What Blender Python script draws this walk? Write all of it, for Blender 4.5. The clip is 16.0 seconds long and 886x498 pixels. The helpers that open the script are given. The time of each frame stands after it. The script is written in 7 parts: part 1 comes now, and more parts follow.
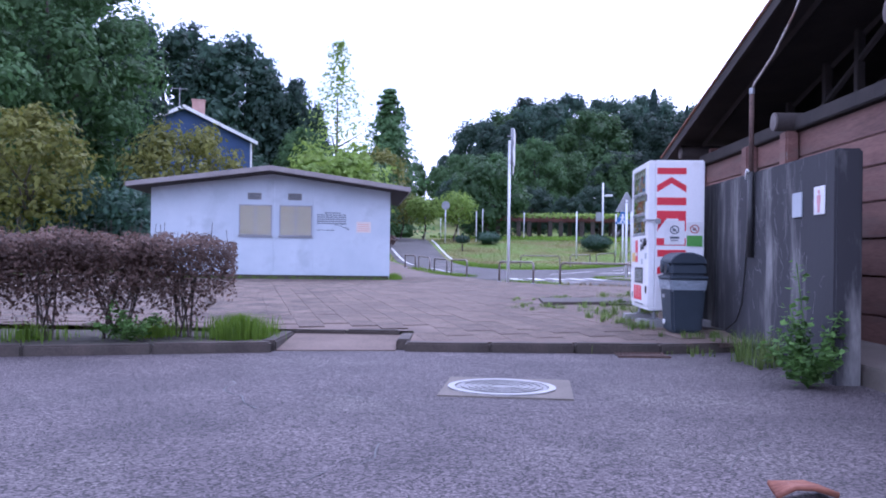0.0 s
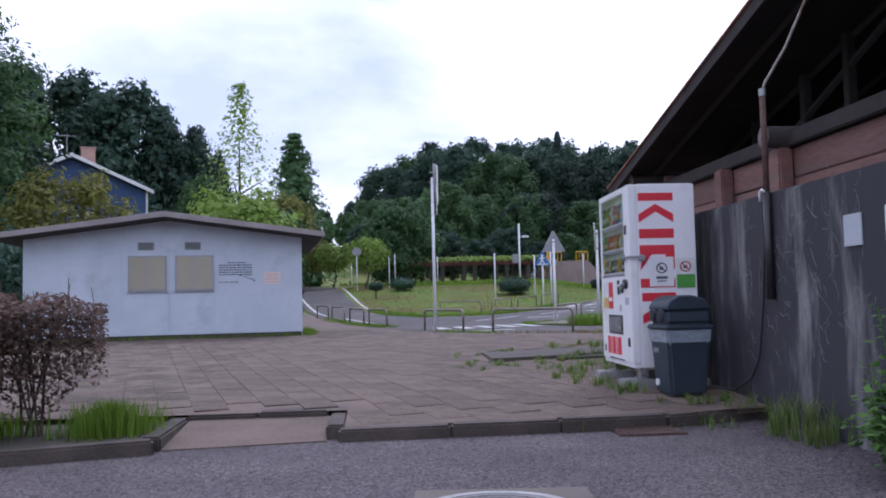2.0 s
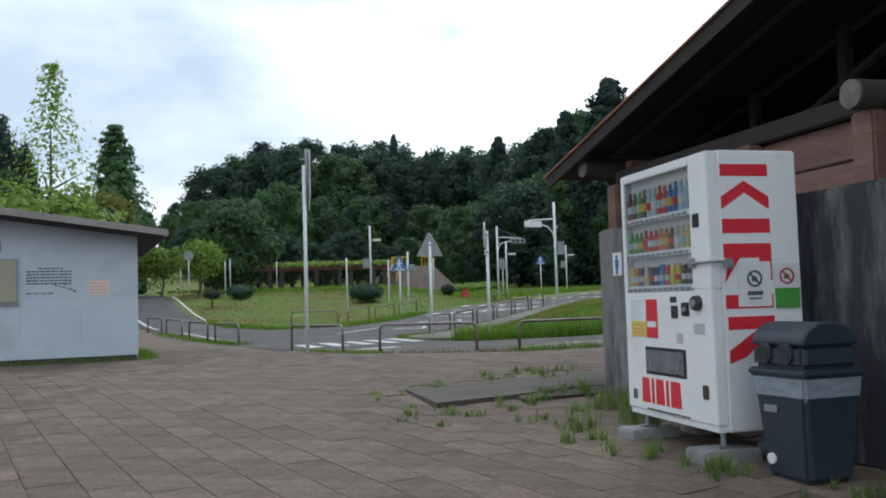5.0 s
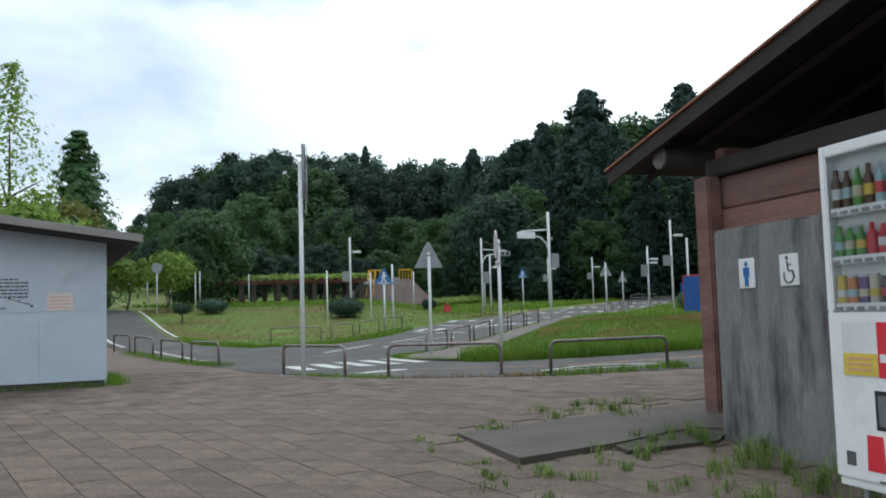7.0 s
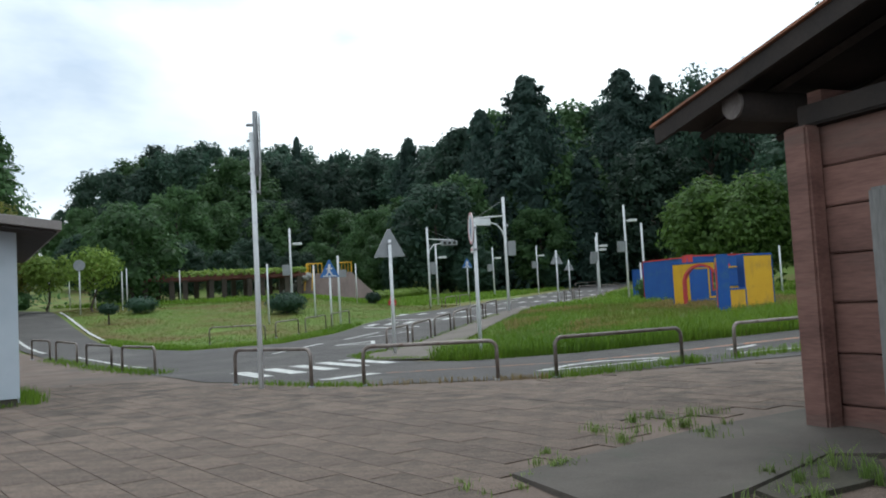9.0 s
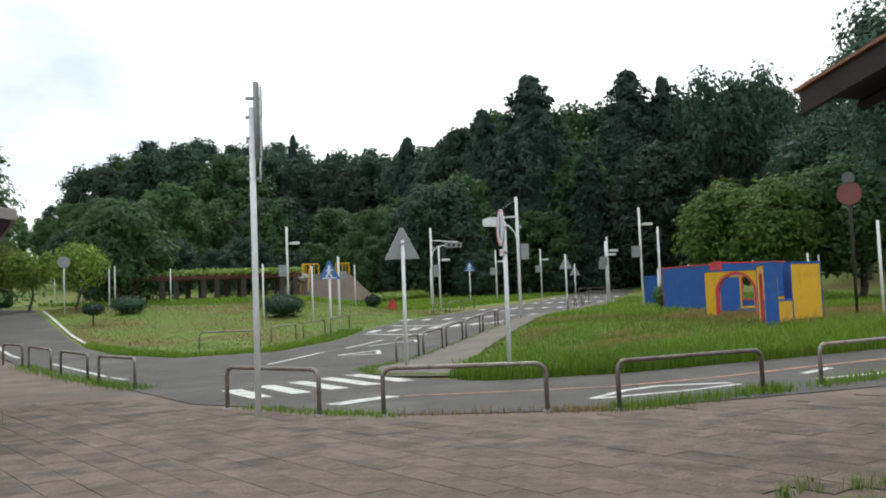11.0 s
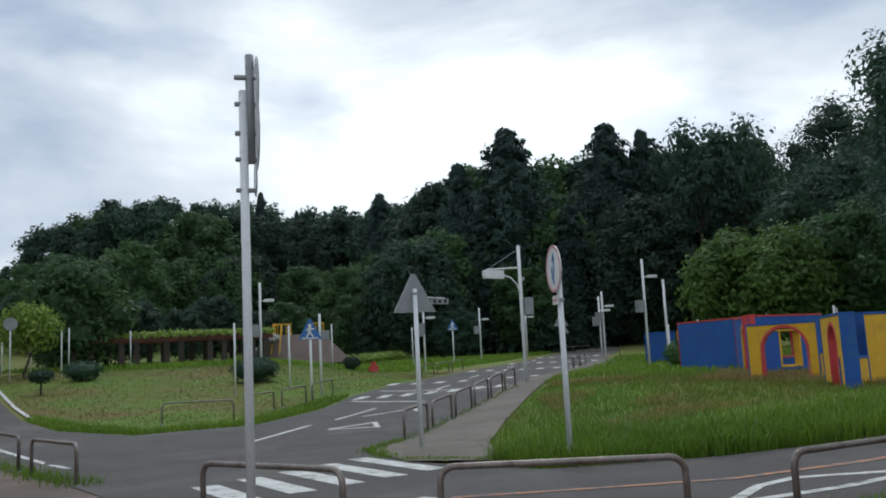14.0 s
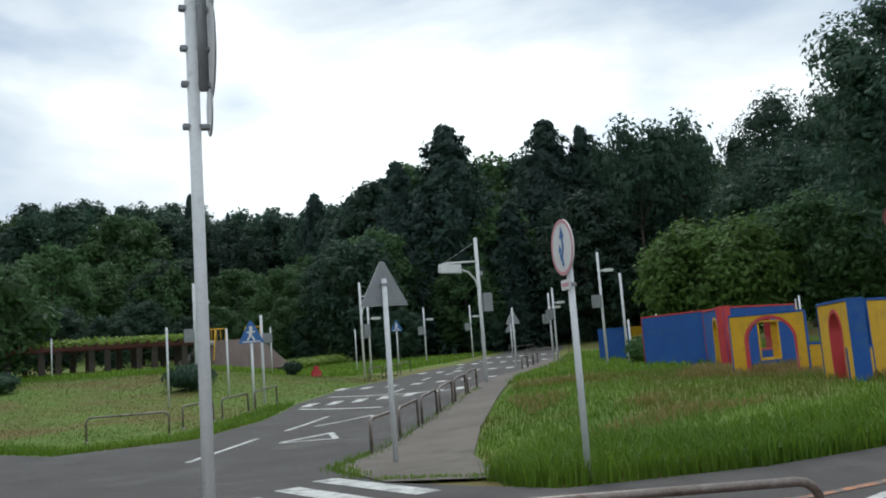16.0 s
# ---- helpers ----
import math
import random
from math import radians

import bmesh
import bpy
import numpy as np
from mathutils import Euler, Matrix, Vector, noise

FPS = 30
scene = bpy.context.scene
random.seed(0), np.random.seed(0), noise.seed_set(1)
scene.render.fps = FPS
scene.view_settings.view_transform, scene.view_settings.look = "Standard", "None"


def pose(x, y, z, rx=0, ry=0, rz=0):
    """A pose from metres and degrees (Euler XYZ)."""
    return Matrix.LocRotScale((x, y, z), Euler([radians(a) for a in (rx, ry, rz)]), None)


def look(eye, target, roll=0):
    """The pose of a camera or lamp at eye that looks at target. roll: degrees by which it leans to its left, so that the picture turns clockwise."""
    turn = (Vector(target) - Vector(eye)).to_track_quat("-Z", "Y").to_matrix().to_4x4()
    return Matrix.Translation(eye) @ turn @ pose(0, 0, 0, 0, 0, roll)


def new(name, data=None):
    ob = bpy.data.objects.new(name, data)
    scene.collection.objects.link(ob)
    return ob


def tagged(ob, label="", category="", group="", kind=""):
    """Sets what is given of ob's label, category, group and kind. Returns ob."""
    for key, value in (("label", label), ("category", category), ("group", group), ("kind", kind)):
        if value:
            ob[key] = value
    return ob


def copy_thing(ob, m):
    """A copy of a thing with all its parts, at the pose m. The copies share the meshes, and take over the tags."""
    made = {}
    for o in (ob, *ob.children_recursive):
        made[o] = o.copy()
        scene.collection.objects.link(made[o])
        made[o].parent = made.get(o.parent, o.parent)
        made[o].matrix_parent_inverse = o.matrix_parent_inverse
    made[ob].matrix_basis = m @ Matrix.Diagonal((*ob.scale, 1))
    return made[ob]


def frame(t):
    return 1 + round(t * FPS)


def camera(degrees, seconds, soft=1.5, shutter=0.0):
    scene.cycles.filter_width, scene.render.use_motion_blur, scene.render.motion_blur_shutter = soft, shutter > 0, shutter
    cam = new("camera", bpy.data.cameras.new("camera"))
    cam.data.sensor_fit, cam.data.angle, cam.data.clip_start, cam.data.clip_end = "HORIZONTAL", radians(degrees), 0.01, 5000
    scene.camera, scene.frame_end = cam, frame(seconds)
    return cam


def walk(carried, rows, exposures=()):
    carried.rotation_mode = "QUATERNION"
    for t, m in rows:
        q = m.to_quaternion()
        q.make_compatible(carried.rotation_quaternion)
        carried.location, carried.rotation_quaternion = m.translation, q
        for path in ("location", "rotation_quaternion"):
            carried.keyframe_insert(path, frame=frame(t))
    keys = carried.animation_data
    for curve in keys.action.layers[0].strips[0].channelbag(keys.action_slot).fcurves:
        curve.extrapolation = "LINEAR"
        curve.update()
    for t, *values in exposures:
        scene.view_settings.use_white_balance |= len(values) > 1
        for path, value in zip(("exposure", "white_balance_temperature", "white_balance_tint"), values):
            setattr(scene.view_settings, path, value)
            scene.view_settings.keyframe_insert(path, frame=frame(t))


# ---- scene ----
cam = camera(53.7, 16.0, soft=1.9)
PATH = [
    (0, (2.322, 0.025, 0.711), (1.961, 1.992, 0.725), 0.8),
    (0.5, (2.197, 0.539, 0.735), (1.843, 2.506, 0.786), 0.4),
    (1, (1.967, 1.031, 0.715), (1.662, 3.006, 0.806), 0.1),
    (1.5, (1.807, 1.557, 0.741), (1.551, 3.538, 0.841), -0.8),
    (2, (1.686, 2.058, 0.779), (1.535, 4.049, 0.897), -1.3),
    (2.5, (1.481, 2.61, 0.821), (1.403, 4.605, 0.942), -1.2),
    (3, (1.329, 3.18, 0.886), (1.364, 5.176, 1.003), -1.6),
    (3.5, (1.107, 3.707, 0.946), (1.218, 5.701, 1.066), -1.6),
    (6, (0.247, 6.423, 0.976), (0.535, 8.398, 1.096), -1.9),
    (6.5, (0.108, 6.953, 1.008), (0.411, 8.925, 1.148), -1.9),
    (7, (-0.036, 7.483, 1.03), (0.279, 9.453, 1.179), -1.7),
    (7.5, (-0.177, 8.007, 1.056), (0.202, 9.966, 1.196), -1.8),
    (8, (-0.274, 8.565, 1.076), (0.125, 10.519, 1.216), -2.1),
    (8.5, (-0.401, 9.134, 1.076), (0.059, 11.076, 1.2), -3.4),
    (11, (-0.402, 11.832, 1.238), (0.08, 13.768, 1.367), -2.2),
    (11.5, (-0.414, 12.407, 1.261), (0.082, 14.34, 1.401), -2.7),
    (12, (-0.419, 12.994, 1.285), (0.109, 14.917, 1.446), -3.1),
    (12.5, (-0.472, 13.534, 1.305), (0.021, 15.463, 1.497), -3.1),
    (13, (-0.456, 14.05, 1.32), (0.03, 15.978, 1.529), -3.4),
    (13.5, (-0.511, 14.573, 1.335), (-0.033, 16.5, 1.576), -3.2),
    (14, (-0.522, 15.112, 1.323), (0.037, 17.014, 1.585), -2.9),
    (14.5, (-0.594, 15.661, 1.315), (0.074, 17.529, 1.572), -2.7),
    (15, (-0.574, 16.123, 1.311), (0.237, 17.934, 1.561), -2.5),
    (15.5, (-0.542, 16.702, 1.319), (0.273, 18.51, 1.577), -3.7),
    (16, (-0.538, 17.147, 1.337), (0.167, 19.001, 1.595), -4.3),
]
EXPOSURE = [(0, 0.82, 4880, 36), (0.5, 0.66, 4990, 34), (1, 0.45, 5100, 31), (1.5, 0.26, 5270, 27), (2.5, 0.02, 5530, 22), (3.5, -0.06, 5780, 9), (7, 0.03, 5830, 3), (8.5, 0.0, 5850, 3), (11, 0.26, 6380, 5), (12.5, 0.06, 6180, 3), (13.5, -0.22, 6050, 3), (14, -0.45, 5880, 6), (14.5, -0.64, 5800, 8), (15, -0.70, 5740, 8), (15.5, -0.50, 5860, 7), (16, -0.24, 6000, 4)]
walk(cam, [(t, look(eye, target, roll)) for t, eye, target, roll in PATH], EXPOSURE)

# ---- sky and sun ----
SUN_UP, SUN_TURN = 52, 18
world = bpy.data.worlds.new("overcast_sky")
scene.world = world
world.use_nodes = True
wn = world.node_tree
wn.nodes.clear()


def node(tree, kind, **inputs):
    n = tree.nodes.new(kind)
    for key, value in inputs.items():
        n.inputs[key.replace("_", " ")].default_value = value
    return n


w_out = node(wn, "ShaderNodeOutputWorld")
w_sky = node(wn, "ShaderNodeTexSky")
w_sky.sky_type, w_sky.sun_disc = "NISHITA", False
w_sky.sun_elevation, w_sky.sun_rotation = radians(SUN_UP), radians(SUN_TURN)
w_bg = node(wn, "ShaderNodeBackground", Strength=0.11)
w_cloud = node(wn, "ShaderNodeBackground", Strength=1.0)
w_mix = node(wn, "ShaderNodeMixShader")
w_co = node(wn, "ShaderNodeTexCoord")
w_map = node(wn, "ShaderNodeMapping", Scale=(1.0, 1.0, 2.6), Location=(3.1, 0.7, 0.2))
w_n1 = node(wn, "ShaderNodeTexNoise", Scale=2.1, Detail=6.0, Roughness=0.52, Distortion=0.25)
w_n2 = node(wn, "ShaderNodeTexNoise", Scale=4.2, Detail=5.0, Roughness=0.5, Distortion=0.2)
w_r1 = node(wn, "ShaderNodeValToRGB")
w_r2 = node(wn, "ShaderNodeValToRGB")
w_r1.color_ramp.elements[0].position, w_r1.color_ramp.elements[0].color = 0.33, (0.70, 0.77, 0.88, 1)
w_r1.color_ramp.elements[1].position, w_r1.color_ramp.elements[1].color = 0.60, (1.55, 1.55, 1.54, 1)
w_mid = w_r1.color_ramp.elements.new(0.49)
w_mid.color = (1.10, 1.12, 1.15, 1)
w_r2.color_ramp.elements[0].position, w_r2.color_ramp.elements[0].color = 0.27, (0.6, 0.6, 0.6, 1)
w_r2.color_ramp.elements[1].position, w_r2.color_ramp.elements[1].color = 0.42, (1, 1, 1, 1)
for a, b in ((w_co.outputs["Generated"], w_map.inputs[0]), (w_map.outputs[0], w_n1.inputs[0]), (w_map.outputs[0], w_n2.inputs[0]),
             (w_n1.outputs[0], w_r1.inputs[0]), (w_n2.outputs[0], w_r2.inputs[0]), (w_r1.outputs[0], w_cloud.inputs[0]),
             (w_sky.outputs[0], w_bg.inputs[0]), (w_r2.outputs[0], w_mix.inputs[0]), (w_bg.outputs[0], w_mix.inputs[1]),
             (w_cloud.outputs[0], w_mix.inputs[2]), (w_mix.outputs[0], w_out.inputs[0])):
    wn.links.new(a, b)
sun = new("sun", bpy.data.lights.new("sun", "SUN"))
sun.data.energy, sun.data.angle, sun.data.color = 1.1, radians(14), (1.0, 0.96, 0.9)
sun.matrix_basis = look((0, 0, 60), (math.sin(radians(SUN_TURN)) * -60 / math.tan(radians(SUN_UP)), -60 * math.cos(radians(SUN_TURN)) / math.tan(radians(SUN_UP)), 0))

# ---- materials ----
def material(name, dark, light, scale=6.0, rough=0.8, bump=0.3, metal=0.0, fine=60.0, stretch=(1, 1, 1), stain=None, stain_at=0.62, stain_scale=1.2, vary=0.0, coat=0.0, depth=0.01):
    """Two tones over two scales of noise, fine relief, an optional third tone in blotches, and a change of tone from object to object."""
    m = bpy.data.materials.new(name)
    m.use_nodes = True
    t = m.node_tree
    p = t.nodes["Principled BSDF"]
    co = node(t, "ShaderNodeTexCoord")
    mp = node(t, "ShaderNodeMapping", Scale=stretch)
    big = node(t, "ShaderNodeTexNoise", Scale=scale, Detail=5.0, Roughness=0.6)
    small = node(t, "ShaderNodeTexNoise", Scale=fine, Detail=3.0, Roughness=0.6)
    both = node(t, "ShaderNodeMix")
    both.data_type, both.inputs[0].default_value = "FLOAT", 0.4
    ramp = node(t, "ShaderNodeValToRGB")
    ramp.color_ramp.elements[0].position, ramp.color_ramp.elements[0].color = 0.34, (*dark, 1)
    ramp.color_ramp.elements[1].position, ramp.color_ramp.elements[1].color = 0.66, (*light, 1)
    link = t.links.new
    link(co.outputs["Object"], mp.inputs[0])
    link(mp.outputs[0], big.inputs[0])
    link(mp.outputs[0], small.inputs[0])
    link(big.outputs[0], both.inputs[2])
    link(small.outputs[0], both.inputs[3])
    link(both.outputs[0], ramp.inputs[0])
    colour = ramp.outputs[0]
    if stain:
        blot = node(t, "ShaderNodeTexNoise", Scale=stain_scale, Detail=6.0, Roughness=0.65)
        sr = node(t, "ShaderNodeValToRGB")
        sr.color_ramp.elements[0].position, sr.color_ramp.elements[1].position = stain_at - 0.09, stain_at + 0.07
        sm = node(t, "ShaderNodeMix")
        sm.data_type = "RGBA"
        sm.inputs[7].default_value = (*stain, 1)
        link(mp.outputs[0], blot.inputs[0])
        link(blot.outputs[0], sr.inputs[0])
        link(sr.outputs[0], sm.inputs[0])
        link(colour, sm.inputs[6])
        colour = sm.outputs[2]
    if vary:
        info = node(t, "ShaderNodeObjectInfo")
        rng = node(t, "ShaderNodeMapRange", To_Min=1 - vary, To_Max=1 + vary)
        hsv = node(t, "ShaderNodeHueSaturation")
        link(info.outputs["Random"], rng.inputs[0])
        link(rng.outputs[0], hsv.inputs["Value"])
        link(colour, hsv.inputs["Color"])
        colour = hsv.outputs[0]
    link(colour, p.inputs["Base Color"])
    p.inputs["Roughness"].default_value, p.inputs["Metallic"].default_value = rough, metal
    p.inputs["Coat Weight"].default_value = coat
    if bump:
        b = node(t, "ShaderNodeBump", Strength=bump, Distance=depth)
        link(both.outputs[0], b.inputs["Height"])
        link(b.outputs[0], p.inputs["Normal"])
    return m


def leaf_material(name, dark, light, vary=0.35, scale=0.5, spread=0.25, stain=None):
    m = material(name, dark, light, scale=scale, rough=0.6, bump=0, fine=4.0, vary=vary, stain=stain, stain_scale=0.22, stain_at=0.55)
    t = m.node_tree
    p = t.nodes["Principled BSDF"]
    geo = node(t, "ShaderNodeNewGeometry")
    rng = node(t, "ShaderNodeMapRange", To_Min=1 - spread, To_Max=1 + spread)
    hsv = node(t, "ShaderNodeHueSaturation")
    src = p.inputs["Base Color"].links[0].from_socket
    t.links.new(geo.outputs["Random Per Island"], rng.inputs[0])
    t.links.new(rng.outputs[0], hsv.inputs["Value"])
    t.links.new(src, hsv.inputs["Color"])
    t.links.new(hsv.outputs[0], p.inputs["Base Color"])
    through_leaf = node(t, "ShaderNodeBsdfTranslucent")
    mix = node(t, "ShaderNodeMixShader", Fac=0.42)
    t.links.new(hsv.outputs[0], through_leaf.inputs[0])
    t.links.new(p.outputs[0], mix.inputs[1])
    t.links.new(through_leaf.outputs[0], mix.inputs[2])
    t.links.new(mix.outputs[0], t.nodes["Material Output"].inputs[0])
    p.inputs["Specular IOR Level"].default_value = 0.3
    return m


M = {
    "asphalt": material("car_park_asphalt", (0.040, 0.036, 0.039), (0.097, 0.087, 0.089), scale=1.2, fine=95, rough=0.85, bump=0.9, depth=0.02, stain=(0.10, 0.095, 0.09), stain_scale=0.5),
    "road": material("road_asphalt", (0.058, 0.052, 0.051), (0.104, 0.095, 0.091), scale=0.8, fine=40, rough=0.9, bump=0.7, stain=(0.135, 0.125, 0.115), stain_scale=0.35),
    "path": material("path_asphalt", (0.105, 0.088, 0.074), (0.17, 0.145, 0.123), scale=0.9, fine=60, rough=0.9, bump=0.5, stain=(0.09, 0.08, 0.065), stain_scale=0.7),
    "paver": material("concrete_paver", (0.088, 0.065, 0.051), (0.205, 0.155, 0.127), scale=3.2, fine=34, rough=0.9, bump=0.7, stain=(0.075, 0.060, 0.047), stain_scale=2.2, stain_at=0.57, vary=0.17),
    "joint": material("paver_joint", (0.05, 0.045, 0.035), (0.10, 0.09, 0.07), scale=5, fine=50, rough=0.95),
    "concrete": material("weathered_concrete", (0.125, 0.122, 0.118), (0.25, 0.245, 0.238), scale=2.0, fine=45, stretch=(1, 1, 0.22), rough=0.9, bump=0.5, stain=(0.034, 0.034, 0.039), stain_at=0.515, stain_scale=2.4),
    "kerb": material("kerb_concrete", (0.034, 0.027, 0.022), (0.086, 0.068, 0.056), scale=3, fine=60, rough=0.9, bump=0.6, stain=(0.055, 0.050, 0.038), vary=0.15),
    "timber": material("red_brown_timber", (0.095, 0.045, 0.037), (0.22, 0.115, 0.092), scale=2.2, fine=26, stretch=(1, 0.25, 2.2), rough=0.75, bump=0.5, vary=0.15, stain=(0.13, 0.09, 0.075)),
    # dark_timber is taken near black: shade of the roof space put into its colour
    "dark_timber": material("shaded_roof_timber", (0.013, 0.010, 0.009), (0.036, 0.026, 0.022), scale=2.5, fine=30, rough=0.85, bump=0.4, vary=0.2),
    "log_end": material("log_end_grain", (0.10, 0.085, 0.08), (0.19, 0.165, 0.155), scale=9, fine=40, rough=0.9),
    "roof_sheet": material("rusted_roof_sheet", (0.17, 0.065, 0.035), (0.33, 0.14, 0.075), scale=2.5, fine=40, rough=0.65, bump=0.3, stain=(0.12, 0.08, 0.07)),
    "hut_wall": material("pale_blue_render", (0.40, 0.455, 0.51), (0.51, 0.56, 0.61), scale=1.1, fine=90, rough=0.75, bump=0.15, stain=(0.385, 0.43, 0.475), stain_scale=1.2),
    "hut_roof": material("grey_brown_roof_sheet", (0.17, 0.15, 0.14), (0.27, 0.245, 0.235), scale=1.5, fine=40, rough=0.6, bump=0.2),
    "white_paint": material("white_gloss_paint", (0.70, 0.70, 0.70), (0.80, 0.80, 0.80), scale=1.5, fine=40, rough=0.35, bump=0.04, stain=(0.62, 0.61, 0.58), stain_at=0.68),
    "red": material("red_vinyl", (0.55, 0.02, 0.035), (0.66, 0.035, 0.055), scale=2, rough=0.4, bump=0.02),
    "black": material("black_plastic", (0.012, 0.012, 0.013), (0.03, 0.03, 0.032), scale=5, rough=0.45, bump=0.05),
    "bin": material("dark_blue_grey_plastic", (0.018, 0.028, 0.040), (0.032, 0.045, 0.060), scale=3, fine=90, rough=0.5, bump=0.15),
    "steel": material("dull_grey_steel", (0.24, 0.25, 0.26), (0.38, 0.39, 0.40), scale=3, fine=40, rough=0.5, metal=0.6, bump=0.1, stain=(0.2, 0.18, 0.16)),
    "rail": material("worn_bronze_rail", (0.12, 0.095, 0.08), (0.27, 0.235, 0.215), scale=7, fine=50, rough=0.45, metal=0.55, bump=0.2, stain=(0.10, 0.055, 0.04), stain_scale=4, vary=0.25),
    "pole": material("white_painted_pole", (0.56, 0.58, 0.60), (0.72, 0.73, 0.74), scale=3, fine=50, rough=0.5, bump=0.08, stain=(0.42, 0.42, 0.40), stain_scale=5, stain_at=0.66),
    "sign_back": material("grey_sign_back", (0.20, 0.21, 0.22), (0.30, 0.31, 0.32), scale=4, rough=0.55, metal=0.3, bump=0.1),
    "sign_white": material("white_sign_face", (0.62, 0.62, 0.62), (0.76, 0.76, 0.76), scale=3, rough=0.45, bump=0.03, stain=(0.55, 0.54, 0.5)),
    "sign_blue": material("blue_sign_face", (0.025, 0.10, 0.30), (0.04, 0.15, 0.40), scale=3, rough=0.4, bump=0.03),
    "sign_red": material("faded_red_sign", (0.32, 0.05, 0.04), (0.42, 0.09, 0.07), scale=3, rough=0.5, bump=0.03),
    "road_paint": material("worn_white_road_paint", (0.42, 0.42, 0.40), (0.66, 0.66, 0.64), scale=4, fine=30, rough=0.8, bump=0.3, stain=(0.16, 0.155, 0.15), stain_scale=5, stain_at=0.6),
    "orange_paint": material("worn_orange_road_paint", (0.35, 0.15, 0.08), (0.48, 0.22, 0.11), scale=4, fine=30, rough=0.8, bump=0.2, stain=(0.13, 0.12, 0.115), stain_scale=6, stain_at=0.53),
    "soil": material("lawn_soil", (0.085, 0.142, 0.016), (0.135, 0.195, 0.026), scale=0.5, fine=9, rough=1.0, bump=0.4, stain=(0.140, 0.112, 0.032), stain_scale=0.22, stain_at=0.55),
    "yellow": material("yellow_painted_concrete", (0.55, 0.31, 0.008), (0.66, 0.39, 0.015), scale=1.5, fine=40, rough=0.75, bump=0.2, stain=(0.44, 0.26, 0.03), stain_scale=2.5),
    "blue": material("blue_painted_concrete", (0.008, 0.06, 0.27), (0.016, 0.095, 0.36), scale=1.5, fine=40, rough=0.75, bump=0.2, stain=(0.03, 0.10, 0.26), stain_scale=2.5),
    "play_red": material("red_painted_concrete", (0.42, 0.03, 0.04), (0.52, 0.06, 0.06), scale=1.5, fine=40, rough=0.75, bump=0.2, stain=(0.4, 0.14, 0.12)),
    "house_blue": material("navy_house_cladding", (0.025, 0.055, 0.14), (0.04, 0.08, 0.19), scale=0.8, fine=8, stretch=(1, 1, 6), rough=0.7, bump=0.3),
    "brick": material("salmon_chimney", (0.40, 0.24, 0.20), (0.52, 0.33, 0.27), scale=3, fine=20, rough=0.9),
    "bark": material("tree_bark", (0.04, 0.032, 0.025), (0.10, 0.08, 0.065), scale=6, fine=30, stretch=(1, 1, 0.3), rough=0.95, bump=0.6),
    "blind": material("drawn_beige_blind", (0.30, 0.245, 0.115), (0.36, 0.295, 0.15), scale=1.2, fine=30, rough=0.6, bump=0.05),
    # light grey aluminium toned down: shadow lines round the panes put into its colour
    "frame": material("shaded_aluminium_frame", (0.22, 0.22, 0.22), (0.31, 0.31, 0.31), scale=4, rough=0.45, metal=0.3, bump=0.03),
    "vent": material("dark_vent_slat", (0.06, 0.065, 0.07), (0.10, 0.105, 0.11), scale=4, rough=0.6),
    "rust": material("rusty_pipe", (0.050, 0.030, 0.024), (0.125, 0.072, 0.055), scale=5, fine=40, rough=0.8, bump=0.3),
    "stone": material("grey_rubble", (0.20, 0.20, 0.20), (0.34, 0.335, 0.33), scale=3, fine=30, rough=0.95, bump=0.5, vary=0.25),
    "pink": material("faded_pink_print", (0.55, 0.25, 0.28), (0.62, 0.33, 0.35), scale=3, rough=0.5, bump=0.02),
    "scratch": material("scratched_concrete", (0.16, 0.16, 0.16), (0.26, 0.26, 0.26), scale=8, rough=0.9, bump=0.1),
    "notice_sheet": material("weathered_notice", (0.36, 0.39, 0.42), (0.44, 0.47, 0.50), scale=4, rough=0.6, bump=0.03),
    "ink": material("dark_print", (0.05, 0.055, 0.07), (0.10, 0.11, 0.13), scale=9, rough=0.6, bump=0),
    "faded_sheet": material("faded_paper", (0.58, 0.50, 0.46), (0.66, 0.58, 0.54), scale=5, rough=0.7, bump=0.02),
    "faded_ink": material("faded_orange_print", (0.55, 0.28, 0.18), (0.62, 0.36, 0.26), scale=5, rough=0.7, bump=0),
    "display_white": material("display_white", (0.78, 0.79, 0.80), (0.84, 0.85, 0.86), scale=3, rough=0.5, bump=0),
    "smoked": material("smoked_flap", (0.10, 0.11, 0.12), (0.19, 0.20, 0.215), scale=9, rough=0.15, bump=0.02),
    "manhole": material("worn_iron_cover", (0.15, 0.145, 0.14), (0.26, 0.255, 0.25), scale=9, fine=50, rough=0.6, metal=0.3, bump=0.4),
    "dry_leaf": material("dry_brown_leaf", (0.14, 0.045, 0.03), (0.30, 0.12, 0.07), scale=12, fine=50, rough=0.7, stretch=(0.2, 1, 1)),
    "bed_soil": material("bed_soil", (0.03, 0.027, 0.02), (0.075, 0.065, 0.045), scale=5, fine=40, rough=1.0, bump=0.9),
    "c_brown": material("drink_brown", (0.08, 0.028, 0.016), (0.1, 0.035, 0.02), scale=14, fine=50, rough=0.3, bump=0),
    "c_green": material("drink_green", (0.08, 0.264, 0.048), (0.1, 0.33, 0.06), scale=14, fine=50, rough=0.3, bump=0),
    "c_clear": material("drink_clear", (0.36, 0.48, 0.544), (0.45, 0.6, 0.68), scale=14, fine=50, rough=0.3, bump=0),
    "c_red": material("drink_red", (0.48, 0.024, 0.04), (0.6, 0.03, 0.05), scale=14, fine=50, rough=0.3, bump=0),
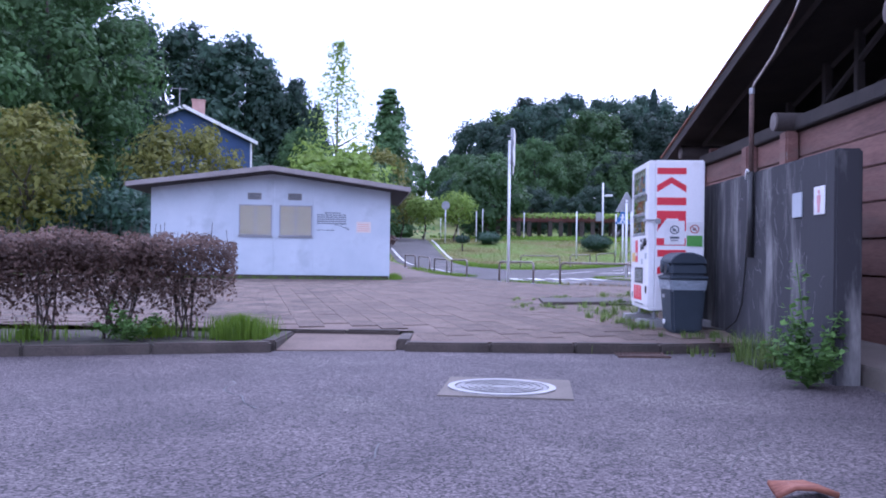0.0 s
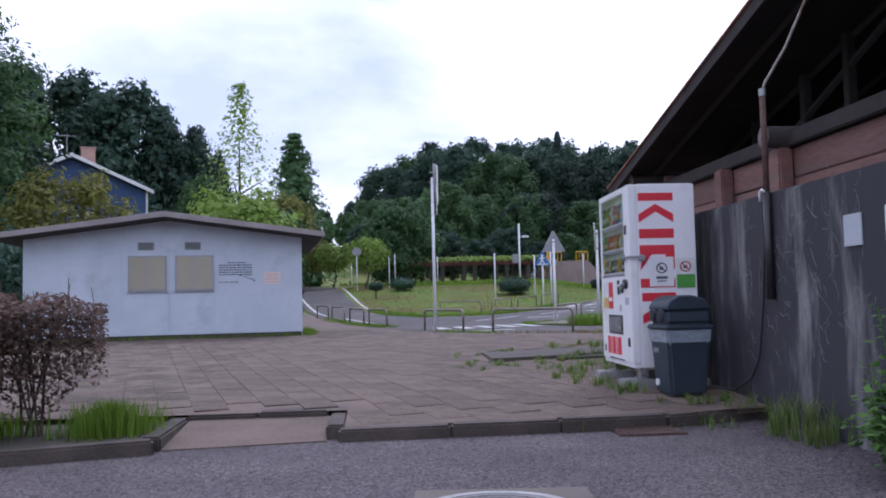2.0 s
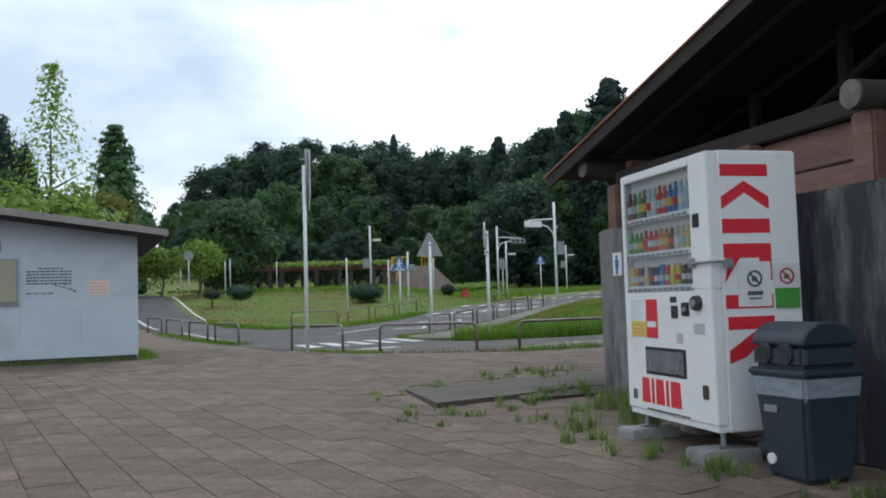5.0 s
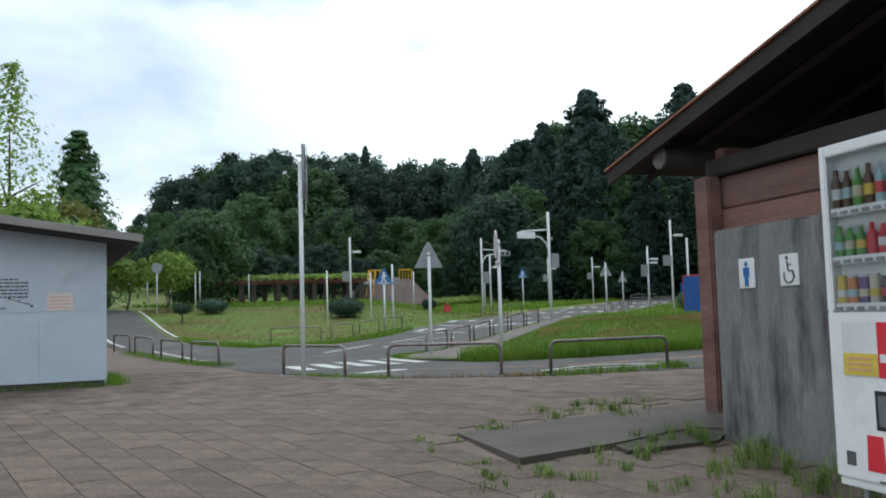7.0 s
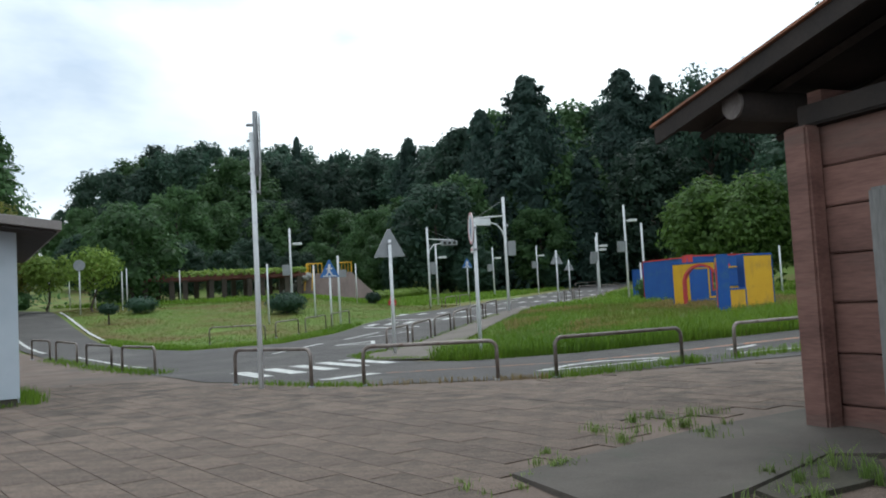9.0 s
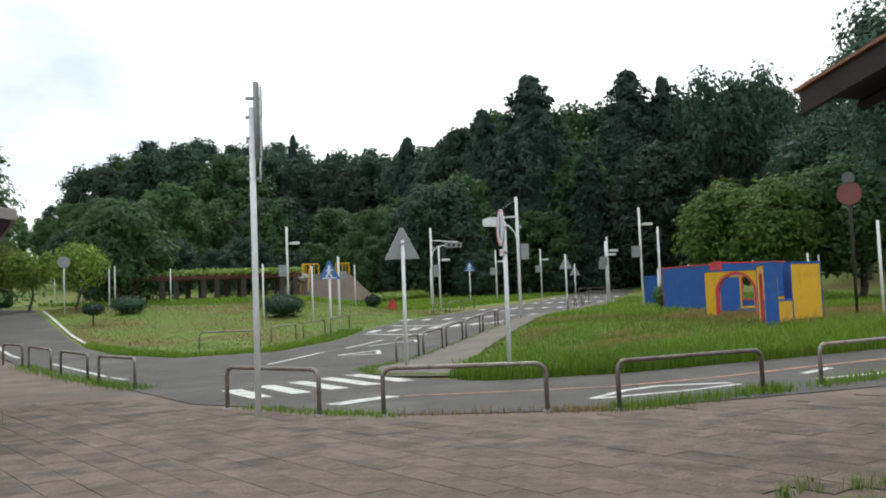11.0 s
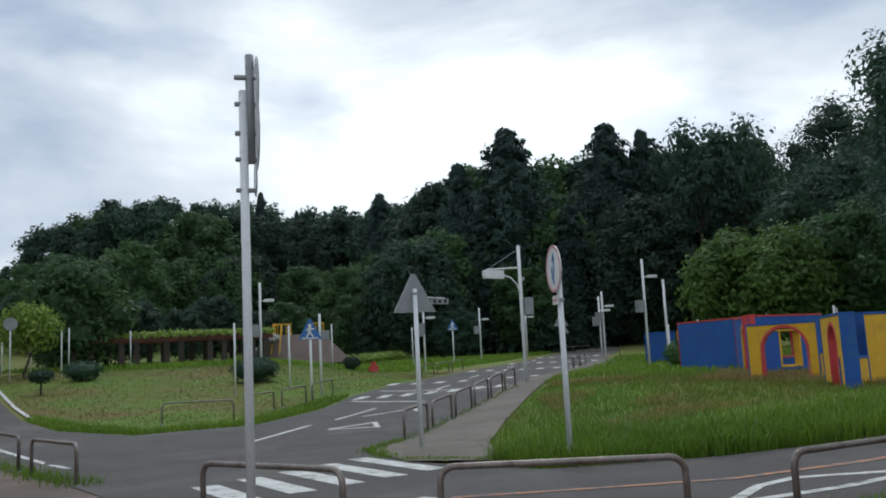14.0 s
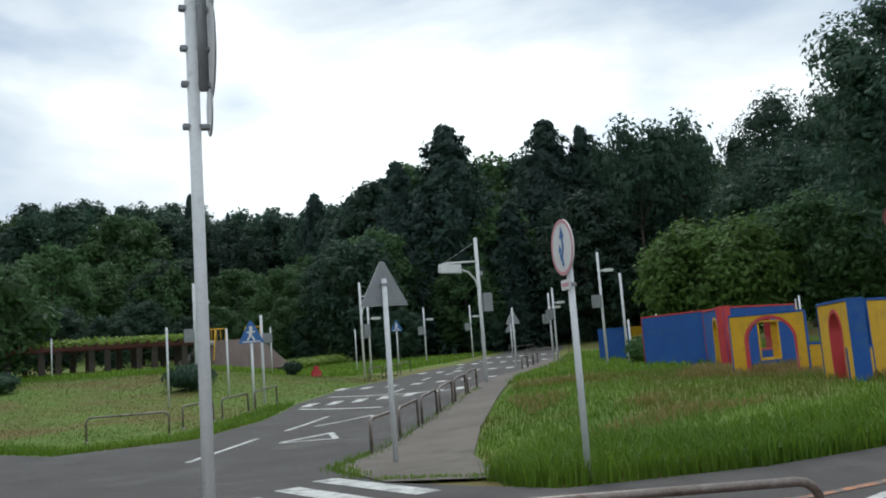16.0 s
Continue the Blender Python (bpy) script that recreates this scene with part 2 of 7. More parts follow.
    "c_blue": material("drink_blue", (0.04, 0.144, 0.4), (0.05, 0.18, 0.5), scale=14, fine=50, rough=0.3, bump=0),
    "c_orange": material("drink_orange", (0.52, 0.176, 0.04), (0.65, 0.22, 0.05), scale=14, fine=50, rough=0.3, bump=0),
    "c_cream": material("drink_cream", (0.52, 0.464, 0.336), (0.65, 0.58, 0.42), scale=14, fine=50, rough=0.3, bump=0),
    "c_yellow": material("drink_yellow", (0.576, 0.44, 0.064), (0.72, 0.55, 0.08), scale=14, fine=50, rough=0.3, bump=0),
    "c_purple": material("drink_purple", (0.128, 0.056, 0.2), (0.16, 0.07, 0.25), scale=14, fine=50, rough=0.3, bump=0),
    "c_black": material("drink_black", (0.02, 0.02, 0.024), (0.025, 0.025, 0.03), scale=14, fine=50, rough=0.3, bump=0),
    "plaza": material("plaza_concrete", (0.080, 0.056, 0.043), (0.180, 0.130, 0.104), scale=1.4, fine=40, rough=0.9, bump=0.4, stain=(0.08, 0.07, 0.06), stain_scale=0.5),
    "play_beam": material("weathered_red_beam", (0.12, 0.045, 0.04), (0.20, 0.075, 0.065), scale=2, fine=20, rough=0.85),
    "mound": material("brown_slide_concrete", (0.10, 0.075, 0.065), (0.17, 0.13, 0.115), scale=0.8, fine=12, rough=0.9, stretch=(2.5, 1, 1)),
    "fresh_leaf": leaf_material("fresh_green_leaf", (0.052, 0.105, 0.022), (0.110, 0.185, 0.038), vary=0.15),
    "slab": material("dark_worn_slab", (0.052, 0.043, 0.036), (0.105, 0.088, 0.074), scale=1.5, fine=60, rough=0.92, bump=0.6, stain=(0.06, 0.06, 0.045), stain_scale=1.6),
    "manhole_rim": material("polished_iron_rim", (0.24, 0.235, 0.23), (0.36, 0.355, 0.35), scale=9, fine=50, rough=0.5, metal=0.3, bump=0.2),
    "dark_leaf": leaf_material("dark_wood_leaf", (0.024, 0.053, 0.038), (0.054, 0.101, 0.062), vary=0.38, scale=0.25, spread=0.16),
    "cedar_leaf": leaf_material("cedar_leaf", (0.018, 0.042, 0.034), (0.039, 0.075, 0.055), vary=0.3, scale=0.25, spread=0.16),
    "mid_leaf": leaf_material("mid_green_leaf", (0.046, 0.102, 0.036), (0.090, 0.165, 0.058), vary=0.3, scale=0.25, spread=0.18),
    "light_leaf": leaf_material("yellow_green_leaf", (0.13, 0.21, 0.035), (0.25, 0.34, 0.07), vary=0.2),
    "golden_leaf": leaf_material("golden_green_leaf", (0.12, 0.135, 0.03), (0.23, 0.23, 0.05), vary=0.15),
    "grass": leaf_material("grass_blade", (0.086, 0.165, 0.014), (0.172, 0.272, 0.028), vary=0.1, scale=0.3, spread=0.15),
    "lawn_blade": leaf_material("lawn_blade", (0.076, 0.150, 0.012), (0.136, 0.220, 0.020), vary=0.05, scale=0.25, spread=0.12, stain=(0.132, 0.116, 0.027)),
    "dry_grass": leaf_material("dry_grass_blade", (0.17, 0.125, 0.05), (0.28, 0.205, 0.085), vary=0.1, scale=0.3),
    "hedge_leaf": leaf_material("russet_hedge_leaf", (0.066, 0.040, 0.031), (0.215, 0.140, 0.108), vary=0.1, scale=3),
    "weed_blade": leaf_material("weed_blade", (0.10, 0.165, 0.035), (0.205, 0.27, 0.075), vary=0.2, scale=3, spread=0.3),
    "weed_leaf": leaf_material("weed_leaf", (0.07, 0.15, 0.03), (0.15, 0.27, 0.07), vary=0.1, scale=4),
}

def island_variation(m, amount):
    t = m.node_tree
    p = t.nodes["Principled BSDF"]
    geo = node(t, "ShaderNodeNewGeometry")
    rng = node(t, "ShaderNodeMapRange", To_Min=1 - amount, To_Max=1 + amount)
    hsv = node(t, "ShaderNodeHueSaturation")
    src = p.inputs["Base Color"].links[0].from_socket
    t.links.new(geo.outputs["Random Per Island"], rng.inputs[0])
    t.links.new(rng.outputs[0], hsv.inputs["Value"])
    t.links.new(src, hsv.inputs["Color"])
    t.links.new(hsv.outputs[0], p.inputs["Base Color"])
    return m


M["paver_rest"] = island_variation(material("concrete_paver_joined", (0.088, 0.065, 0.051), (0.205, 0.155, 0.127), scale=3.2, fine=34, rough=0.9, bump=0.7, stain=(0.075, 0.060, 0.047), stain_scale=2.2, stain_at=0.57), 0.17)


def clear_material(name, tint, rough=0.03):
    m = bpy.data.materials.new(name)
    m.use_nodes = True
    p = m.node_tree.nodes["Principled BSDF"]
    p.inputs["Base Color"].default_value = (*tint, 1)
    p.inputs["Transmission Weight"].default_value, p.inputs["Roughness"].default_value, p.inputs["IOR"].default_value = 1.0, rough, 1.45
    return m


def aggregate(m, scale, dark, light):
    """Coarse stone chips of many tones over a bound surface."""
    t = m.node_tree
    p = t.nodes["Principled BSDF"]
    co = node(t, "ShaderNodeTexCoord")
    chip = node(t, "ShaderNodeTexVoronoi", Scale=scale)
    ramp = node(t, "ShaderNodeValToRGB")
    ramp.color_ramp.elements[0].position, ramp.color_ramp.elements[0].color = 0.25, (*dark, 1)
    ramp.color_ramp.elements[1].position, ramp.color_ramp.elements[1].color = 0.95, (*light, 1)
    mix = node(t, "ShaderNodeMix")
    mix.data_type, mix.blend_type, mix.inputs[0].default_value = "RGBA", "MULTIPLY", 1.0
    src = p.inputs["Base Color"].links[0].from_socket
    t.links.new(co.outputs["Object"], chip.inputs["Vector"])
    t.links.new(chip.outputs["Color"], ramp.inputs[0])
    t.links.new(src, mix.inputs[6])
    t.links.new(ramp.outputs[0], mix.inputs[7])
    t.links.new(mix.outputs[2], p.inputs["Base Color"])
    b = node(t, "ShaderNodeBump", Strength=0.8, Distance=0.006)
    t.links.new(chip.outputs["Distance"], b.inputs["Height"])
    t.links.new(b.outputs[0], p.inputs["Normal"])


def stain_and_shade_along(m, y0, y1, more, less):
    """Dark blotches that thicken towards one end of a thing, part dirt, part painted shade."""
    t = m.node_tree
    ramp = t.nodes["Principled BSDF"].inputs["Base Color"].links[0].from_node.inputs[0].links[0].from_node
    src = ramp.inputs[0].links[0].from_socket
    co = node(t, "ShaderNodeTexCoord")
    xyz = node(t, "ShaderNodeSeparateXYZ")
    rng = node(t, "ShaderNodeMapRange", From_Min=y0, From_Max=y1, To_Min=more, To_Max=less)
    add = node(t, "ShaderNodeMath")
    t.links.new(co.outputs["Object"], xyz.inputs[0])
    t.links.new(xyz.outputs[1], rng.inputs[0])
    t.links.new(src, add.inputs[0])
    t.links.new(rng.outputs[0], add.inputs[1])
    t.links.new(add.outputs[0], ramp.inputs[0])


# Near end of the screen wall: real stains, deepened for the building's shade.
stain_and_shade_along(M["concrete"], -3.6, -1.6, 0.095, -0.06)
aggregate(M["asphalt"], 80, (0.20, 0.18, 0.19), (2.3, 2.08, 2.14))
aggregate(M["paver"], 130, (0.66, 0.63, 0.60), (1.34, 1.30, 1.26))
aggregate(M["paver_rest"], 130, (0.66, 0.63, 0.60), (1.34, 1.30, 1.26))
aggregate(M["road"], 140, (0.75, 0.75, 0.75), (1.25, 1.25, 1.25))
M["glass"] = clear_material("clear_glass", (0.95, 0.97, 0.97))
M["bag"] = material("thin_plastic_bag", (0.16, 0.19, 0.22), (0.30, 0.34, 0.38), scale=9, fine=30, rough=0.25, bump=0.6, stretch=(1, 1, 3))


# ---- mesh helpers ----
def finish(bm, name, mat, parent=None, smooth=False):
    me = bpy.data.meshes.new(name)
    bm.to_mesh(me)
    bm.free()
    me.materials.append(M[mat] if isinstance(mat, str) else mat)
    if smooth:
        for poly in me.polygons:
            poly.use_smooth = True
    ob = new(name, me)
    if parent:
        ob.parent = parent
    return ob


def part(name, bm, mat, parent, label="", smooth=False):
    ob = finish(bm, name, mat, parent, smooth)
    return tagged(ob, label)


def thing(name, m, label, category, group="", kind=""):
    ob = new(name)
    ob.matrix_basis = m
    return tagged(ob, label, category, group, kind)


def box(x0, y0, z0, x1, y1, z1, bevel=0.0, bm=None, m=None):
    own = bmesh.new()
    bmesh.ops.create_cube(own, size=1)
    bmesh.ops.scale(own, vec=(x1 - x0, y1 - y0, z1 - z0), verts=own.verts)
    bmesh.ops.translate(own, vec=((x0 + x1) / 2, (y0 + y1) / 2, (z0 + z1) / 2), verts=own.verts)
    if bevel:
        bmesh.ops.bevel(own, geom=own.edges[:], offset=bevel, segments=2, affect="EDGES")
    if m:
        bmesh.ops.transform(own, matrix=m, verts=own.verts)
    return join(own, bm)


def join(own, bm):
    if bm is None:
        return own
    me = bpy.data.meshes.new("tmp")
    own.to_mesh(me)
    own.free()
    bm.from_mesh(me)
    bpy.data.meshes.remove(me)
    return bm


def rod(a, b, r0, r1=None, sides=12, bm=None):
    a, b = Vector(a), Vector(b)
    own = bmesh.new()
    bmesh.ops.create_cone(own, cap_ends=True, segments=sides, radius1=r0, radius2=r0 if r1 is None else r1, depth=(b - a).length)
    bmesh.ops.transform(own, matrix=Matrix.Translation((a + b) / 2) @ (b - a).to_track_quat("Z", "Y").to_matrix().to_4x4(), verts=own.verts)
    return join(own, bm)


def tube(points, r, sides=10, bm=None):
    """A tube along points, with its own rings."""
    own = bmesh.new()
    pts = [Vector(p) for p in points]
    rings = []
    for i, p in enumerate(pts):
        d = (pts[min(i + 1, len(pts) - 1)] - pts[max(i - 1, 0)]).normalized()
        side = d.cross(Vector((0.3, 0.9, 0.2))).normalized()
        up = side.cross(d)
        rings.append([own.verts.new(p + r * (math.cos(a) * side + math.sin(a) * up)) for a in (2 * math.pi * k / sides for k in range(sides))])
    for r0, r1 in zip(rings, rings[1:]):
        for k in range(sides):
            own.faces.new((r0[k], r0[(k + 1) % sides], r1[(k + 1) % sides], r1[k]))
    own.faces.new(rings[0][::-1])
    own.faces.new(rings[-1])
    bmesh.ops.recalc_face_normals(own, faces=own.faces)
    return join(own, bm)


def arc(c, r, a0, a1, n, axis_a=(1, 0, 0), axis_b=(0, 0, 1)):
    c, ea, eb = Vector(c), Vector(axis_a), Vector(axis_b)
    return [c + r * (math.cos(a) * ea + math.sin(a) * eb) for a in (radians(a0 + (a1 - a0) * i / n) for i in range(n + 1))]


def prism(outline, depth, bm=None, m=None, bevel=0.0):
    """A flat outline in x and z, drawn out along y from 0 to depth."""
    own = bmesh.new()
    f = own.faces.new([own.verts.new((x, 0, z)) for x, z in outline])
    got = bmesh.ops.extrude_face_region(own, geom=[f])
    bmesh.ops.translate(own, vec=(0, depth, 0), verts=[v for v in got["geom"] if isinstance(v, bmesh.types.BMVert)])
    bmesh.ops.recalc_face_normals(own, faces=own.faces)
    if bevel:
        bmesh.ops.bevel(own, geom=own.edges[:], offset=bevel, segments=1, affect="EDGES")
    if m:
        bmesh.ops.transform(own, matrix=m, verts=own.verts)
    return join(own, bm)


def from_arrays(name, verts, faces, mat, parent=None):
    me = bpy.data.meshes.new(name)
    me.from_pydata(verts, [], faces)
    me.materials.append(M[mat])
    ob = new(name, me)
    if parent:
        ob.parent = parent
    return ob


def step(a, b, v):
    t = min(1.0, max(0.0, (v - a) / (b - a)))
    return t * t * (3 - 2 * t)


# ---- the lie of the land ----
TURN = 9.0                      # the plaza and its buildings stand turned by this much


def land(x, y):
    """Height of the ground of plaza, park and hill."""
    z = 0.04 - 0.17 * (1 - step(7, 19, y)) + 0.031 * max(0, min(y, 90) - 31)
    z += 0.55 * step(3, 12, x) * (1 - 0.55 * step(33, 50, y)) * step(22, 27, y)
    z += 0.9 * step(40, 60, y) * (1 - step(3, 10, x))
    z += 8 * step(88, 160, y + 0.3 * max(0, x - 25)) + 4 * step(16, 60, -x - 12) * step(30, 70, y) + 5 * step(28, 70, x) * step(30, 60, y)
    v = (y - 10.37) * math.cos(radians(TURN)) - (x - 2.80) * math.sin(radians(TURN))
    return z - 0.05 * (1 - step(-1.4, 0.1, v))


def at_plaza(u, v, z=0.0, turn=0.0):
    """A pose in the plaza's own axes: u across, v along, from the corner by the vending machine."""
    return pose(2.80, 10.37, 0) @ pose(0, 0, 0, 0, 0, TURN) @ pose(u, v, z, 0, 0, turn)

# ---- ground, roads, plaza ----
def sheet(name, mat, xs, ys, height, label, kind="structure"):
    verts = [(x, y, height(x, y)) for y in ys for x in xs]
    n = len(xs)
    faces = [(j * n + i, j * n + i + 1, (j + 1) * n + i + 1, (j + 1) * n + i) for j in range(len(ys) - 1) for i in range(n - 1)]
    ob = from_arrays(name, verts, faces, mat)
    for poly in ob.data.polygons:
        poly.use_smooth = True
    return tagged(ob, label, "ground", kind=kind)


def spread(*runs):
    out = []
    for a, b, d in runs:
        out += [a + (b - a) * i / round((b - a) / d) for i in range(round((b - a) / d))]
    return out + [runs[-1][1]]


def ground_height(x, y):
    if y < 26 and not (y > 24 and x > 3.2):
        return -0.36 if y < 22 else -0.36 + 0.31 * step(22, 26, y) if x < 3 else -0.36 + 0.31 * step(22.5, 24.5, y)
    return land(x, y) - 0.03


sheet("ground", "soil", spread((-700, -100, 100), (-100, -30, 5), (-30, 36, 1), (36, 100, 4), (100, 800, 100)),
      spread((-500, -50, 90), (-50, 5, 5), (5, 76, 1), (76, 200, 4), (200, 900, 100)), ground_height, "mown park lawn and soil rising to the wooded hills")


def strip(name, mat, west, east, lift, label, category="road", across=6, along=8, kind="structure"):
    """A draped sheet between two edge lines of as many points."""
    verts, n = [], across + 1
    rows = []
    for i in range(len(west) - 1):
        for k in range(along if i < len(west) - 2 else along + 1):
            f = k / along
            a = Vector(west[i]).lerp(Vector(west[i + 1]), f)
            b = Vector(east[i]).lerp(Vector(east[i + 1]), f)
            rows.append([a.lerp(b, j / across) for j in range(n)])
    for r in rows:
        verts += [(p.x, p.y, land(p.x, p.y) + lift) for p in r]
    faces = [(j * n + i, j * n + i + 1, (j + 1) * n + i + 1, (j + 1) * n + i) for j in range(len(rows) - 1) for i in range(across)]
    ob = from_arrays(name, verts, faces, mat)
    for poly in ob.data.polygons:
        poly.use_smooth = True
    return tagged(ob, label, category, kind=kind)


NORTH = [(16, 25.2), (12, 24.3), (8.6, 24.2), (5.5, 24.4), (3.5, 25.0), (2.3, 27.0), (2.1, 28.9), (-1.7, 35.1), (-3.5, 37.5), (-5.0, 41.9), (-6.1, 45.8), (-9.5, 58), (-18, 75)]
SOUTH = [(16, 22.4), (12, 21.6), (8.6, 21.3), (5.5, 20.9), (3.2, 20.9), (1.4, 21.6), (-0.9, 24.3), (-2.0, 27.4), (-3.4, 30.6), (-5.2, 34.8), (-7.4, 41), (-12, 56), (-21, 72)]
strip("road_1", "road", SOUTH, NORTH, 0.0, "grey worn asphalt training road round the lawns")
WEST = [(-1.7, 35.1), (0.9, 35.7), (2.7, 38.8), (4.4, 43.0), (7.6, 47.6), (11.6, 53.5), (18, 63), (28, 80), (31, 86)]
EAST = [(2.1, 28.9), (4.2, 32.2), (6.2, 35.6), (8.0, 39.0), (10.6, 43.0), (14.5, 49.0), (21.5, 60), (32, 78), (35, 84)]
strip("road_2", "road", WEST, EAST, 0.0, "grey asphalt training road climbing between the lawns")
strip("pavement", "path", [(2.3, 27.0), (2.15, 28.9), (4.25, 32.2), (6.25, 35.6), (8.05, 39.0), (10.65, 43.0), (14.55, 49.0), (21.5, 60)],
      [(3.4, 26.2), (4.0, 28.5), (5.4, 31.6), (7.4, 35.4), (9.3, 38.9), (12.0, 43.6), (16.3, 50.0), (23.5, 60)], 0.012, "brownish asphalt footpath beside the training road", "pavement")

# car park
car_park = from_arrays("car_park", [(-60, -60, -0.262), (60, -60, -0.262), (60, 14, -0.262), (-60, 5, -0.262)], [(0, 1, 2, 3)], "asphalt")
tagged(car_park, "coarse dark grey asphalt of the car park", "car park", kind="structure")

# ---- trees ----
def leaves(centres, outward, size, rng, slim=0.55):
    """Small bent leaf quads at the centres, roughly facing outward."""
    n = len(centres)
    nrm = outward + rng.normal(0, 0.42, (n, 3))
    nrm /= np.linalg.norm(nrm, axis=1)[:, None] + 1e-6
    t = np.cross(nrm, rng.normal(0, 1, (n, 3)))
    t /= np.linalg.norm(t, axis=1)[:, None] + 1e-6
    b = np.cross(nrm, t)
    s = size * rng.uniform(0.6, 1.4, (n, 1))
    v = np.stack([centres - t * s, centres + b * s * slim - nrm * s * 0.15, centres + t * s, centres - b * s * slim - nrm * s * 0.15], 1).reshape(-1, 3)
    return v, [(4 * i, 4 * i + 1, 4 * i + 2, 4 * i + 3) for i in range(n)]


def ball(c, r, squash=1.0, rough=0.18, level=2):
    own = bmesh.new()
    bmesh.ops.create_icosphere(own, subdivisions=level, radius=1)
    v = []
    for w in own.verts:
        k = 1 + rough * noise.noise(w.co * 2.3 + Vector(c))
        v.append((c[0] + w.co.x * r * k, c[1] + w.co.y * r * k, c[2] + w.co.z * r * k * squash))
    own.verts.index_update()
    f = [tuple(x.index for x in face.verts) for face in own.faces]
    own.free()
    return v, f


def broad_crown(seed, width, height, low, lobes, per_lobe, leaf, core=0.72):
    """Lobes of foliage through an egg-shaped crown: leaves stand on and round each lobe."""
    rng = np.random.default_rng(seed)
    V, F = [], []
    for i in range(lobes):
        f = (i + 0.5) / lobes
        z = low + (height - low) * (0.10 + 0.80 * f)
        reach = width / 2 * math.sin(math.pi * (0.16 + 0.72 * f)) ** 0.7
        a = i * 2.4 + rng.uniform(-0.4, 0.4)
        r = width * rng.uniform(0.17, 0.26) * (1.12 - 0.5 * f) * min(1.0, (15 / lobes) ** 0.4)
        d = max(0, reach - r * 0.7) * rng.uniform(0.75, 1.0)
        c = np.array([math.cos(a) * d, math.sin(a) * d, min(z, height - r * 0.8)])
        if core:
            v, q = ball(tuple(c), r * core, 0.8, 0.3, 1)
            F += [tuple(k + len(V) for k in face) for face in q]
            V += v
        o = rng.normal(0, 1, (per_lobe, 3))
        o /= np.linalg.norm(o, axis=1)[:, None]
        bump = 1 + 0.22 * np.sin(o[:, :1] * 7 + seed + i) * np.sin(o[:, 1:2] * 6) + 0.18 * np.sin(o[:, 2:3] * 9 + i)
        p = c + o * r * bump * (0.62 + 0.66 * rng.uniform(0, 1, (per_lobe, 1)) ** 0.8) * np.array([1, 1, 0.85])
        v, q = leaves(p, o + np.array([0, 0, 0.4]), leaf, rng)
        F += [tuple(k + len(V) for k in face) for face in q]
        V += [tuple(x) for x in v]
    return V, F


def cone_crown(seed, width, height, low, tiers, per_tier, leaf, power=0.85, droop=0.25, core=True):
    """Tiers of boughs that shorten towards the tip."""
    rng = np.random.default_rng(seed)
    V, F = [], []
    for i in range(tiers):
        f = i / tiers
        z = low + (height - low) * f
        R = width / 2 * (1 - f) ** power * rng.uniform(0.8, 1.15) + 0.15
        boughs = max(4, int(9 * (1 - f) + 3))
        for k in range(boughs):
            a = 2 * math.pi * (k + rng.uniform(-0.3, 0.3)) / boughs + i
            n = max(4, int(per_tier / boughs))
            s = rng.uniform(0.15, 1.0, (n, 1)) ** 0.7
            L = R * rng.uniform(0.75, 1.1)
            wide = 0.22 * R + 0.1
            p = np.concatenate([math.cos(a) * s * L, math.sin(a) * s * L, z - droop * s ** 1.5 * L], 1) + rng.normal(0, 1, (n, 3)) * wide * np.array([1, 1, 0.5]) * (0.4 + 0.6 * (1 - s))
            v, q = leaves(p, np.array([math.cos(a), math.sin(a), 0.9]) * np.ones((n, 1)), leaf, rng, 0.45)
            F += [tuple(x + len(V) for x in face) for face in q]
            V += [tuple(x) for x in v]
    if core:
        for i in range(6):
            f = i / 6
            v, q = ball((0, 0, low + (height - low) * (f + 0.06)), width / 2 * (1 - f) ** power * 0.55, 1.3, 0.3, 1)
            F += [tuple(x + len(V) for x in face) for face in q]
            V += v
    return V, F


def tree(name, crown, mat, height, low, girth, label, group, limbs=5, reach=2.0, seed=1):
    """A tapered, slightly bent trunk with limbs, and its crown."""
    root = thing(name, pose(0, 0, 0), label, "tree", group)
    rng = random.Random(seed)
    pts = [Vector((0.15 * math.sin(i * 1.3 + seed), 0.15 * math.cos(i * 1.7 + seed), height * 0.8 * i / 5 - 0.3)) for i in range(6)]
    bm = bmesh.new()
    for i in range(5):
        rod(pts[i], pts[i + 1], girth * (1 - i / 6), girth * (1 - (i + 1) / 6), 8, bm)
    for k in range(limbs):
        a = 2.4 * k + rng.uniform(-0.3, 0.3)
        z0 = low + (height * 0.55 - low) * k / max(1, limbs)
        b = Vector((math.cos(a) * reach, math.sin(a) * reach, z0 + reach * rng.uniform(0.5, 1.0)))
        rod((0, 0, z0), b, girth * 0.4, girth * 0.12, 6, bm)
    part("trunk", bm, "bark", root, smooth=True)
    c = from_arrays("crown", crown[0], crown[1], mat, root)
    return root


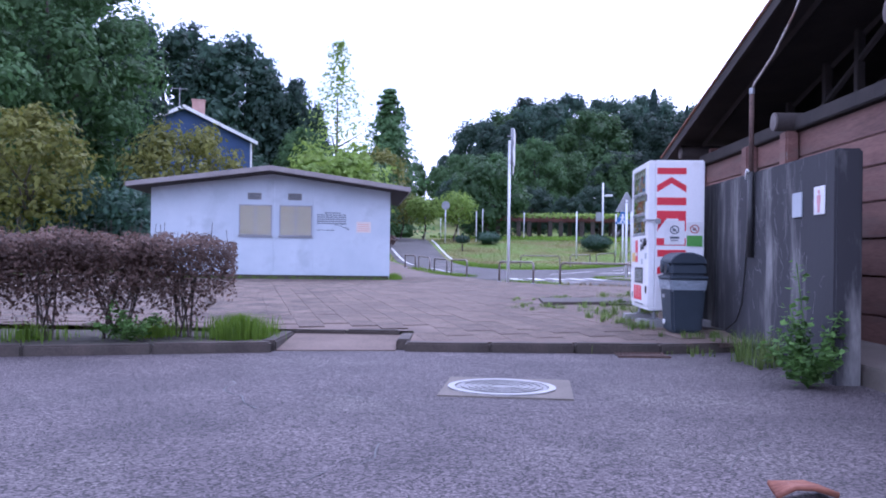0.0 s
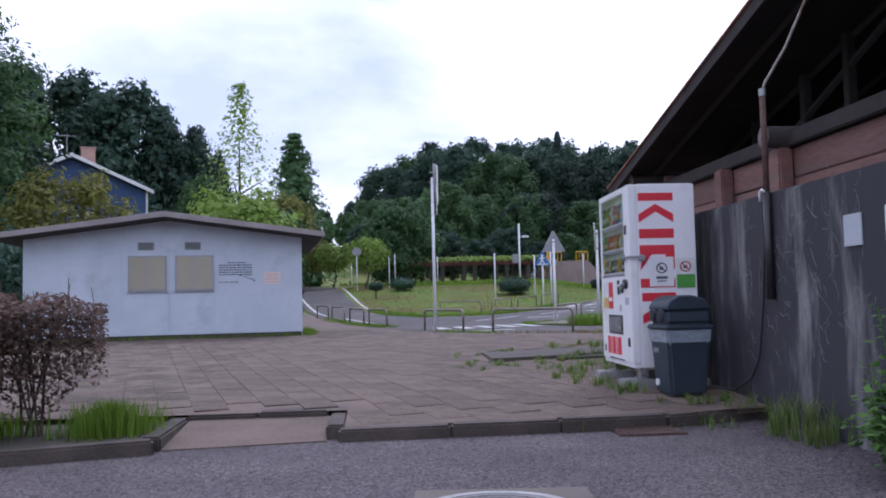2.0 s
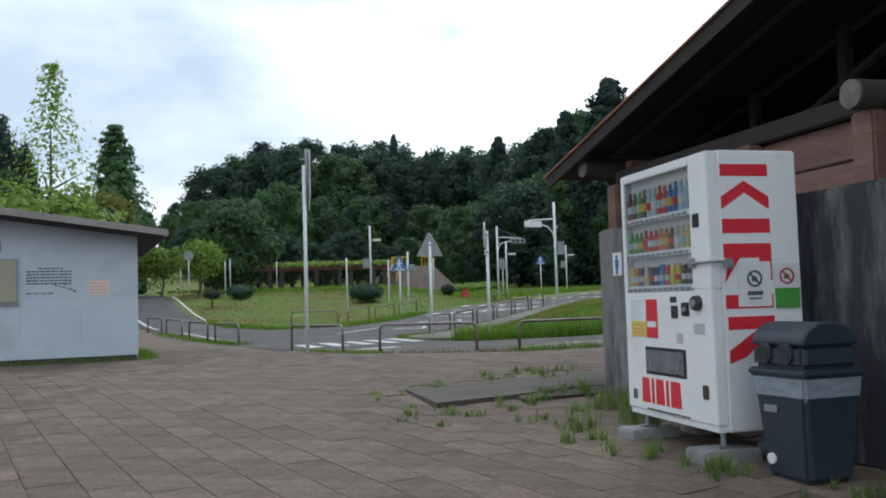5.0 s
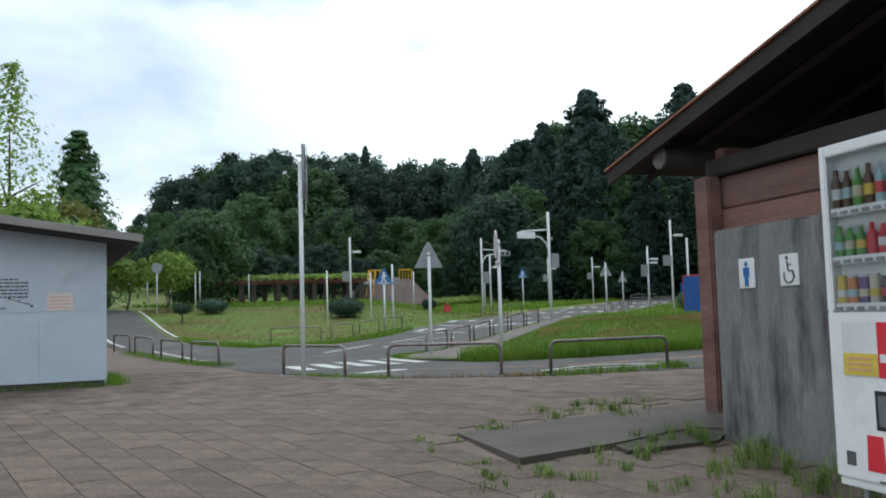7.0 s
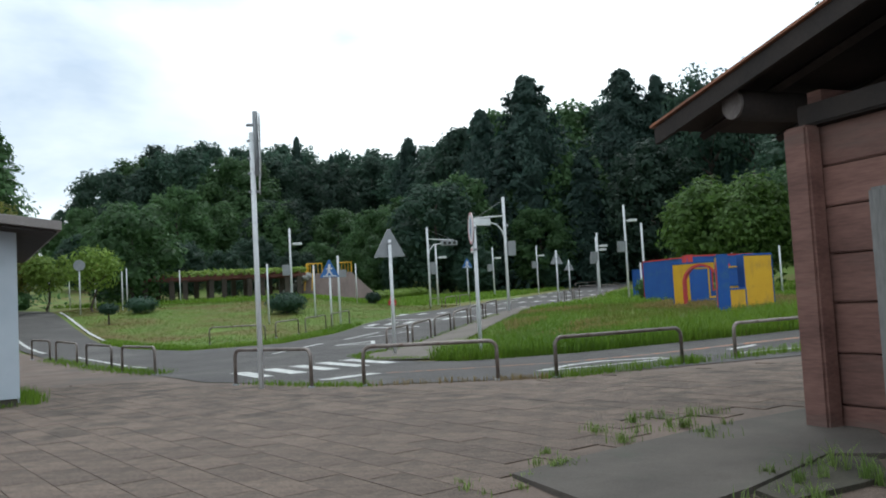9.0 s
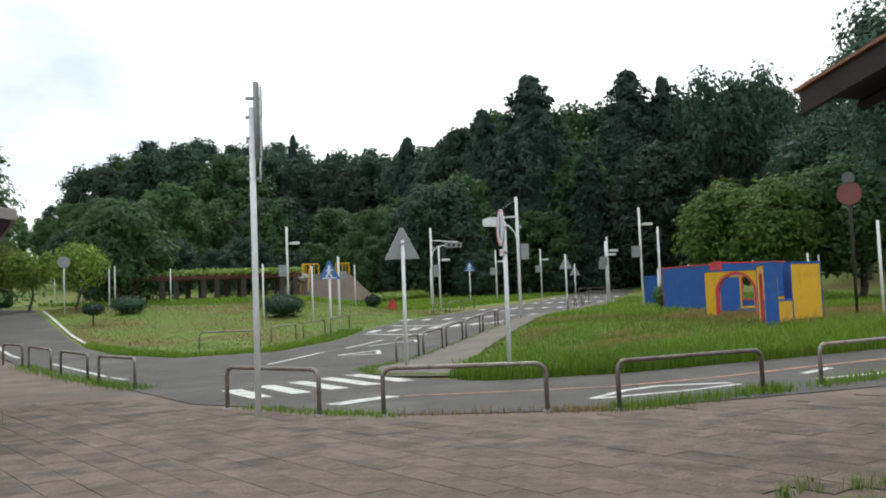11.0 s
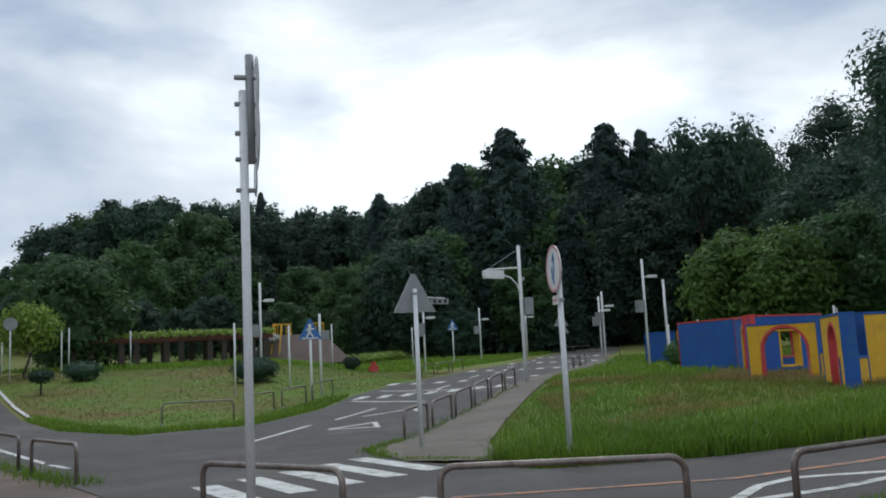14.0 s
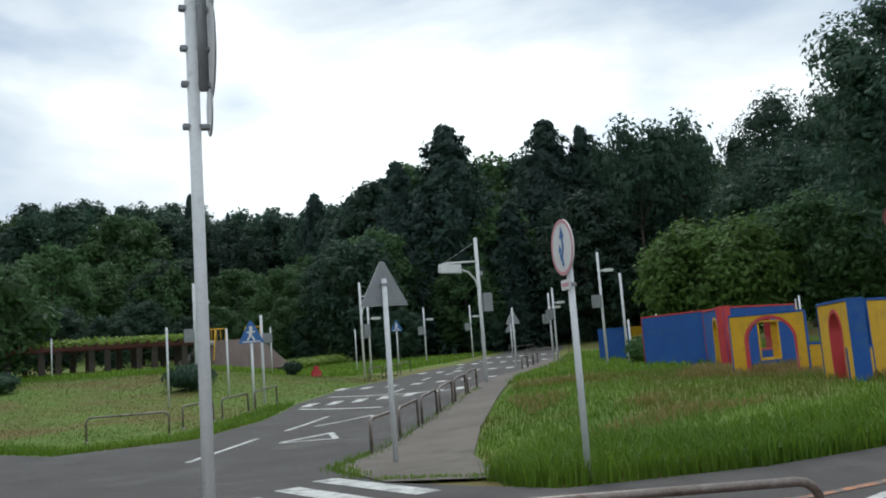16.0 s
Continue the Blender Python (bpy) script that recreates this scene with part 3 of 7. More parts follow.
KINDS = {
    "peak": tree("cedar_tree", cone_crown(15, 10.5, 12, 1.0, 30, 330, 0.20, 0.66, 0.22), "cedar_leaf", 12, 1.5, 0.24, "dark broad-based cedar rising above the wood", "trees of the wood", 0, 1, 15),
    "oak": tree("broadleaf_tree", broad_crown(3, 9.5, 12, 0.8, 34, 350, 0.21, 0.62), "dark_leaf", 12, 1.5, 0.28, "dark green broadleaf tree in the hillside wood", "trees of the wood", 5, 3.0, 3),
    "oak2": tree("broadleaf_tree", broad_crown(8, 8.5, 12, 0.5, 34, 350, 0.20, 0.62), "dark_leaf", 12, 1.5, 0.26, "dark green rounded tree in the hillside wood", "trees of the wood", 5, 2.6, 8),
    "mid": tree("broadleaf_tree", broad_crown(21, 9, 12, 0.8, 30, 370, 0.21, 0.62), "mid_leaf", 12, 1.6, 0.25, "fresh green broadleaf tree in the hillside wood", "trees of the wood", 5, 2.8, 21),
    "cedar": tree("cedar_tree", cone_crown(5, 8.6, 12, 1.2, 26, 280, 0.22, 0.75, 0.3), "cedar_leaf", 12, 1.5, 0.22, "dark pointed cedar standing in the wood", "trees of the wood", 0, 1, 5),
    "cedar2": tree("cedar_tree", cone_crown(11, 7.2, 12, 0.8, 24, 260, 0.21, 0.75, 0.35), "cedar_leaf", 12, 1.5, 0.22, "dark slender cedar standing in the wood", "trees of the wood", 0, 1, 11),
    "open": tree("open_crowned_tree", broad_crown(31, 8, 12, 6.0, 14, 170, 0.22, 0.35), "dark_leaf", 12, 5.5, 0.24, "tall thin-crowned tree on the ridge with sky showing through", "trees of the wood", 8, 2.4, 31),
}


def plant(kind, x, y, top, wide=1.0, turn=0.0):
    """A copy of a kind of tree at x, y that reaches the height top."""
    g = land(x, y) - 0.1
    k = (top - g) / 12
    ob = copy_thing(KINDS[kind], pose(x, y, g, 0, 0, turn))
    ob.scale = (k * wide, k * wide, k)
    return ob


SKYLINE = [(-60, 20), (-36, 16.5), (-33, 13.6), (-31, 14.6), (-28.7, 15.2), (-24.4, 13.9), (-21, 13.0), (-19.3, 9.8), (-17, 8.6), (-12, 7.0), (-9.8, 6.6), (-8.8, 7.8), (-7.1, 9.8), (-4, 10.7), (1.4, 10.7), (6.5, 9.8), (12.5, 10.5),
           (15, 10.9), (17, 12.0), (19.4, 12.8), (22.5, 12.0), (25, 12.6), (28, 12.7), (29.4, 11.9), (34, 12.0), (39.4, 11.5), (44, 13.5), (48, 15.5), (75, 17)]


def skyline(a):
    for (a0, e0), (a1, e1) in zip(SKYLINE, SKYLINE[1:]):
        if a0 <= a <= a1:
            return e0 + (e1 - e0) * (a - a0) / (a1 - a0)
    return 14


def wood():
    rng = random.Random(12)
    for far, share, gap, kinds, first, last in ((150, 1.0, 2.3, ("oak", "oak2", "oak", "oak2", "mid"), -10, 16), (118, 0.95, 3.0, ("oak", "mid", "oak2", "oak"), -9, 34),
                                                (100, 1.0, 3.3, ("oak2", "oak", "cedar", "mid"), 15, 62), (98, 0.68, 4.0, ("oak", "oak2", "mid"), -9, 30),
                                                (80, 0.78, 4.6, ("oak", "cedar2", "oak2", "cedar"), 13, 62), (80, 0.45, 5.0, ("oak2", "mid", "oak"), -8, 62), (76, 0.24, 5.5, ("oak2", "oak"), -7, 62),
                                                (95, 1.0, 4.2, ("oak", "mid", "oak2"), -50, -24), (70, 0.62, 5.5, ("oak2", "mid"), -50, -26)):
        a = first
        i = 0
        while a < last:
            d = far * rng.uniform(0.95, 1.06)
            x, y = math.sin(radians(a)) * d, 10 + math.cos(radians(a)) * d
            top = 1.2 + d * math.tan(radians(skyline(a) * share * rng.uniform(0.99, 1.07)))
            plant(kinds[(i * 7 + rng.randrange(2)) % len(kinds)], x, y, max(top, land(x, y) + 4), rng.uniform(1.05, 1.3) if top < 14 else rng.uniform(0.85, 1.05), rng.uniform(0, 360))
            a += gap * rng.uniform(0.8, 1.2)
            i += 1
    # landmarks of the ridge
    for kind, a, d, e, wide in (("peak", 19.4, 86, 14.5, 0.85), ("peak", 25.6, 88, 14.4, 0.75), ("peak", 27.8, 88, 13.8, 0.5), ("open", 30.8, 84, 13.7, 0.62), ("open", 33.4, 84, 13.5, 0.62), ("oak", 32.0, 96, 12.6, 0.7),
                                ("peak", 16.3, 90, 12.6, 0.6), ("peak", 14.4, 100, 11.3, 0.6), ("peak", 11.5, 110, 11.0, 0.6), ("peak", 4.2, 140, 11.3, 0.35), ("cedar", 6.4, 140, 10.2, 0.3), ("oak", -22.0, 92, 12.6, 0.7), ("mid", -12.2, 135, 6.4, 0.9), ("mid", -10.6, 130, 6.2, 0.9),
                                ("oak", -14.5, 135, 6.4, 0.8), ("oak2", -19.9, 90, 11.0, 0.5), ("mid", -20.5, 82, 9.0, 0.7), ("mid", 14.5, 82, 8.6, 0.9), ("mid", 9.0, 84, 6.6, 0.9), ("mid", 2.5, 92, 7.4, 0.9), ("mid", -3.5, 96, 8.4, 0.9), ("mid", 22.5, 84, 9.5, 0.8), ("mid", 18.0, 84, 7.5, 0.9)):
        plant(kind, math.sin(radians(a)) * d, 10 + math.cos(radians(a)) * d, 1.2 + d * math.tan(radians(e)), wide, a * 40)


wood()
for proto in list(KINDS.values()):
    proto.matrix_basis = pose(92 + 4 * list(KINDS.values()).index(proto), 40 + 5 * list(KINDS.values()).index(proto), land(95, 50) - 0.1, 0, 0, 30)

# ---- single trees of the park ----
def one_tree(name, crown, mat, x, y, height, low, girth, label, limbs=5, reach=1.5, seed=1, group=""):
    t = tree(name, crown, mat, height, low, girth, label, group, limbs, reach, seed)
    t.matrix_basis = pose(x, y, land(x, y) - 0.05, 0, 0, seed * 37)
    return t


def polar(a, d, y0=1.5):
    return math.sin(radians(a)) * d + 1.8, y0 + math.cos(radians(a)) * d


one_tree("tall_park_tree", broad_crown(41, 10, 17, 2.0, 40, 620, 0.15, 0.55), "mid_leaf", *polar(-35.5, 44), 16.5, 3, 0.32, "tall dark feathery tree behind the hedge", 8, 3, 41)
one_tree("tall_park_tree", broad_crown(43, 8, 13, 1.6, 34, 560, 0.15, 0.55), "dark_leaf", *polar(-33.0, 49), 11.5, 3, 0.3, "tall dark tree beside the navy house", 8, 2.6, 43)
one_tree("tall_park_tree", broad_crown(45, 9, 16, 1.6, 36, 560, 0.16, 0.55), "mid_leaf", *polar(-42, 40), 15, 3, 0.3, "tall dark tree behind the hedge", 8, 2.6, 45)
one_tree("golden_tree", broad_crown(47, 4.6, 5.8, 1.4, 22, 190, 0.12, 0.25), "golden_leaf", *polar(-36.5, 32), 5.2, 1.6, 0.14, "yellow-green small tree behind the hedge", 6, 1.6, 47, "yellow-green trees")
one_tree("golden_tree", broad_crown(49, 5.0, 5.9, 1.8, 22, 190, 0.12, 0.25), "golden_leaf", *polar(-27.3, 36), 5.9, 1.6, 0.15, "yellow-green small tree in front of the navy house", 6, 1.6, 49, "yellow-green trees")
one_tree("golden_tree", broad_crown(51, 4.6, 6.4, 2.4, 14, 200, 0.15, 0.3), "golden_leaf", *polar(-14.6, 60), 6.0, 1.4, 0.12, "yellow-green small tree behind the hut", 6, 1.3, 51, "yellow-green trees")
one_tree("ginkgo_tree", cone_crown(53, 5.6, 12.6, 2.6, 20, 95, 0.13, 0.8, -0.95, False), "light_leaf", *polar(-17.3, 52), 12.0, 2, 0.16, "sparse pale green ginkgo with rising boughs", 8, 1.8, 53)
one_tree("light_green_tree", broad_crown(55, 6.5, 6.0, 1.0, 15, 330, 0.18, 0.6), "light_leaf", *polar(-17.6, 48), 5.6, 1.2, 0.2, "pale green bushy tree behind the hut", 6, 2, 55)
one_tree("light_green_tree", broad_crown(56, 5.0, 5.4, 0.8, 16, 330, 0.16, 0.5), "mid_leaf", *polar(-15.6, 55), 5.2, 1.2, 0.2, "green bushy tree behind the hut", 6, 2, 56)
one_tree("pointed_tree", cone_crown(57, 8.0, 12.4, 1.0, 26, 300, 0.20, 0.8, 0.15), "mid_leaf", *polar(-13.9, 70), 12.2, 1.5, 0.2, "dense pointed conifer beyond the park", 0, 1, 57)
one_tree("round_tree", broad_crown(59, 6.5, 6.6, 0.6, 15, 330, 0.18, 0.7), "mid_leaf", *polar(-7.2, 68), 5.6, 1, 0.16, "round dark green tree at the lawn's end", 5, 1.8, 59)
for i, (a, d, h, m) in enumerate(((-9.3, 56, 3.0, "light_leaf"), (-11.4, 58, 2.7, "light_leaf"), (-12.9, 60, 3.0, "golden_leaf"))):
    one_tree("young_tree", broad_crown(61 + i, 2.7, h + 0.2, 1.4, 15, 150, 0.10, 0.25), m, *polar(a, d), h, 1.1, 0.08, "young yellow-green tree beside the curved road", 5, 1.0, 61 + i, "young trees")
for i, (a, d, w, h) in enumerate(((-29.5, 34, 4.5, 3.0), (-32.5, 33, 5.0, 3.4), (-36, 35, 5.0, 3.2), (-26.5, 40, 5, 3.6))):
    one_tree("dark_shrub", broad_crown(91 + i, w, h, 0.0, 14, 300, 0.12, 0.6), "dark_leaf", *polar(a, d), h * 0.7, 0.3, 0.08, "dark bushy shrub between hut and house", 4, 0.8, 91 + i, "dark shrubs")
# the trees behind the painted play walls
for i, (x, y, w, h, m) in enumerate(((23.2, 47.5, 7.0, 5.6, "fresh_leaf"), (28.5, 47, 7.5, 6.6, "mid_leaf"), (26.4, 38.4, 9.0, 13.6, "dark_leaf"), (32, 34, 9, 14, "dark_leaf"), (44, 48, 12, 14, "dark_leaf"), (38, 58, 11, 11, "dark_leaf"), (46, 66, 12, 16, "dark_leaf"))):
    one_tree("spreading_tree", broad_crown(71 + i, w, h, h * 0.24, 34, 620, 0.125, 0.55), m, x, y, h * 0.85, h * 0.16, 0.22, "spreading green tree behind the painted play walls", 7, w * 0.28, 71 + i, "spreading trees")

# ---- the timber building ----
EAVE_V, EAVE_Z, PITCH, VERGE_U, RIDGE_V = 6.36, 2.56, 0.218, 1.6, -2.2


def under_roof(v):
    return EAVE_Z + PITCH * (EAVE_V - v if v > RIDGE_V else v + 10.76)


def building():
    b = thing("timber_building", at_plaza(0, 0), "red-brown timber public toilet with a dark open gable under a rusty roof", "building", kind="structure")
    far = 10.5
    # roof: boarding below, rusted sheet on top, both slopes
    for v0, v1 in ((EAVE_V, RIDGE_V), (-10.76, RIDGE_V)):
        z0, z1 = under_roof(v0), EAVE_Z + PITCH * (EAVE_V - RIDGE_V)
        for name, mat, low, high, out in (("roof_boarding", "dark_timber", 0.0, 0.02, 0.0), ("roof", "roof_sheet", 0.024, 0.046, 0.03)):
            bm = bmesh.new()
            s = out if v0 > RIDGE_V else -out
            ring = [(VERGE_U - out, v0 + s, z0), (far, v0 + s, z0), (far, v1, z1), (VERGE_U - out, v1, z1)]
            lo = [bm.verts.new((u, v, z + low)) for u, v, z in ring]
            hi = [bm.verts.new((u, v, z + high)) for u, v, z in ring]
            bm.faces.new(lo[::-1])
            bm.faces.new(hi)
            for i in range(4):
                bm.faces.new((lo[i], lo[(i + 1) % 4], hi[(i + 1) % 4], hi[i]))
            bmesh.ops.recalc_face_normals(bm, faces=bm.faces)
            part(name, bm, mat, b)
        # barge board along the verge
        slope = math.atan2(z1 - z0, v1 - v0)
        bm = bmesh.new()
        pts = [(v0, z0 - 0.13), (v0, z0 + 0.02), (v1, z1 + 0.02), (v1, z1 - 0.13)]
        for u in (VERGE_U - 0.004, VERGE_U + 0.036):
            bm.faces.new([bm.verts.new((u, v, z)) for v, z in pts])
        bm.verts.ensure_lookup_table()
        for i in range(4):
            bm.faces.new((bm.verts[i], bm.verts[(i + 1) % 4], bm.verts[4 + (i + 1) % 4], bm.verts[4 + i]))
        bmesh.ops.recalc_face_normals(bm, faces=bm.faces)
        part("barge_board", bm, "dark_timber", b)
    # rafters under the overhang
    for k in range(7):
        u = VERGE_U + 0.5 + 0.9 * k
        bm = bmesh.new()
        a, c = (u, EAVE_V - 0.05, EAVE_Z - 0.05), (u, RIDGE_V, EAVE_Z + PITCH * (EAVE_V - RIDGE_V) - 0.05)
        rod(a, c, 0.045, None, 4, bm)
        part("rafter", bm, "dark_timber", b)
    # logs that carry the roof, their ends in the open
    for v, drop, r in ((5.45, 0.17, 0.125), (0.75, 1.37, 0.115), (-2.2, 1.45, 0.14), (-6.4, 1.0, 0.13)):
        z = under_roof(v) - drop
        log = part("log", rod((1.72, v, z), (far - 0.3, v, z), r, r, 18), "dark_timber", b, "round dark log purlin", True)
        part("log_end", rod((1.70, v, z), (1.722, v, z), r * 0.96, r * 0.98, 18), "log_end", log, "grey weathered end grain")
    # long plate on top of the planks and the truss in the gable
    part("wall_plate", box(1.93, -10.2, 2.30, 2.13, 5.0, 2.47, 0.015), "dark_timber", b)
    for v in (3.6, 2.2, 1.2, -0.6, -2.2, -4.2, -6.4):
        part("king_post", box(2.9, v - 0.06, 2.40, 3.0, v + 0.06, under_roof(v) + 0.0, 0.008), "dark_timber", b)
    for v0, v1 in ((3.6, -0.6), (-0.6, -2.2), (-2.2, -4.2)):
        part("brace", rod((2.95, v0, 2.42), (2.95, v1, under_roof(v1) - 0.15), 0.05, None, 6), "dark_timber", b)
    # plank wall, board by board, on posts
    for z0, z1 in ((-0.35, 0.16), (0.17, 0.55), (0.56, 0.93), (0.94, 1.30), (1.31, 1.66), (1.67, 1.97), (1.98, 2.29)):
        for v0, v1 in ((5.0, 2.33), (2.31, 0.82), (0.80, -2.25), (-2.27, -5.4), (-5.42, -10.1)):
            if z0 < 1.6 and v0 < -5.41:
                continue
            part("plank", box(2.0 + 0.012 * ((round(z0 * 10) + round(v0)) % 2), v1, z0, 2.08, v0, z1, 0.012), "timber", b)
    for v in (4.95, 2.32, 0.81, -2.26, -5.41, -10.1):
        part("post", box(1.84, v - 0.12, -0.35, 2.0, v + 0.12, 2.30, 0.02), "timber", b, "notched timber post")
    # the closed body behind
    part("far_wall", box(2.10, 4.90, -0.35, far - 0.6, 5.04, 2.6), "timber", b)
    part("near_wall", box(2.10, -10.2, -0.35, far - 0.6, -10.05, 2.6), "timber", b)
    part("side_wall", box(far - 0.6, -10.2, -0.35, far - 0.45, 5.04, 2.6), "timber", b)
    # added near-black ceiling and cross sheets that keep the open gable dark
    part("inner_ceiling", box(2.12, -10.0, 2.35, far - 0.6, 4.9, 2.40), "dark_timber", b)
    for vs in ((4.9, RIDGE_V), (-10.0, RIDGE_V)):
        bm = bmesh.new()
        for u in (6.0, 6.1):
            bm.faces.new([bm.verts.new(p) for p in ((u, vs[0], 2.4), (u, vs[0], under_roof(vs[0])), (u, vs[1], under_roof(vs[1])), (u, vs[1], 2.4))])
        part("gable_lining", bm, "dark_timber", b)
    return b


building()
passage = finish(box(1.03, -9, -0.4, 2.0, 6.2, -0.10, 0.01), "building_apron", "path")
passage.matrix_basis = at_plaza(0, 0)
tagged(passage, "worn concrete floor between screen wall and timber building", "floor", kind="structure")

# ---- the concrete screen wall ----
WALL = at_plaza(0.97, 3.56, 0, -1.5)      # far corner of the wall's face; y runs back towards the car park
wall_bm = bmesh.new()
box(0.0, -6.82, -0.4, 0.215, 0.0, 1.63, 0.018, wall_bm)
for w in wall_bm.verts:
    if w.co.z > 1:
        w.co.z += 0.006 * w.co.y
screen = finish(wall_bm, "wall_screen", "concrete")
screen.matrix_basis = WALL
tagged(screen, "stained grey concrete screen wall with white scratches", "wall", kind="structure")


def flat_figure(shapes, mat, parent, name, thick=0.003, label=""):
    bm = bmesh.new()
    for outline in shapes:
        prism(outline, -thick, bm)
    return part(name, bm, mat, parent, label)


def disc(cx, cz, r, n=20):
    return [(cx + r * math.cos(2 * math.pi * i / n), cz + r * math.sin(2 * math.pi * i / n)) for i in range(n)]


def rect(x0, z0, x1, z1):
    return [(x0, z0), (x1, z0), (x1, z1), (x0, z1)]


def ring(cx, cz, r0, r1, a0=0, a1=360, n=24):
    """Slabs of a ring, as separate outlines."""
    out = []
    for i in range(n):
        a, b = radians(a0 + (a1 - a0) * i / n), radians(a0 + (a1 - a0) * (i + 1) / n)
        out.append([(cx + r0 * math.cos(a), cz + r0 * math.sin(a)), (cx + r1 * math.cos(a), cz + r1 * math.sin(a)), (cx + r1 * math.cos(b), cz + r1 * math.sin(b)), (cx + r0 * math.cos(b), cz + r0 * math.sin(b))])
    return out


def bar(x0, z0, x1, z1, w):
    d = Vector((x1 - x0, z1 - z0)).normalized() * w / 2
    return [(x0 - d.y, z0 + d.x), (x0 + d.y, z0 - d.x), (x1 + d.y, z1 - d.x), (x1 - d.y, z1 + d.x)]


def wall_sign(v, z, w, h, label, figures):
    """A plate on the plaza side of the screen wall."""
    s = thing("toilet_sign", WALL @ pose(-0.002, v, z, 0, 0, -90), label, "sign", "signs on the screen wall")
    part("plate", box(-w / 2, -0.012, -h / 2, w / 2, -0.001, h / 2, 0.004), "sign_white" if figures else "notice_sheet", s)
    for name, mat, shapes, lab in figures:
        f = flat_figure(shapes, mat, s, name, 0.004, lab)
        f.matrix_basis = pose(0, -0.012, 0) @ Matrix.Diagonal((0.8, 1, 0.8, 1))
    return s


person = [disc(0, 0.085, 0.024), [(-0.045, 0.055), (0.045, 0.055), (0.045, -0.035), (0.028, -0.035), (0.026, -0.125), (0.004, -0.125), (0.0, -0.03), (-0.004, -0.125), (-0.026, -0.125), (-0.028, -0.035), (-0.045, -0.035)]]
chair = ring(0.0, -0.05, 0.058, 0.072, 150, 400, 20) + [disc(-0.02, 0.105, 0.018), bar(-0.018, 0.08, -0.006, -0.01, 0.016), bar(-0.006, -0.01, 0.045, -0.01, 0.015), bar(0.045, -0.01, 0.065, -0.07, 0.015), bar(-0.012, 0.045, 0.035, 0.045, 0.012), bar(0.065, -0.07, 0.085, -0.062, 0.012)]
wall_sign(-0.43, 1.27, 0.19, 0.225, "white plate with a blue standing figure on the screen wall", [("figure", "sign_blue", person, "blue standing figure")])
wall_sign(-0.91, 1.27, 0.20, 0.225, "white plate with a dark wheelchair symbol on the screen wall", [("symbol", "ink", chair, "dark wheelchair symbol")])
wall_sign(-6.01, 1.19, 0.23, 0.215, "weathered pale plate on the screen wall near its end", [])
wall_sign(-6.52, 1.20, 0.23, 0.23, "white plate with a faded pink figure on the screen wall", [("figure", "pink", person, "faded pink figure")])

# rusty pipe from the roof, cable down to the ground
pipe = thing("conduit_pipe", WALL @ pose(-0.02, -4.76, 0), "rusty brown conduit rising from the screen wall to the roof", "pipe")
part("lower_sleeve", tube([(-0.02, 0, 0.73), (-0.02, 0, 1.60)], 0.034), "black", pipe, "dark plastic sleeve", True)
part("upper_pipe", tube([(-0.02, 0, 1.60), (-0.02, 0, 2.42)], 0.024), "rust", pipe, smooth=True)
part("bent_pipe", tube([(-0.02, 0, 2.42), (0.01, 0.01, 2.50), (0.20, 0.02, 2.80), (0.40, 0.02, 3.22), (0.54, 0.02, 3.60), (0.74, 0.02, 4.02)], 0.013), "rail", pipe, "thin grey pipe bent towards the roof", True)
part("collar", rod((-0.02, 0, 2.39), (-0.02, 0, 2.45), 0.029), "steel", pipe)
part("bracket", tube([(-0.055, -0.03, 1.60), (-0.06, 0.0, 1.62), (-0.055, 0.05, 1.60), (-0.05, 0.06, 1.53)], 0.012, 6), "sign_white", pipe, "white cord tied round the pipe", True)
cable = finish(tube([(-0.02, -4.66, 1.60), (-0.03, -4.64, 1.55), (-0.025, -4.64, 1.2), (-0.03, -4.58, 0.7), (-0.03, -4.46, 0.25), (-0.04, -4.3, 0.06), (-0.1, -4.1, -0.06), (-0.2, -3.5, -0.08)], 0.010, 8), "power_cable", "black", smooth=True)
cable.matrix_basis = WALL
tagged(cable, "black power cable hanging down the screen wall", "cable")

# scratches in the wall's face
rng = random.Random(4)
bm = bmesh.new()
for k in range(120):
    v, z = rng.choice((-4.95, -5.3, -5.7, -6.2, -4.3, -5.25)) + rng.gauss(0, 0.15), rng.choice((1.25, 1.0, 0.75, 0.5)) + rng.gauss(0, 0.14)
    a, p = rng.choice((1.4, 1.7, 4.6, 0.6)) + rng.gauss(0, 0.5), Vector((-0.0005, v, z))
    for i in range(rng.randrange(2, 7)):
        a += rng.gauss(0, 0.55)
        q = p + rng.uniform(0.02, 0.055) * Vector((0, math.cos(a), math.sin(a)))
        rod(p, q, rng.uniform(0.0006, 0.0020), None, 4, bm)
        p = q
scr = part("scratches", bm, "scratch", screen, "pale scratched lines")
tagged(scr, kind="stuff")

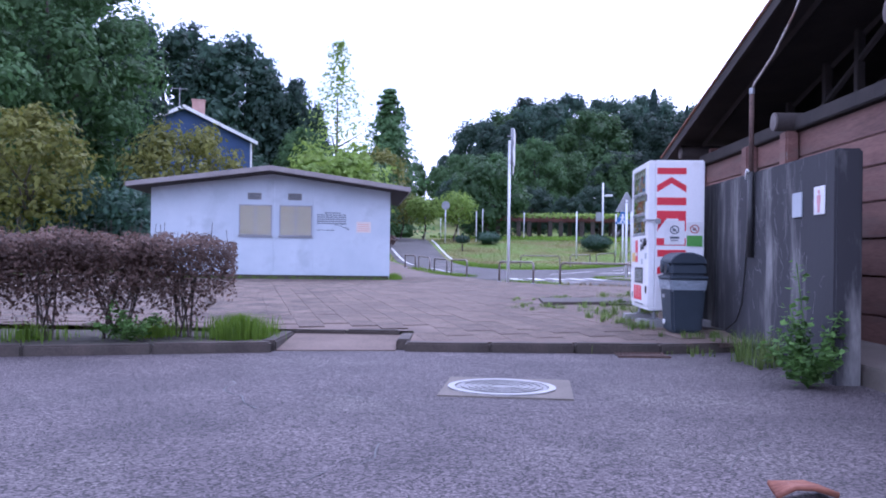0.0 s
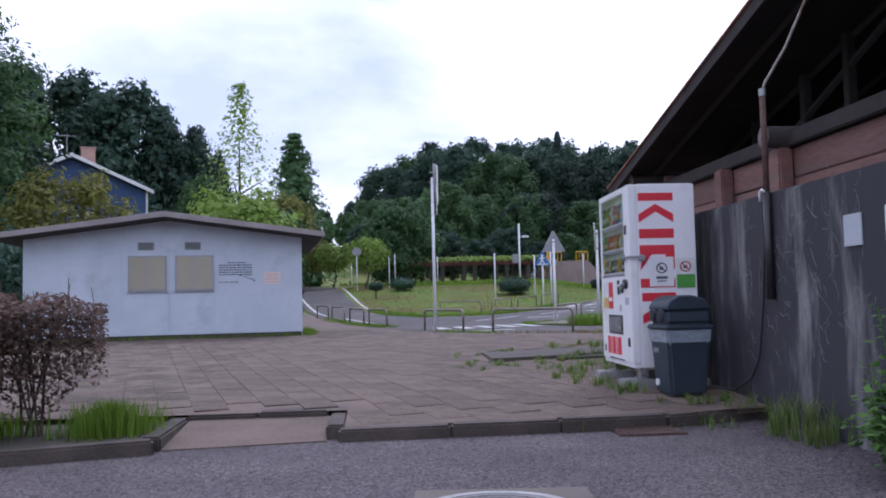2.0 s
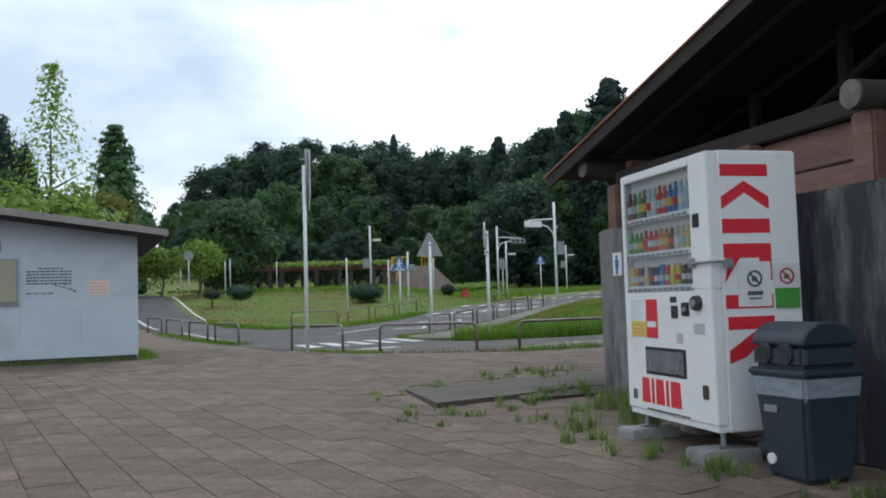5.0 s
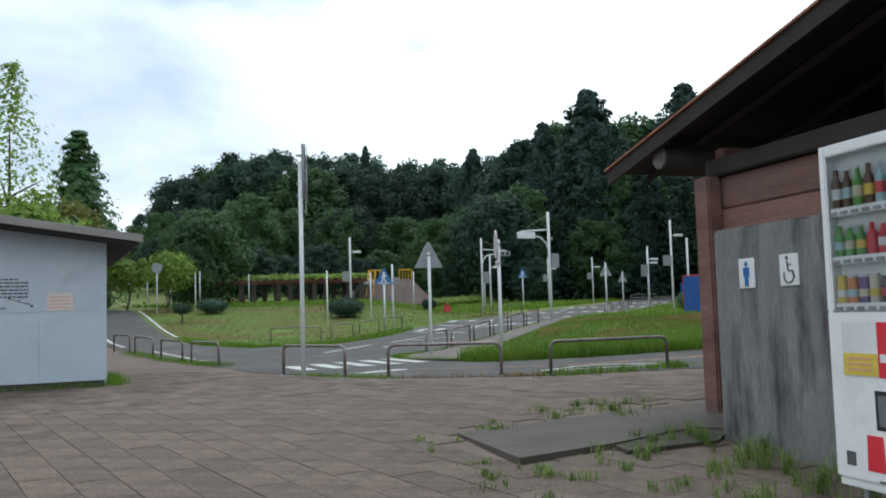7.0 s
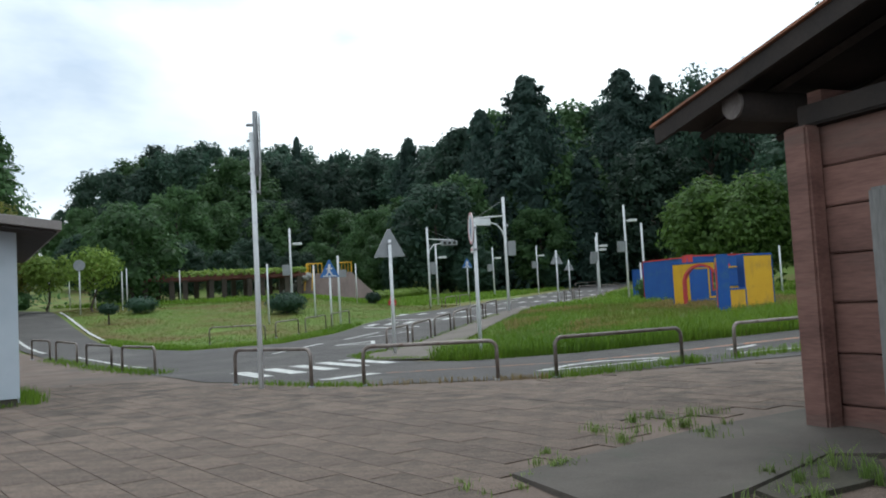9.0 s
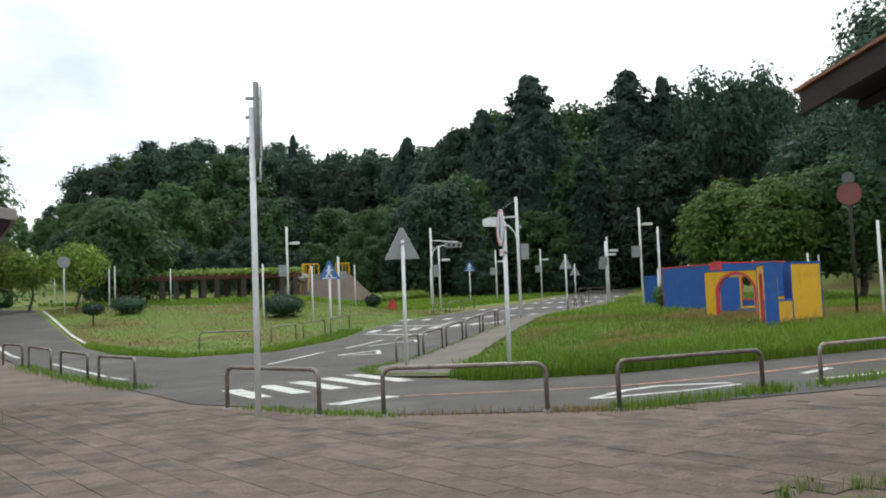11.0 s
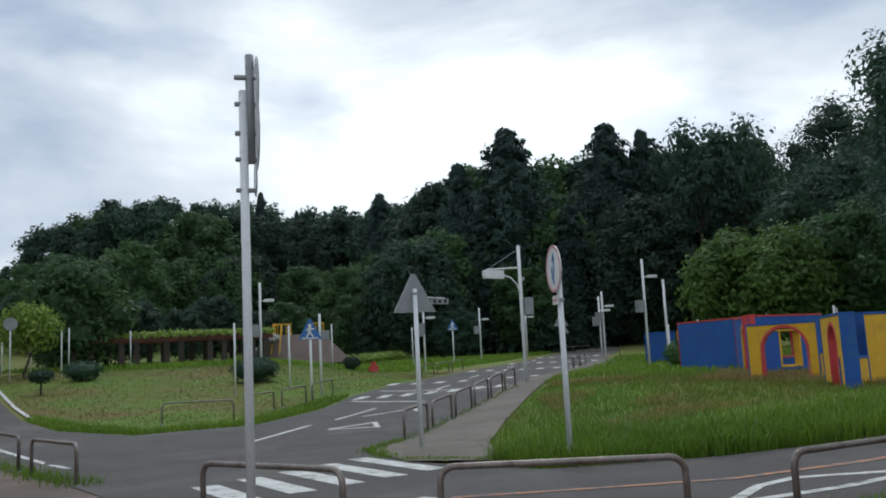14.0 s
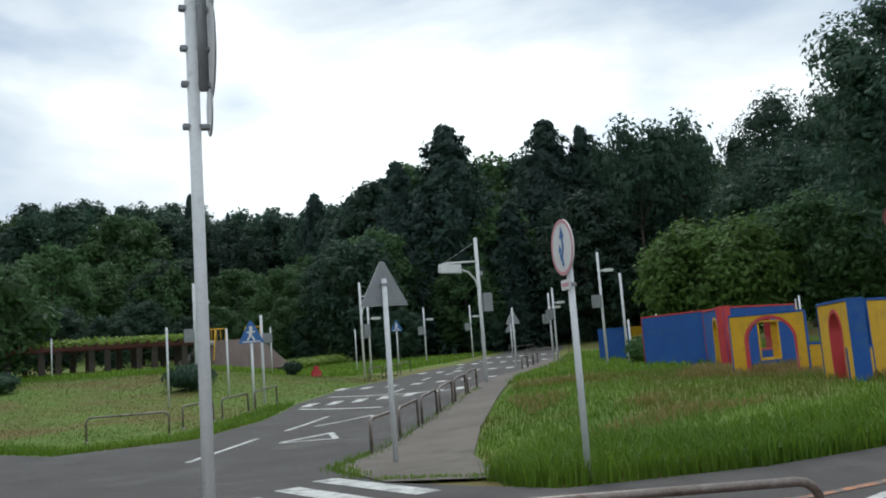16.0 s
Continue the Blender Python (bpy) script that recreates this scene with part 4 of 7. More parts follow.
# ---- the hut ----
def hut():
    W, D, H, APEX = 6.12, 5.0, 2.40, 2.86
    h = thing("site_hut", at_plaza(-4.05, 12.8, land(-3.5, 23) - 0.01, 7), "pale blue-white prefabricated hut with a low gable roof", "hut")
    # front wall with its gable; panels with visible seams
    seams = [-W, -5.10, -4.05, -3.0, -2.0, -1.0, 0.0]

    def top(x):
        return H + (APEX - 0.13 - H) * (1 - abs(x + W / 2) / (W / 2))
    for x0, x1 in zip(seams, seams[1:]):
        outline = [(x0 + 0.0015, 0.11), (x1 - 0.0015, 0.11), (x1 - 0.0015, top(x1))] + ([(-W / 2, top(-W / 2))] if x0 < -W / 2 < x1 else []) + [(x0 + 0.0015, top(x0))]
        part("wall_panel", prism(outline, 0.08, None, pose(0, 0.0, 0), 0.002), "hut_wall", h)
    part("wall_core", box(-W + 0.01, 0.05, 0.10, -0.01, 0.10, H, 0), "hut_wall", h)
    part("side_wall", box(-0.09, 0.10, 0.045, -0.002, D, H, 0.006), "hut_wall", h)
    part("side_wall", box(-W + 0.002, 0.10, 0.045, -W + 0.09, D, H, 0.006), "hut_wall", h)
    part("back_wall", box(-W + 0.1, D - 0.09, 0.12, -0.1, D, H, 0.006), "hut_wall", h)
    # dark sill stands higher to paint the band of grass shadow along the base
    part("base_sill", box(-W + 0.03, 0.03, -0.12, -0.03, D - 0.03, 0.11, 0.01), "joint", h, "dark mossy plinth, heightened to draw the grass shadow at the base")
    # roof: two sheets with a deep fascia
    over, front = 0.50, -0.62
    for s in (-1, 1):
        e = -W / 2 + s * (W / 2 + over)
        ez = H - 0.0 - (APEX - H) * over / (W / 2) * 0.6
        outline = [(-W / 2, APEX - 0.10), (e, ez - 0.07), (e, ez + 0.05), (-W / 2, APEX + 0.03)]
        part("roof_sheet", prism(outline, D + 1.1, None, pose(0, front, 0), 0.006), "hut_roof", h)
        part("soffit", prism([(-W / 2, APEX - 0.135), (e - s * 0.06, ez - 0.10), (e - s * 0.06, ez - 0.075), (-W / 2, APEX - 0.105)], D + 1.0, None, pose(0, front + 0.05, 0)), "dark_timber", h)
    # two windows with drawn blinds, two vents above
    for x0 in (-3.90, -2.87):
        w = part("window", box(x0, -0.030, 1.12, x0 + 0.84, 0.03, 1.92, 0.006), "frame", h, "aluminium sliding window with a drawn beige blind")
        part("blind", box(x0 + 0.035, -0.036, 1.155, x0 + 0.405, -0.026, 1.885), "blind", w)
        part("blind", box(x0 + 0.435, -0.036, 1.155, x0 + 0.805, -0.026, 1.885), "blind", w)
        part("pane", box(x0 + 0.03, -0.044, 1.15, x0 + 0.41, -0.040, 1.89), "glass", w)
        part("pane", box(x0 + 0.43, -0.044, 1.15, x0 + 0.81, -0.040, 1.89), "glass", w)
        part("sill", box(x0 - 0.02, -0.05, 1.09, x0 + 0.86, -0.004, 1.118, 0.004), "frame", w)
        v = part("vent", box(x0 + 0.21, -0.02, 2.05, x0 + 0.57, 0.02, 2.23, 0.004), "frame", h, "louvred vent")
        for k in range(6):
            part("slat", box(x0 + 0.23, -0.030, 2.065 + 0.026 * k, x0 + 0.55, -0.008, 2.08 + 0.026 * k), "vent", v)
    # notice painted on the wall: unreadable lines and a small map; a faded sheet
    n = part("notice", box(-1.96, -0.012, 1.22, -0.98, -0.002, 1.80, 0.002), "hut_wall", h, "weathered pale notice with lines of small writing")
    r = random.Random(6)
    for k in range(6):
        z = 1.74 - 0.055 * k
        x = -1.90 + (0.2 if k == 0 else 0)
        end = -1.15 if k else -1.3
        bm = bmesh.new()
        while x < end:
            d = r.uniform(0.03, 0.09)
            prism(rect(x, z - 0.014, min(x + d, end), z + 0.014), -0.003, bm, pose(0, -0.0125, 0))
            x += d + r.uniform(0.008, 0.02)
        part("text_line", bm, "ink", n)
    bm = bmesh.new()
    for q in (bar(-1.42, 1.44, -1.30, 1.40, 0.012), bar(-1.30, 1.40, -1.10, 1.33, 0.012), bar(-1.30, 1.40, -1.22, 1.46, 0.01), bar(-1.20, 1.37, -1.12, 1.36, 0.01), rect(-1.44, 1.43, -1.40, 1.47), rect(-1.12, 1.30, -1.08, 1.34)):
        prism(q, -0.003, bm, pose(0, -0.0125, 0))
    part("map_lines", bm, "ink", n)
    bm = bmesh.new()
    for x in (-1.9, -1.78, -1.66, -1.55):
        prism(rect(x, 1.28, x + 0.09, 1.30), -0.003, bm, pose(0, -0.0125, 0))
    part("text_line", bm, "ink", n)
    s = part("faded_sheet", box(-0.88, -0.010, 1.24, -0.50, -0.002, 1.52, 0.002), "faded_sheet", h, "faded orange-pink paper sheet")
    bm = bmesh.new()
    for k in range(4):
        prism(rect(-0.85, 1.28 + 0.055 * k, -0.56 + 0.02 * (k % 2), 1.295 + 0.055 * k), -0.002, bm, pose(0, -0.0105, 0))
    part("text_line", bm, "faded_ink", s)
    part("blank_sheet", box(-0.38, -0.008, 1.24, -0.10, -0.002, 1.54, 0.002), "hut_wall", h)
    return h


hut()

# ---- vending machine ----
def vending_machine():
    vm = thing("vending_machine", at_plaza(0.06, 0.15, -0.005, -1.7) @ Matrix.Diagonal((1.04, 1.15, 1.005, 1)), "white drinks vending machine with red shapes, standing on concrete pads", "vending machine")
    W, D, Z0, Z1 = 1.06, 0.62, 0.10, 1.855
    body = part("body", box(0.075, 0.0, Z0, D, W, Z1, 0.012), "white_paint", vm)
    # the door is a frame round the display
    dr = new("door")
    dr.parent = vm
    for n, b in (("door_panel", (0.0, 0.004, 0.985, 0.072, 0.20, 1.85)), ("door_panel", (0.0, 1.015, 0.985, 0.072, W - 0.004, 1.85)), ("door_panel", (0.0, 0.20, 1.79, 0.072, 1.015, 1.85)), ("door_panel", (0.0, 0.004, 0.145, 0.072, W - 0.004, 0.985))):
        part(n, box(*b, 0.006), "white_paint", dr)
    part("kick_plate", box(0.012, 0.01, 0.10, 0.074, W - 0.01, 0.142, 0.006), "white_paint", dr)
    part("display_back", box(0.066, 0.20, 0.985, 0.074, 1.015, 1.79), "display_white", dr)
    part("display_glass", box(0.010, 0.20, 0.985, 0.014, 1.015, 1.79), "glass", dr)
    part("display_trim", box(0.004, 0.196, 0.975, 0.012, 1.02, 0.99), "steel", dr)
    rng = random.Random(9)
    tones = {1.52: ("c_brown", "c_brown", "c_green", "c_brown", "c_clear", "c_clear", "c_red", "c_red", "c_blue", "c_blue", "c_clear", "c_clear"),
             1.27: ("c_green", "c_green", "c_green", "c_red", "c_red", "c_red", "c_orange", "c_orange", "c_brown", "c_cream", "c_cream", "c_yellow"),
             1.03: ("c_yellow", "c_orange", "c_purple", "c_cream", "c_black", "c_black", "c_blue", "c_red", "c_yellow", "c_yellow", "c_black", "c_black")}
    for z, row in tones.items():
        shelf = part("shelf", box(0.012, 0.205, z - 0.048, 0.062, 1.01, z - 0.004, 0.004), "display_white", vm, "white shelf edge with selection buttons")
        for i, tone in enumerate(row):
            v = 0.985 - 0.0655 * i
            tall = 0.185 if z > 1.5 else 0.14 if z > 1.2 else 0.125
            bm = bmesh.new()
            r = 0.031
            rod((0.040, v, z - 0.003), (0.040, v, z + tall * 0.66), r * 0.80, r * 0.80, 12, bm)
            rod((0.040, v, z + tall * 0.66), (0.040, v, z + tall * 0.84), r * 0.80, r * (0.34 if z > 1.2 else 0.7), 12, bm)
            rod((0.040, v, z + tall * 0.84), (0.040, v, z + tall), r * (0.36 if z > 1.2 else 0.7), None, 12, bm)
            bottle = part("bottle" if z > 1.2 else "can", bm, tone, shelf, smooth=False)
            part("cap", rod((0.040, v, z + tall), (0.040, v, z + tall + 0.014), r * 0.36 if z > 1.2 else r * 0.66, None, 10), "sign_white" if i % 3 else tone, bottle)
            bm = rod((0.040, v, z + tall * 0.22), (0.040, v, z + tall * 0.52), r * 0.82, r * 0.82, 12)
            part("drink_label", bm, ("sign_white", "c_cream", "c_red", "c_clear", "c_yellow")[(i * 3 + round(z * 10)) % 5], bottle)
            part("button", box(0.003, v - 0.022, z - 0.040, 0.013, v + 0.022, z - 0.022, 0.003), "steel", shelf)
    # lower half of the door: advert, coin slots, delivery flap, red shapes
    ad = part("advert_panel", box(-0.003, 0.62, 0.66, 0.004, 0.97, 0.93), "sign_white", dr, "backlit advert, half white and half red")
    part("advert_red", box(-0.006, 0.62, 0.66, -0.002, 0.76, 0.93), "red", ad)
    part("advert_yellow", box(-0.006, 0.765, 0.665, -0.002, 0.965, 0.775), "c_yellow", ad)
    for k in range(3):
        part("text_line", box(-0.009, 0.79, 0.69 + 0.027 * k, -0.005, 0.94, 0.70 + 0.027 * k), "faded_ink", ad)
    part("text_line", box(-0.009, 0.635, 0.735, -0.005, 0.745, 0.775), "sign_white", ad)
    slot = part("delivery_slot", box(-0.002, 0.30, 0.40, 0.006, 0.80, 0.60, 0.004), "black", dr, "dark delivery flap")
    part("flap", box(-0.010, 0.325, 0.425, -0.002, 0.775, 0.575, 0.003), "smoked", slot)
    for v in (0.39, 0.72):
        part("flap_screw", rod((-0.014, v, 0.47), (-0.008, v, 0.47), 0.012), "steel", slot)
    part("coin_display", box(-0.004, 0.385, 0.905, 0.004, 0.46, 0.945, 0.002), "black", dr)
    part("bill_slot", box(-0.006, 0.375, 0.80, 0.004, 0.45, 0.885, 0.003), "black", dr)
    lock = part("coin_unit", box(-0.012, 0.245, 0.815, 0.004, 0.325, 0.905, 0.006), "black", dr)
    part("lever", rod((-0.03, 0.275, 0.86), (-0.01, 0.275, 0.86), 0.016), "steel", lock)
    knob = part("lock_housing", rod((-0.03, 0.15, 0.90), (0.0, 0.15, 0.90), 0.045, 0.05, 20), "black", dr)
    part("lock_core", rod((-0.04, 0.15, 0.90), (-0.03, 0.15, 0.90), 0.024), "steel", knob)
    part("coin_return", box(-0.010, 0.075, 0.295, 0.004, 0.135, 0.385, 0.008), "rust", dr, "brown coin return cup")
    part("card_reader", box(-0.006, 0.10, 1.38, 0.004, 0.165, 1.47, 0.003), "black", dr)
    part("sticker", box(-0.002, 0.09, 0.70, 0.004, 0.20, 0.77), "notice_sheet", dr)
    part("sticker", box(-0.002, 0.33, 0.635, 0.004, 0.40, 0.70), "notice_sheet", dr)
    q = part("code_sticker", box(-0.002, 0.93, 0.21, 0.004, 0.985, 0.28), "vent", dr, "small grey printed sticker")
    part("vent_strip", box(-0.001, 0.28, 0.150, 0.004, 0.80, 0.162), "vent", dr)
    # plain red shapes on the front and down the side
    for v0, w in ((0.86, 0.105), (0.735, 0.034), (0.68, 0.105), (0.555, 0.034), (0.50, 0.125)):
        part("red_shape", prism([(-v0, 0.20), (-v0 + w, 0.20), (-v0 + w * 0.9, 0.375), (-v0 + w * 0.05, 0.375)], 0.003, None, pose(-0.0025, 0, 0, 0, 0, -90)), "red", dr, "flat red shape")
    side = new("side_shapes")
    side.parent = vm
    for outline in (rect(0.09, 1.69, 0.415, 1.765), [(0.09, 1.48), (0.09, 1.56), (0.25, 1.66), (0.415, 1.56), (0.415, 1.48), (0.25, 1.585)],
                    rect(0.09, 1.33, 0.415, 1.42), rect(0.09, 1.175, 0.415, 1.265), rect(0.33, 1.03, 0.415, 1.175), [(0.09, 1.02), (0.20, 1.175), (0.12, 1.175)], rect(0.09, 0.86, 0.415, 0.945),
                    [(0.10, 0.81), (0.415, 0.81), (0.415, 0.72), (0.21, 0.56), (0.10, 0.52), (0.10, 0.60), (0.30, 0.73), (0.10, 0.73)]):
        part("red_shape", prism(outline, -0.003, None, pose(0, 0.001, 0)), "red", side, "flat red shape")
    for (u0, z0, u1, z1), low in (((0.175, 0.87, 0.40, 1.15), False), ((0.42, 0.85, 0.60, 1.135), True)):
        s = part("warning_sticker", box(u0, -0.007, z0, u1, -0.0035, z1), "sign_white", side, "white sticker with a round forbidding mark")
        cx, cz = (u0 + u1) / 2 - (0.0 if low else 0.0), z0 + (z1 - z0) * (0.72 if low else 0.62)
        bm = bmesh.new()
        for o in ring(cx, cz, 0.040, 0.052, 0, 360, 18) + [bar(cx - 0.034, cz + 0.034, cx + 0.034, cz - 0.034, 0.011)]:
            prism(o, -0.002, bm, pose(0, -0.0075, 0))
        part("mark", bm, "sign_red" if low else "ink", s)
        part("blot", flat_bm([[(cx - 0.022, cz - 0.018), (cx + 0.022, cz - 0.018), (cx + 0.012, cz + 0.012), (cx - 0.016, cz + 0.016)]], -0.0072), "ink", s)
        if low:
            part("green_field", box(u0 + 0.004, -0.009, z0 + 0.004, u1 - 0.004, -0.0072, z0 + 0.13), "c_green", s)
        else:
            part("text_line", box(u0 + 0.06, -0.009, z0 + 0.07, u1 - 0.06, -0.0072, z0 + 0.095), "ink", s)
            part("text_line", box(u0 + 0.07, -0.009, z0 + 0.045, u1 - 0.07, -0.0072, z0 + 0.055), "ink", s)
    # lock bar round the corner
    hasp = part("hasp", tube([(-0.02, 0.17, 1.155), (-0.02, -0.02, 1.155), (0.10, -0.02, 1.155)], 0.010, 8), "steel", vm, "steel lock bar round the corner", True)
    part("padlock", box(0.07, -0.045, 1.11, 0.13, -0.012, 1.17, 0.008), "steel", hasp)
    part("hinge_plate", box(-0.022, 0.15, 1.125, -0.002, 0.20, 1.185, 0.004), "steel", hasp)
    for u, v in ((0.09, 0.09), (0.09, 0.97), (0.54, 0.09), (0.54, 0.97)):
        f = part("foot", rod((u, v, 0.012), (u, v, 0.10), 0.016), "steel", vm)
        part("foot_plate", box(u - 0.05, v - 0.035, -0.004, u + 0.05, v + 0.035, 0.012, 0.003), "steel", f)
    return vm


def flat_bm(shapes, y):
    bm = bmesh.new()
    for o in shapes:
        prism(o, -0.002, bm, pose(0, y, 0))
    return bm


vending_machine()
for u0, v0, u1, v1 in ((-0.10, -0.02, 0.28, 0.21), (-0.10, 0.86, 0.28, 1.07), (0.40, -0.02, 0.70, 0.21), (0.40, 0.86, 0.70, 1.07)):
    pad = finish(box(u0, v0, -0.14, u1, v1, -0.004, 0.012), "concrete_pad", "stone")
    pad.matrix_basis = at_plaza(0.06, 0.15, -0.005, -1.7) @ Matrix.Diagonal((1.04, 1.15, 1, 1))
    tagged(pad, "worn grey concrete pad under the vending machine", "block", "pads under the machine")

# ---- waste bin ----
waste = thing("waste_bin", at_plaza(0.355, -0.30, -0.110, 4), "dark blue-grey plastic waste bin with a clear bag over its rim", "bin")


def tapered(w0, d0, w1, d1, z0, z1, bevel):
    bm = bmesh.new()
    lo = [bm.verts.new((sx * w0, sy * d0, z0)) for sx, sy in ((-1, -1), (1, -1), (1, 1), (-1, 1))]
    hi = [bm.verts.new((sx * w1, sy * d1, z1)) for sx, sy in ((-1, -1), (1, -1), (1, 1), (-1, 1))]
    bm.faces.new(lo[::-1])
    bm.faces.new(hi)
    for i in range(4):
        bm.faces.new((lo[i], lo[(i + 1) % 4], hi[(i + 1) % 4], hi[i]))
    bmesh.ops.bevel(bm, geom=bm.edges[:], offset=bevel, segments=3, affect="EDGES")
    return bm


part("bin_body", tapered(0.165, 0.175, 0.205, 0.215, 0.0, 0.60, 0.03), "bin", waste)
part("rim", tapered(0.222, 0.232, 0.222, 0.232, 0.585, 0.63, 0.015), "bin", waste)
part("bag", tapered(0.20, 0.211, 0.214, 0.224, 0.455, 0.60, 0.02), "bag", waste, "crumpled clear plastic bag turned over the rim")
lid = new("lid")
lid.parent = waste
part("lid_side", tapered(0.205, 0.215, 0.200, 0.210, 0.63, 0.77, 0.03), "bin", lid)
part("lid_dome", prism([(-0.20, 0.76), (0.20, 0.76), (0.20, 0.80), (0.16, 0.855), (0.04, 0.89), (-0.08, 0.89), (-0.16, 0.85), (-0.20, 0.80)], 0.42, None, pose(0, -0.21, 0), 0.012), "bin", lid)
for v in (-0.085, 0.085):
    h = part("throw_hole", rod((-0.222, v, 0.715), (-0.198, v, 0.715), 0.058, 0.058, 24), "bin", lid, "round throw-in hole")
    part("hole_dark", rod((-0.226, v, 0.715), (-0.215, v, 0.715), 0.044, 0.044, 24), "black", h)
part("label_text", box(-0.202, 0.02, 0.38, -0.192, 0.12, 0.42), "sign_back", waste)
part("round_sticker", rod((-0.188, 0.10, 0.11), (-0.174, 0.10, 0.11), 0.032), "sign_white", waste)

# ---- kerbs and the sunk crossing ----
def kerb_run(u0, v0, u1, v1, n, top, label="weathered concrete kerb stone along the plaza"):
    for i in range(n):
        a, b = Vector((u0, v0)).lerp(Vector((u1, v1)), i / n), Vector((u0, v0)).lerp(Vector((u1, v1)), (i + 1) / n)
        k = finish(box(0.004, -0.075, -0.22, (b - a).length - 0.004, 0.075, 0.0, 0.018), "kerb_stone", "kerb")
        k.matrix_basis = at_plaza(a.x, a.y, top + 0.006 * ((i * 7) % 3 - 1), math.degrees(math.atan2((b - a).y, (b - a).x)))
        tagged(k, label, "kerb", "kerb stones", "structure")


kerb_run(-2.68, -1.29, -0.1, -1.16, 3, -0.164)
kerb_run(-0.1, -1.16, 0.86, -0.80, 1, -0.155)
kerb_run(-2.70, -1.20, -2.70, -0.34, 1, -0.148)
kerb_run(-3.98, -0.40, -2.79, -0.40, 2, -0.128)
kerb_run(-4.02, -1.50, -4.04, -0.40, 1, -0.15)
kerb_run(-9.3, -3.25, -3.98, -1.56, 5, -0.16, "weathered concrete kerb stone round the hedge bed")
ramp = bmesh.new()
ring4 = [(-3.95, -1.50, -0.252), (-2.77, -1.32, -0.252), (-2.77, -0.46, -0.175), (-3.95, -0.46, -0.175)]
ramp.faces.new([ramp.verts.new(p) for p in ring4])
got = bmesh.ops.extrude_face_region(ramp, geom=ramp.faces[:])
bmesh.ops.translate(ramp, vec=(0, 0, -0.15), verts=[v for v in got["geom"] if isinstance(v, bmesh.types.BMVert)])
bmesh.ops.recalc_face_normals(ramp, faces=ramp.faces)
rp = finish(ramp, "kerb_ramp", "plaza")
rp.matrix_basis = at_plaza(0, 0)
tagged(rp, "pale concrete ramp through the gap in the kerb", "ramp", kind="structure")
bed = from_arrays("hedge_bed", [(-9.3, -3.18, -0.18), (-4.07, -1.50, -0.18), (-4.07, -0.36, -0.18), (-9.3, -0.6, -0.18)], [(0, 1, 2, 3)], "bed_soil")
bed.matrix_basis = at_plaza(0, 0)
tagged(bed, "dark soil of the hedge bed", "soil", kind="structure")

# manhole in its concrete square
mh = thing("manhole_cover", pose(1.60, 6.42, -0.262, 0, 0, 4), "round ribbed iron manhole cover in a concrete square", "manhole cover")
part("surround", box(-0.43, -0.44, -0.05, 0.51, 0.50, 0.010, 0.006), "path", mh, "grey concrete surround")


def annulus(r0, r1, z0, z1, n=48):
    bm = bmesh.new()
    loops = [[bm.verts.new((r * math.cos(2 * math.pi * k / n), r * math.sin(2 * math.pi * k / n), z)) for k in range(n)] for r, z in ((r0, z0), (r0, z1), (r1, z1), (r1, z0))]
    for a, b in zip(loops, loops[1:] + loops[:1]):
        for k in range(n):
            bm.faces.new((a[k], a[(k + 1) % n], b[(k + 1) % n], b[k]))
    bmesh.ops.recalc_face_normals(bm, faces=bm.faces)
    return bm


bm = annulus(0.345, 0.395, 0.0, 0.020)
part("ring", bm, "manhole_rim", mh, "pale worn rim")
part("cover", rod((0, 0, 0.004), (0, 0, 0.017), 0.335, 0.335, 48), "manhole", mh)
for r in (0.08, 0.13, 0.18, 0.23, 0.28):
    part("rib", annulus(r, r + 0.022, 0.014, 0.024, 36), "manhole", mh)

gr = thing("drain_grate", pose(2.70, 8.93, -0.262, 0, 0, 9), "rusty steel drain grate beside the kerb", "grate")
part("pit", box(-0.25, -0.16, -0.03, 0.25, 0.16, 0.004), "black", gr)
for k in range(13):
    part("bar", box(-0.24 + 0.038 * k, -0.155, 0.004, -0.226 + 0.038 * k, 0.155, 0.018, 0.002), "rust", gr)
for s in (-1, 1):
    part("frame", box(-0.26, s * 0.165 - 0.012, -0.02, 0.26, s * 0.165 + 0.012, 0.020, 0.003), "rust", gr)

# dry palm leaf on the asphalt
leaf = thing("dry_leaf", pose(3.02, 3.75, -0.255, 0, 0, 25), "folded dry brown leaf lying on the asphalt", "leaf")
for k in range(5):
    bm = bmesh.new()
    tube([(0.0, 0.012 * k, 0.012 + 0.01 * k), (0.08, 0.016 * k - 0.01, 0.045), (0.17, 0.022 * k - 0.02, 0.040), (0.26, 0.03 * k - 0.04, 0.012)], 0.014, 6, bm)
    part("leaf_fold", bm, "dry_leaf", leaf, smooth=True)

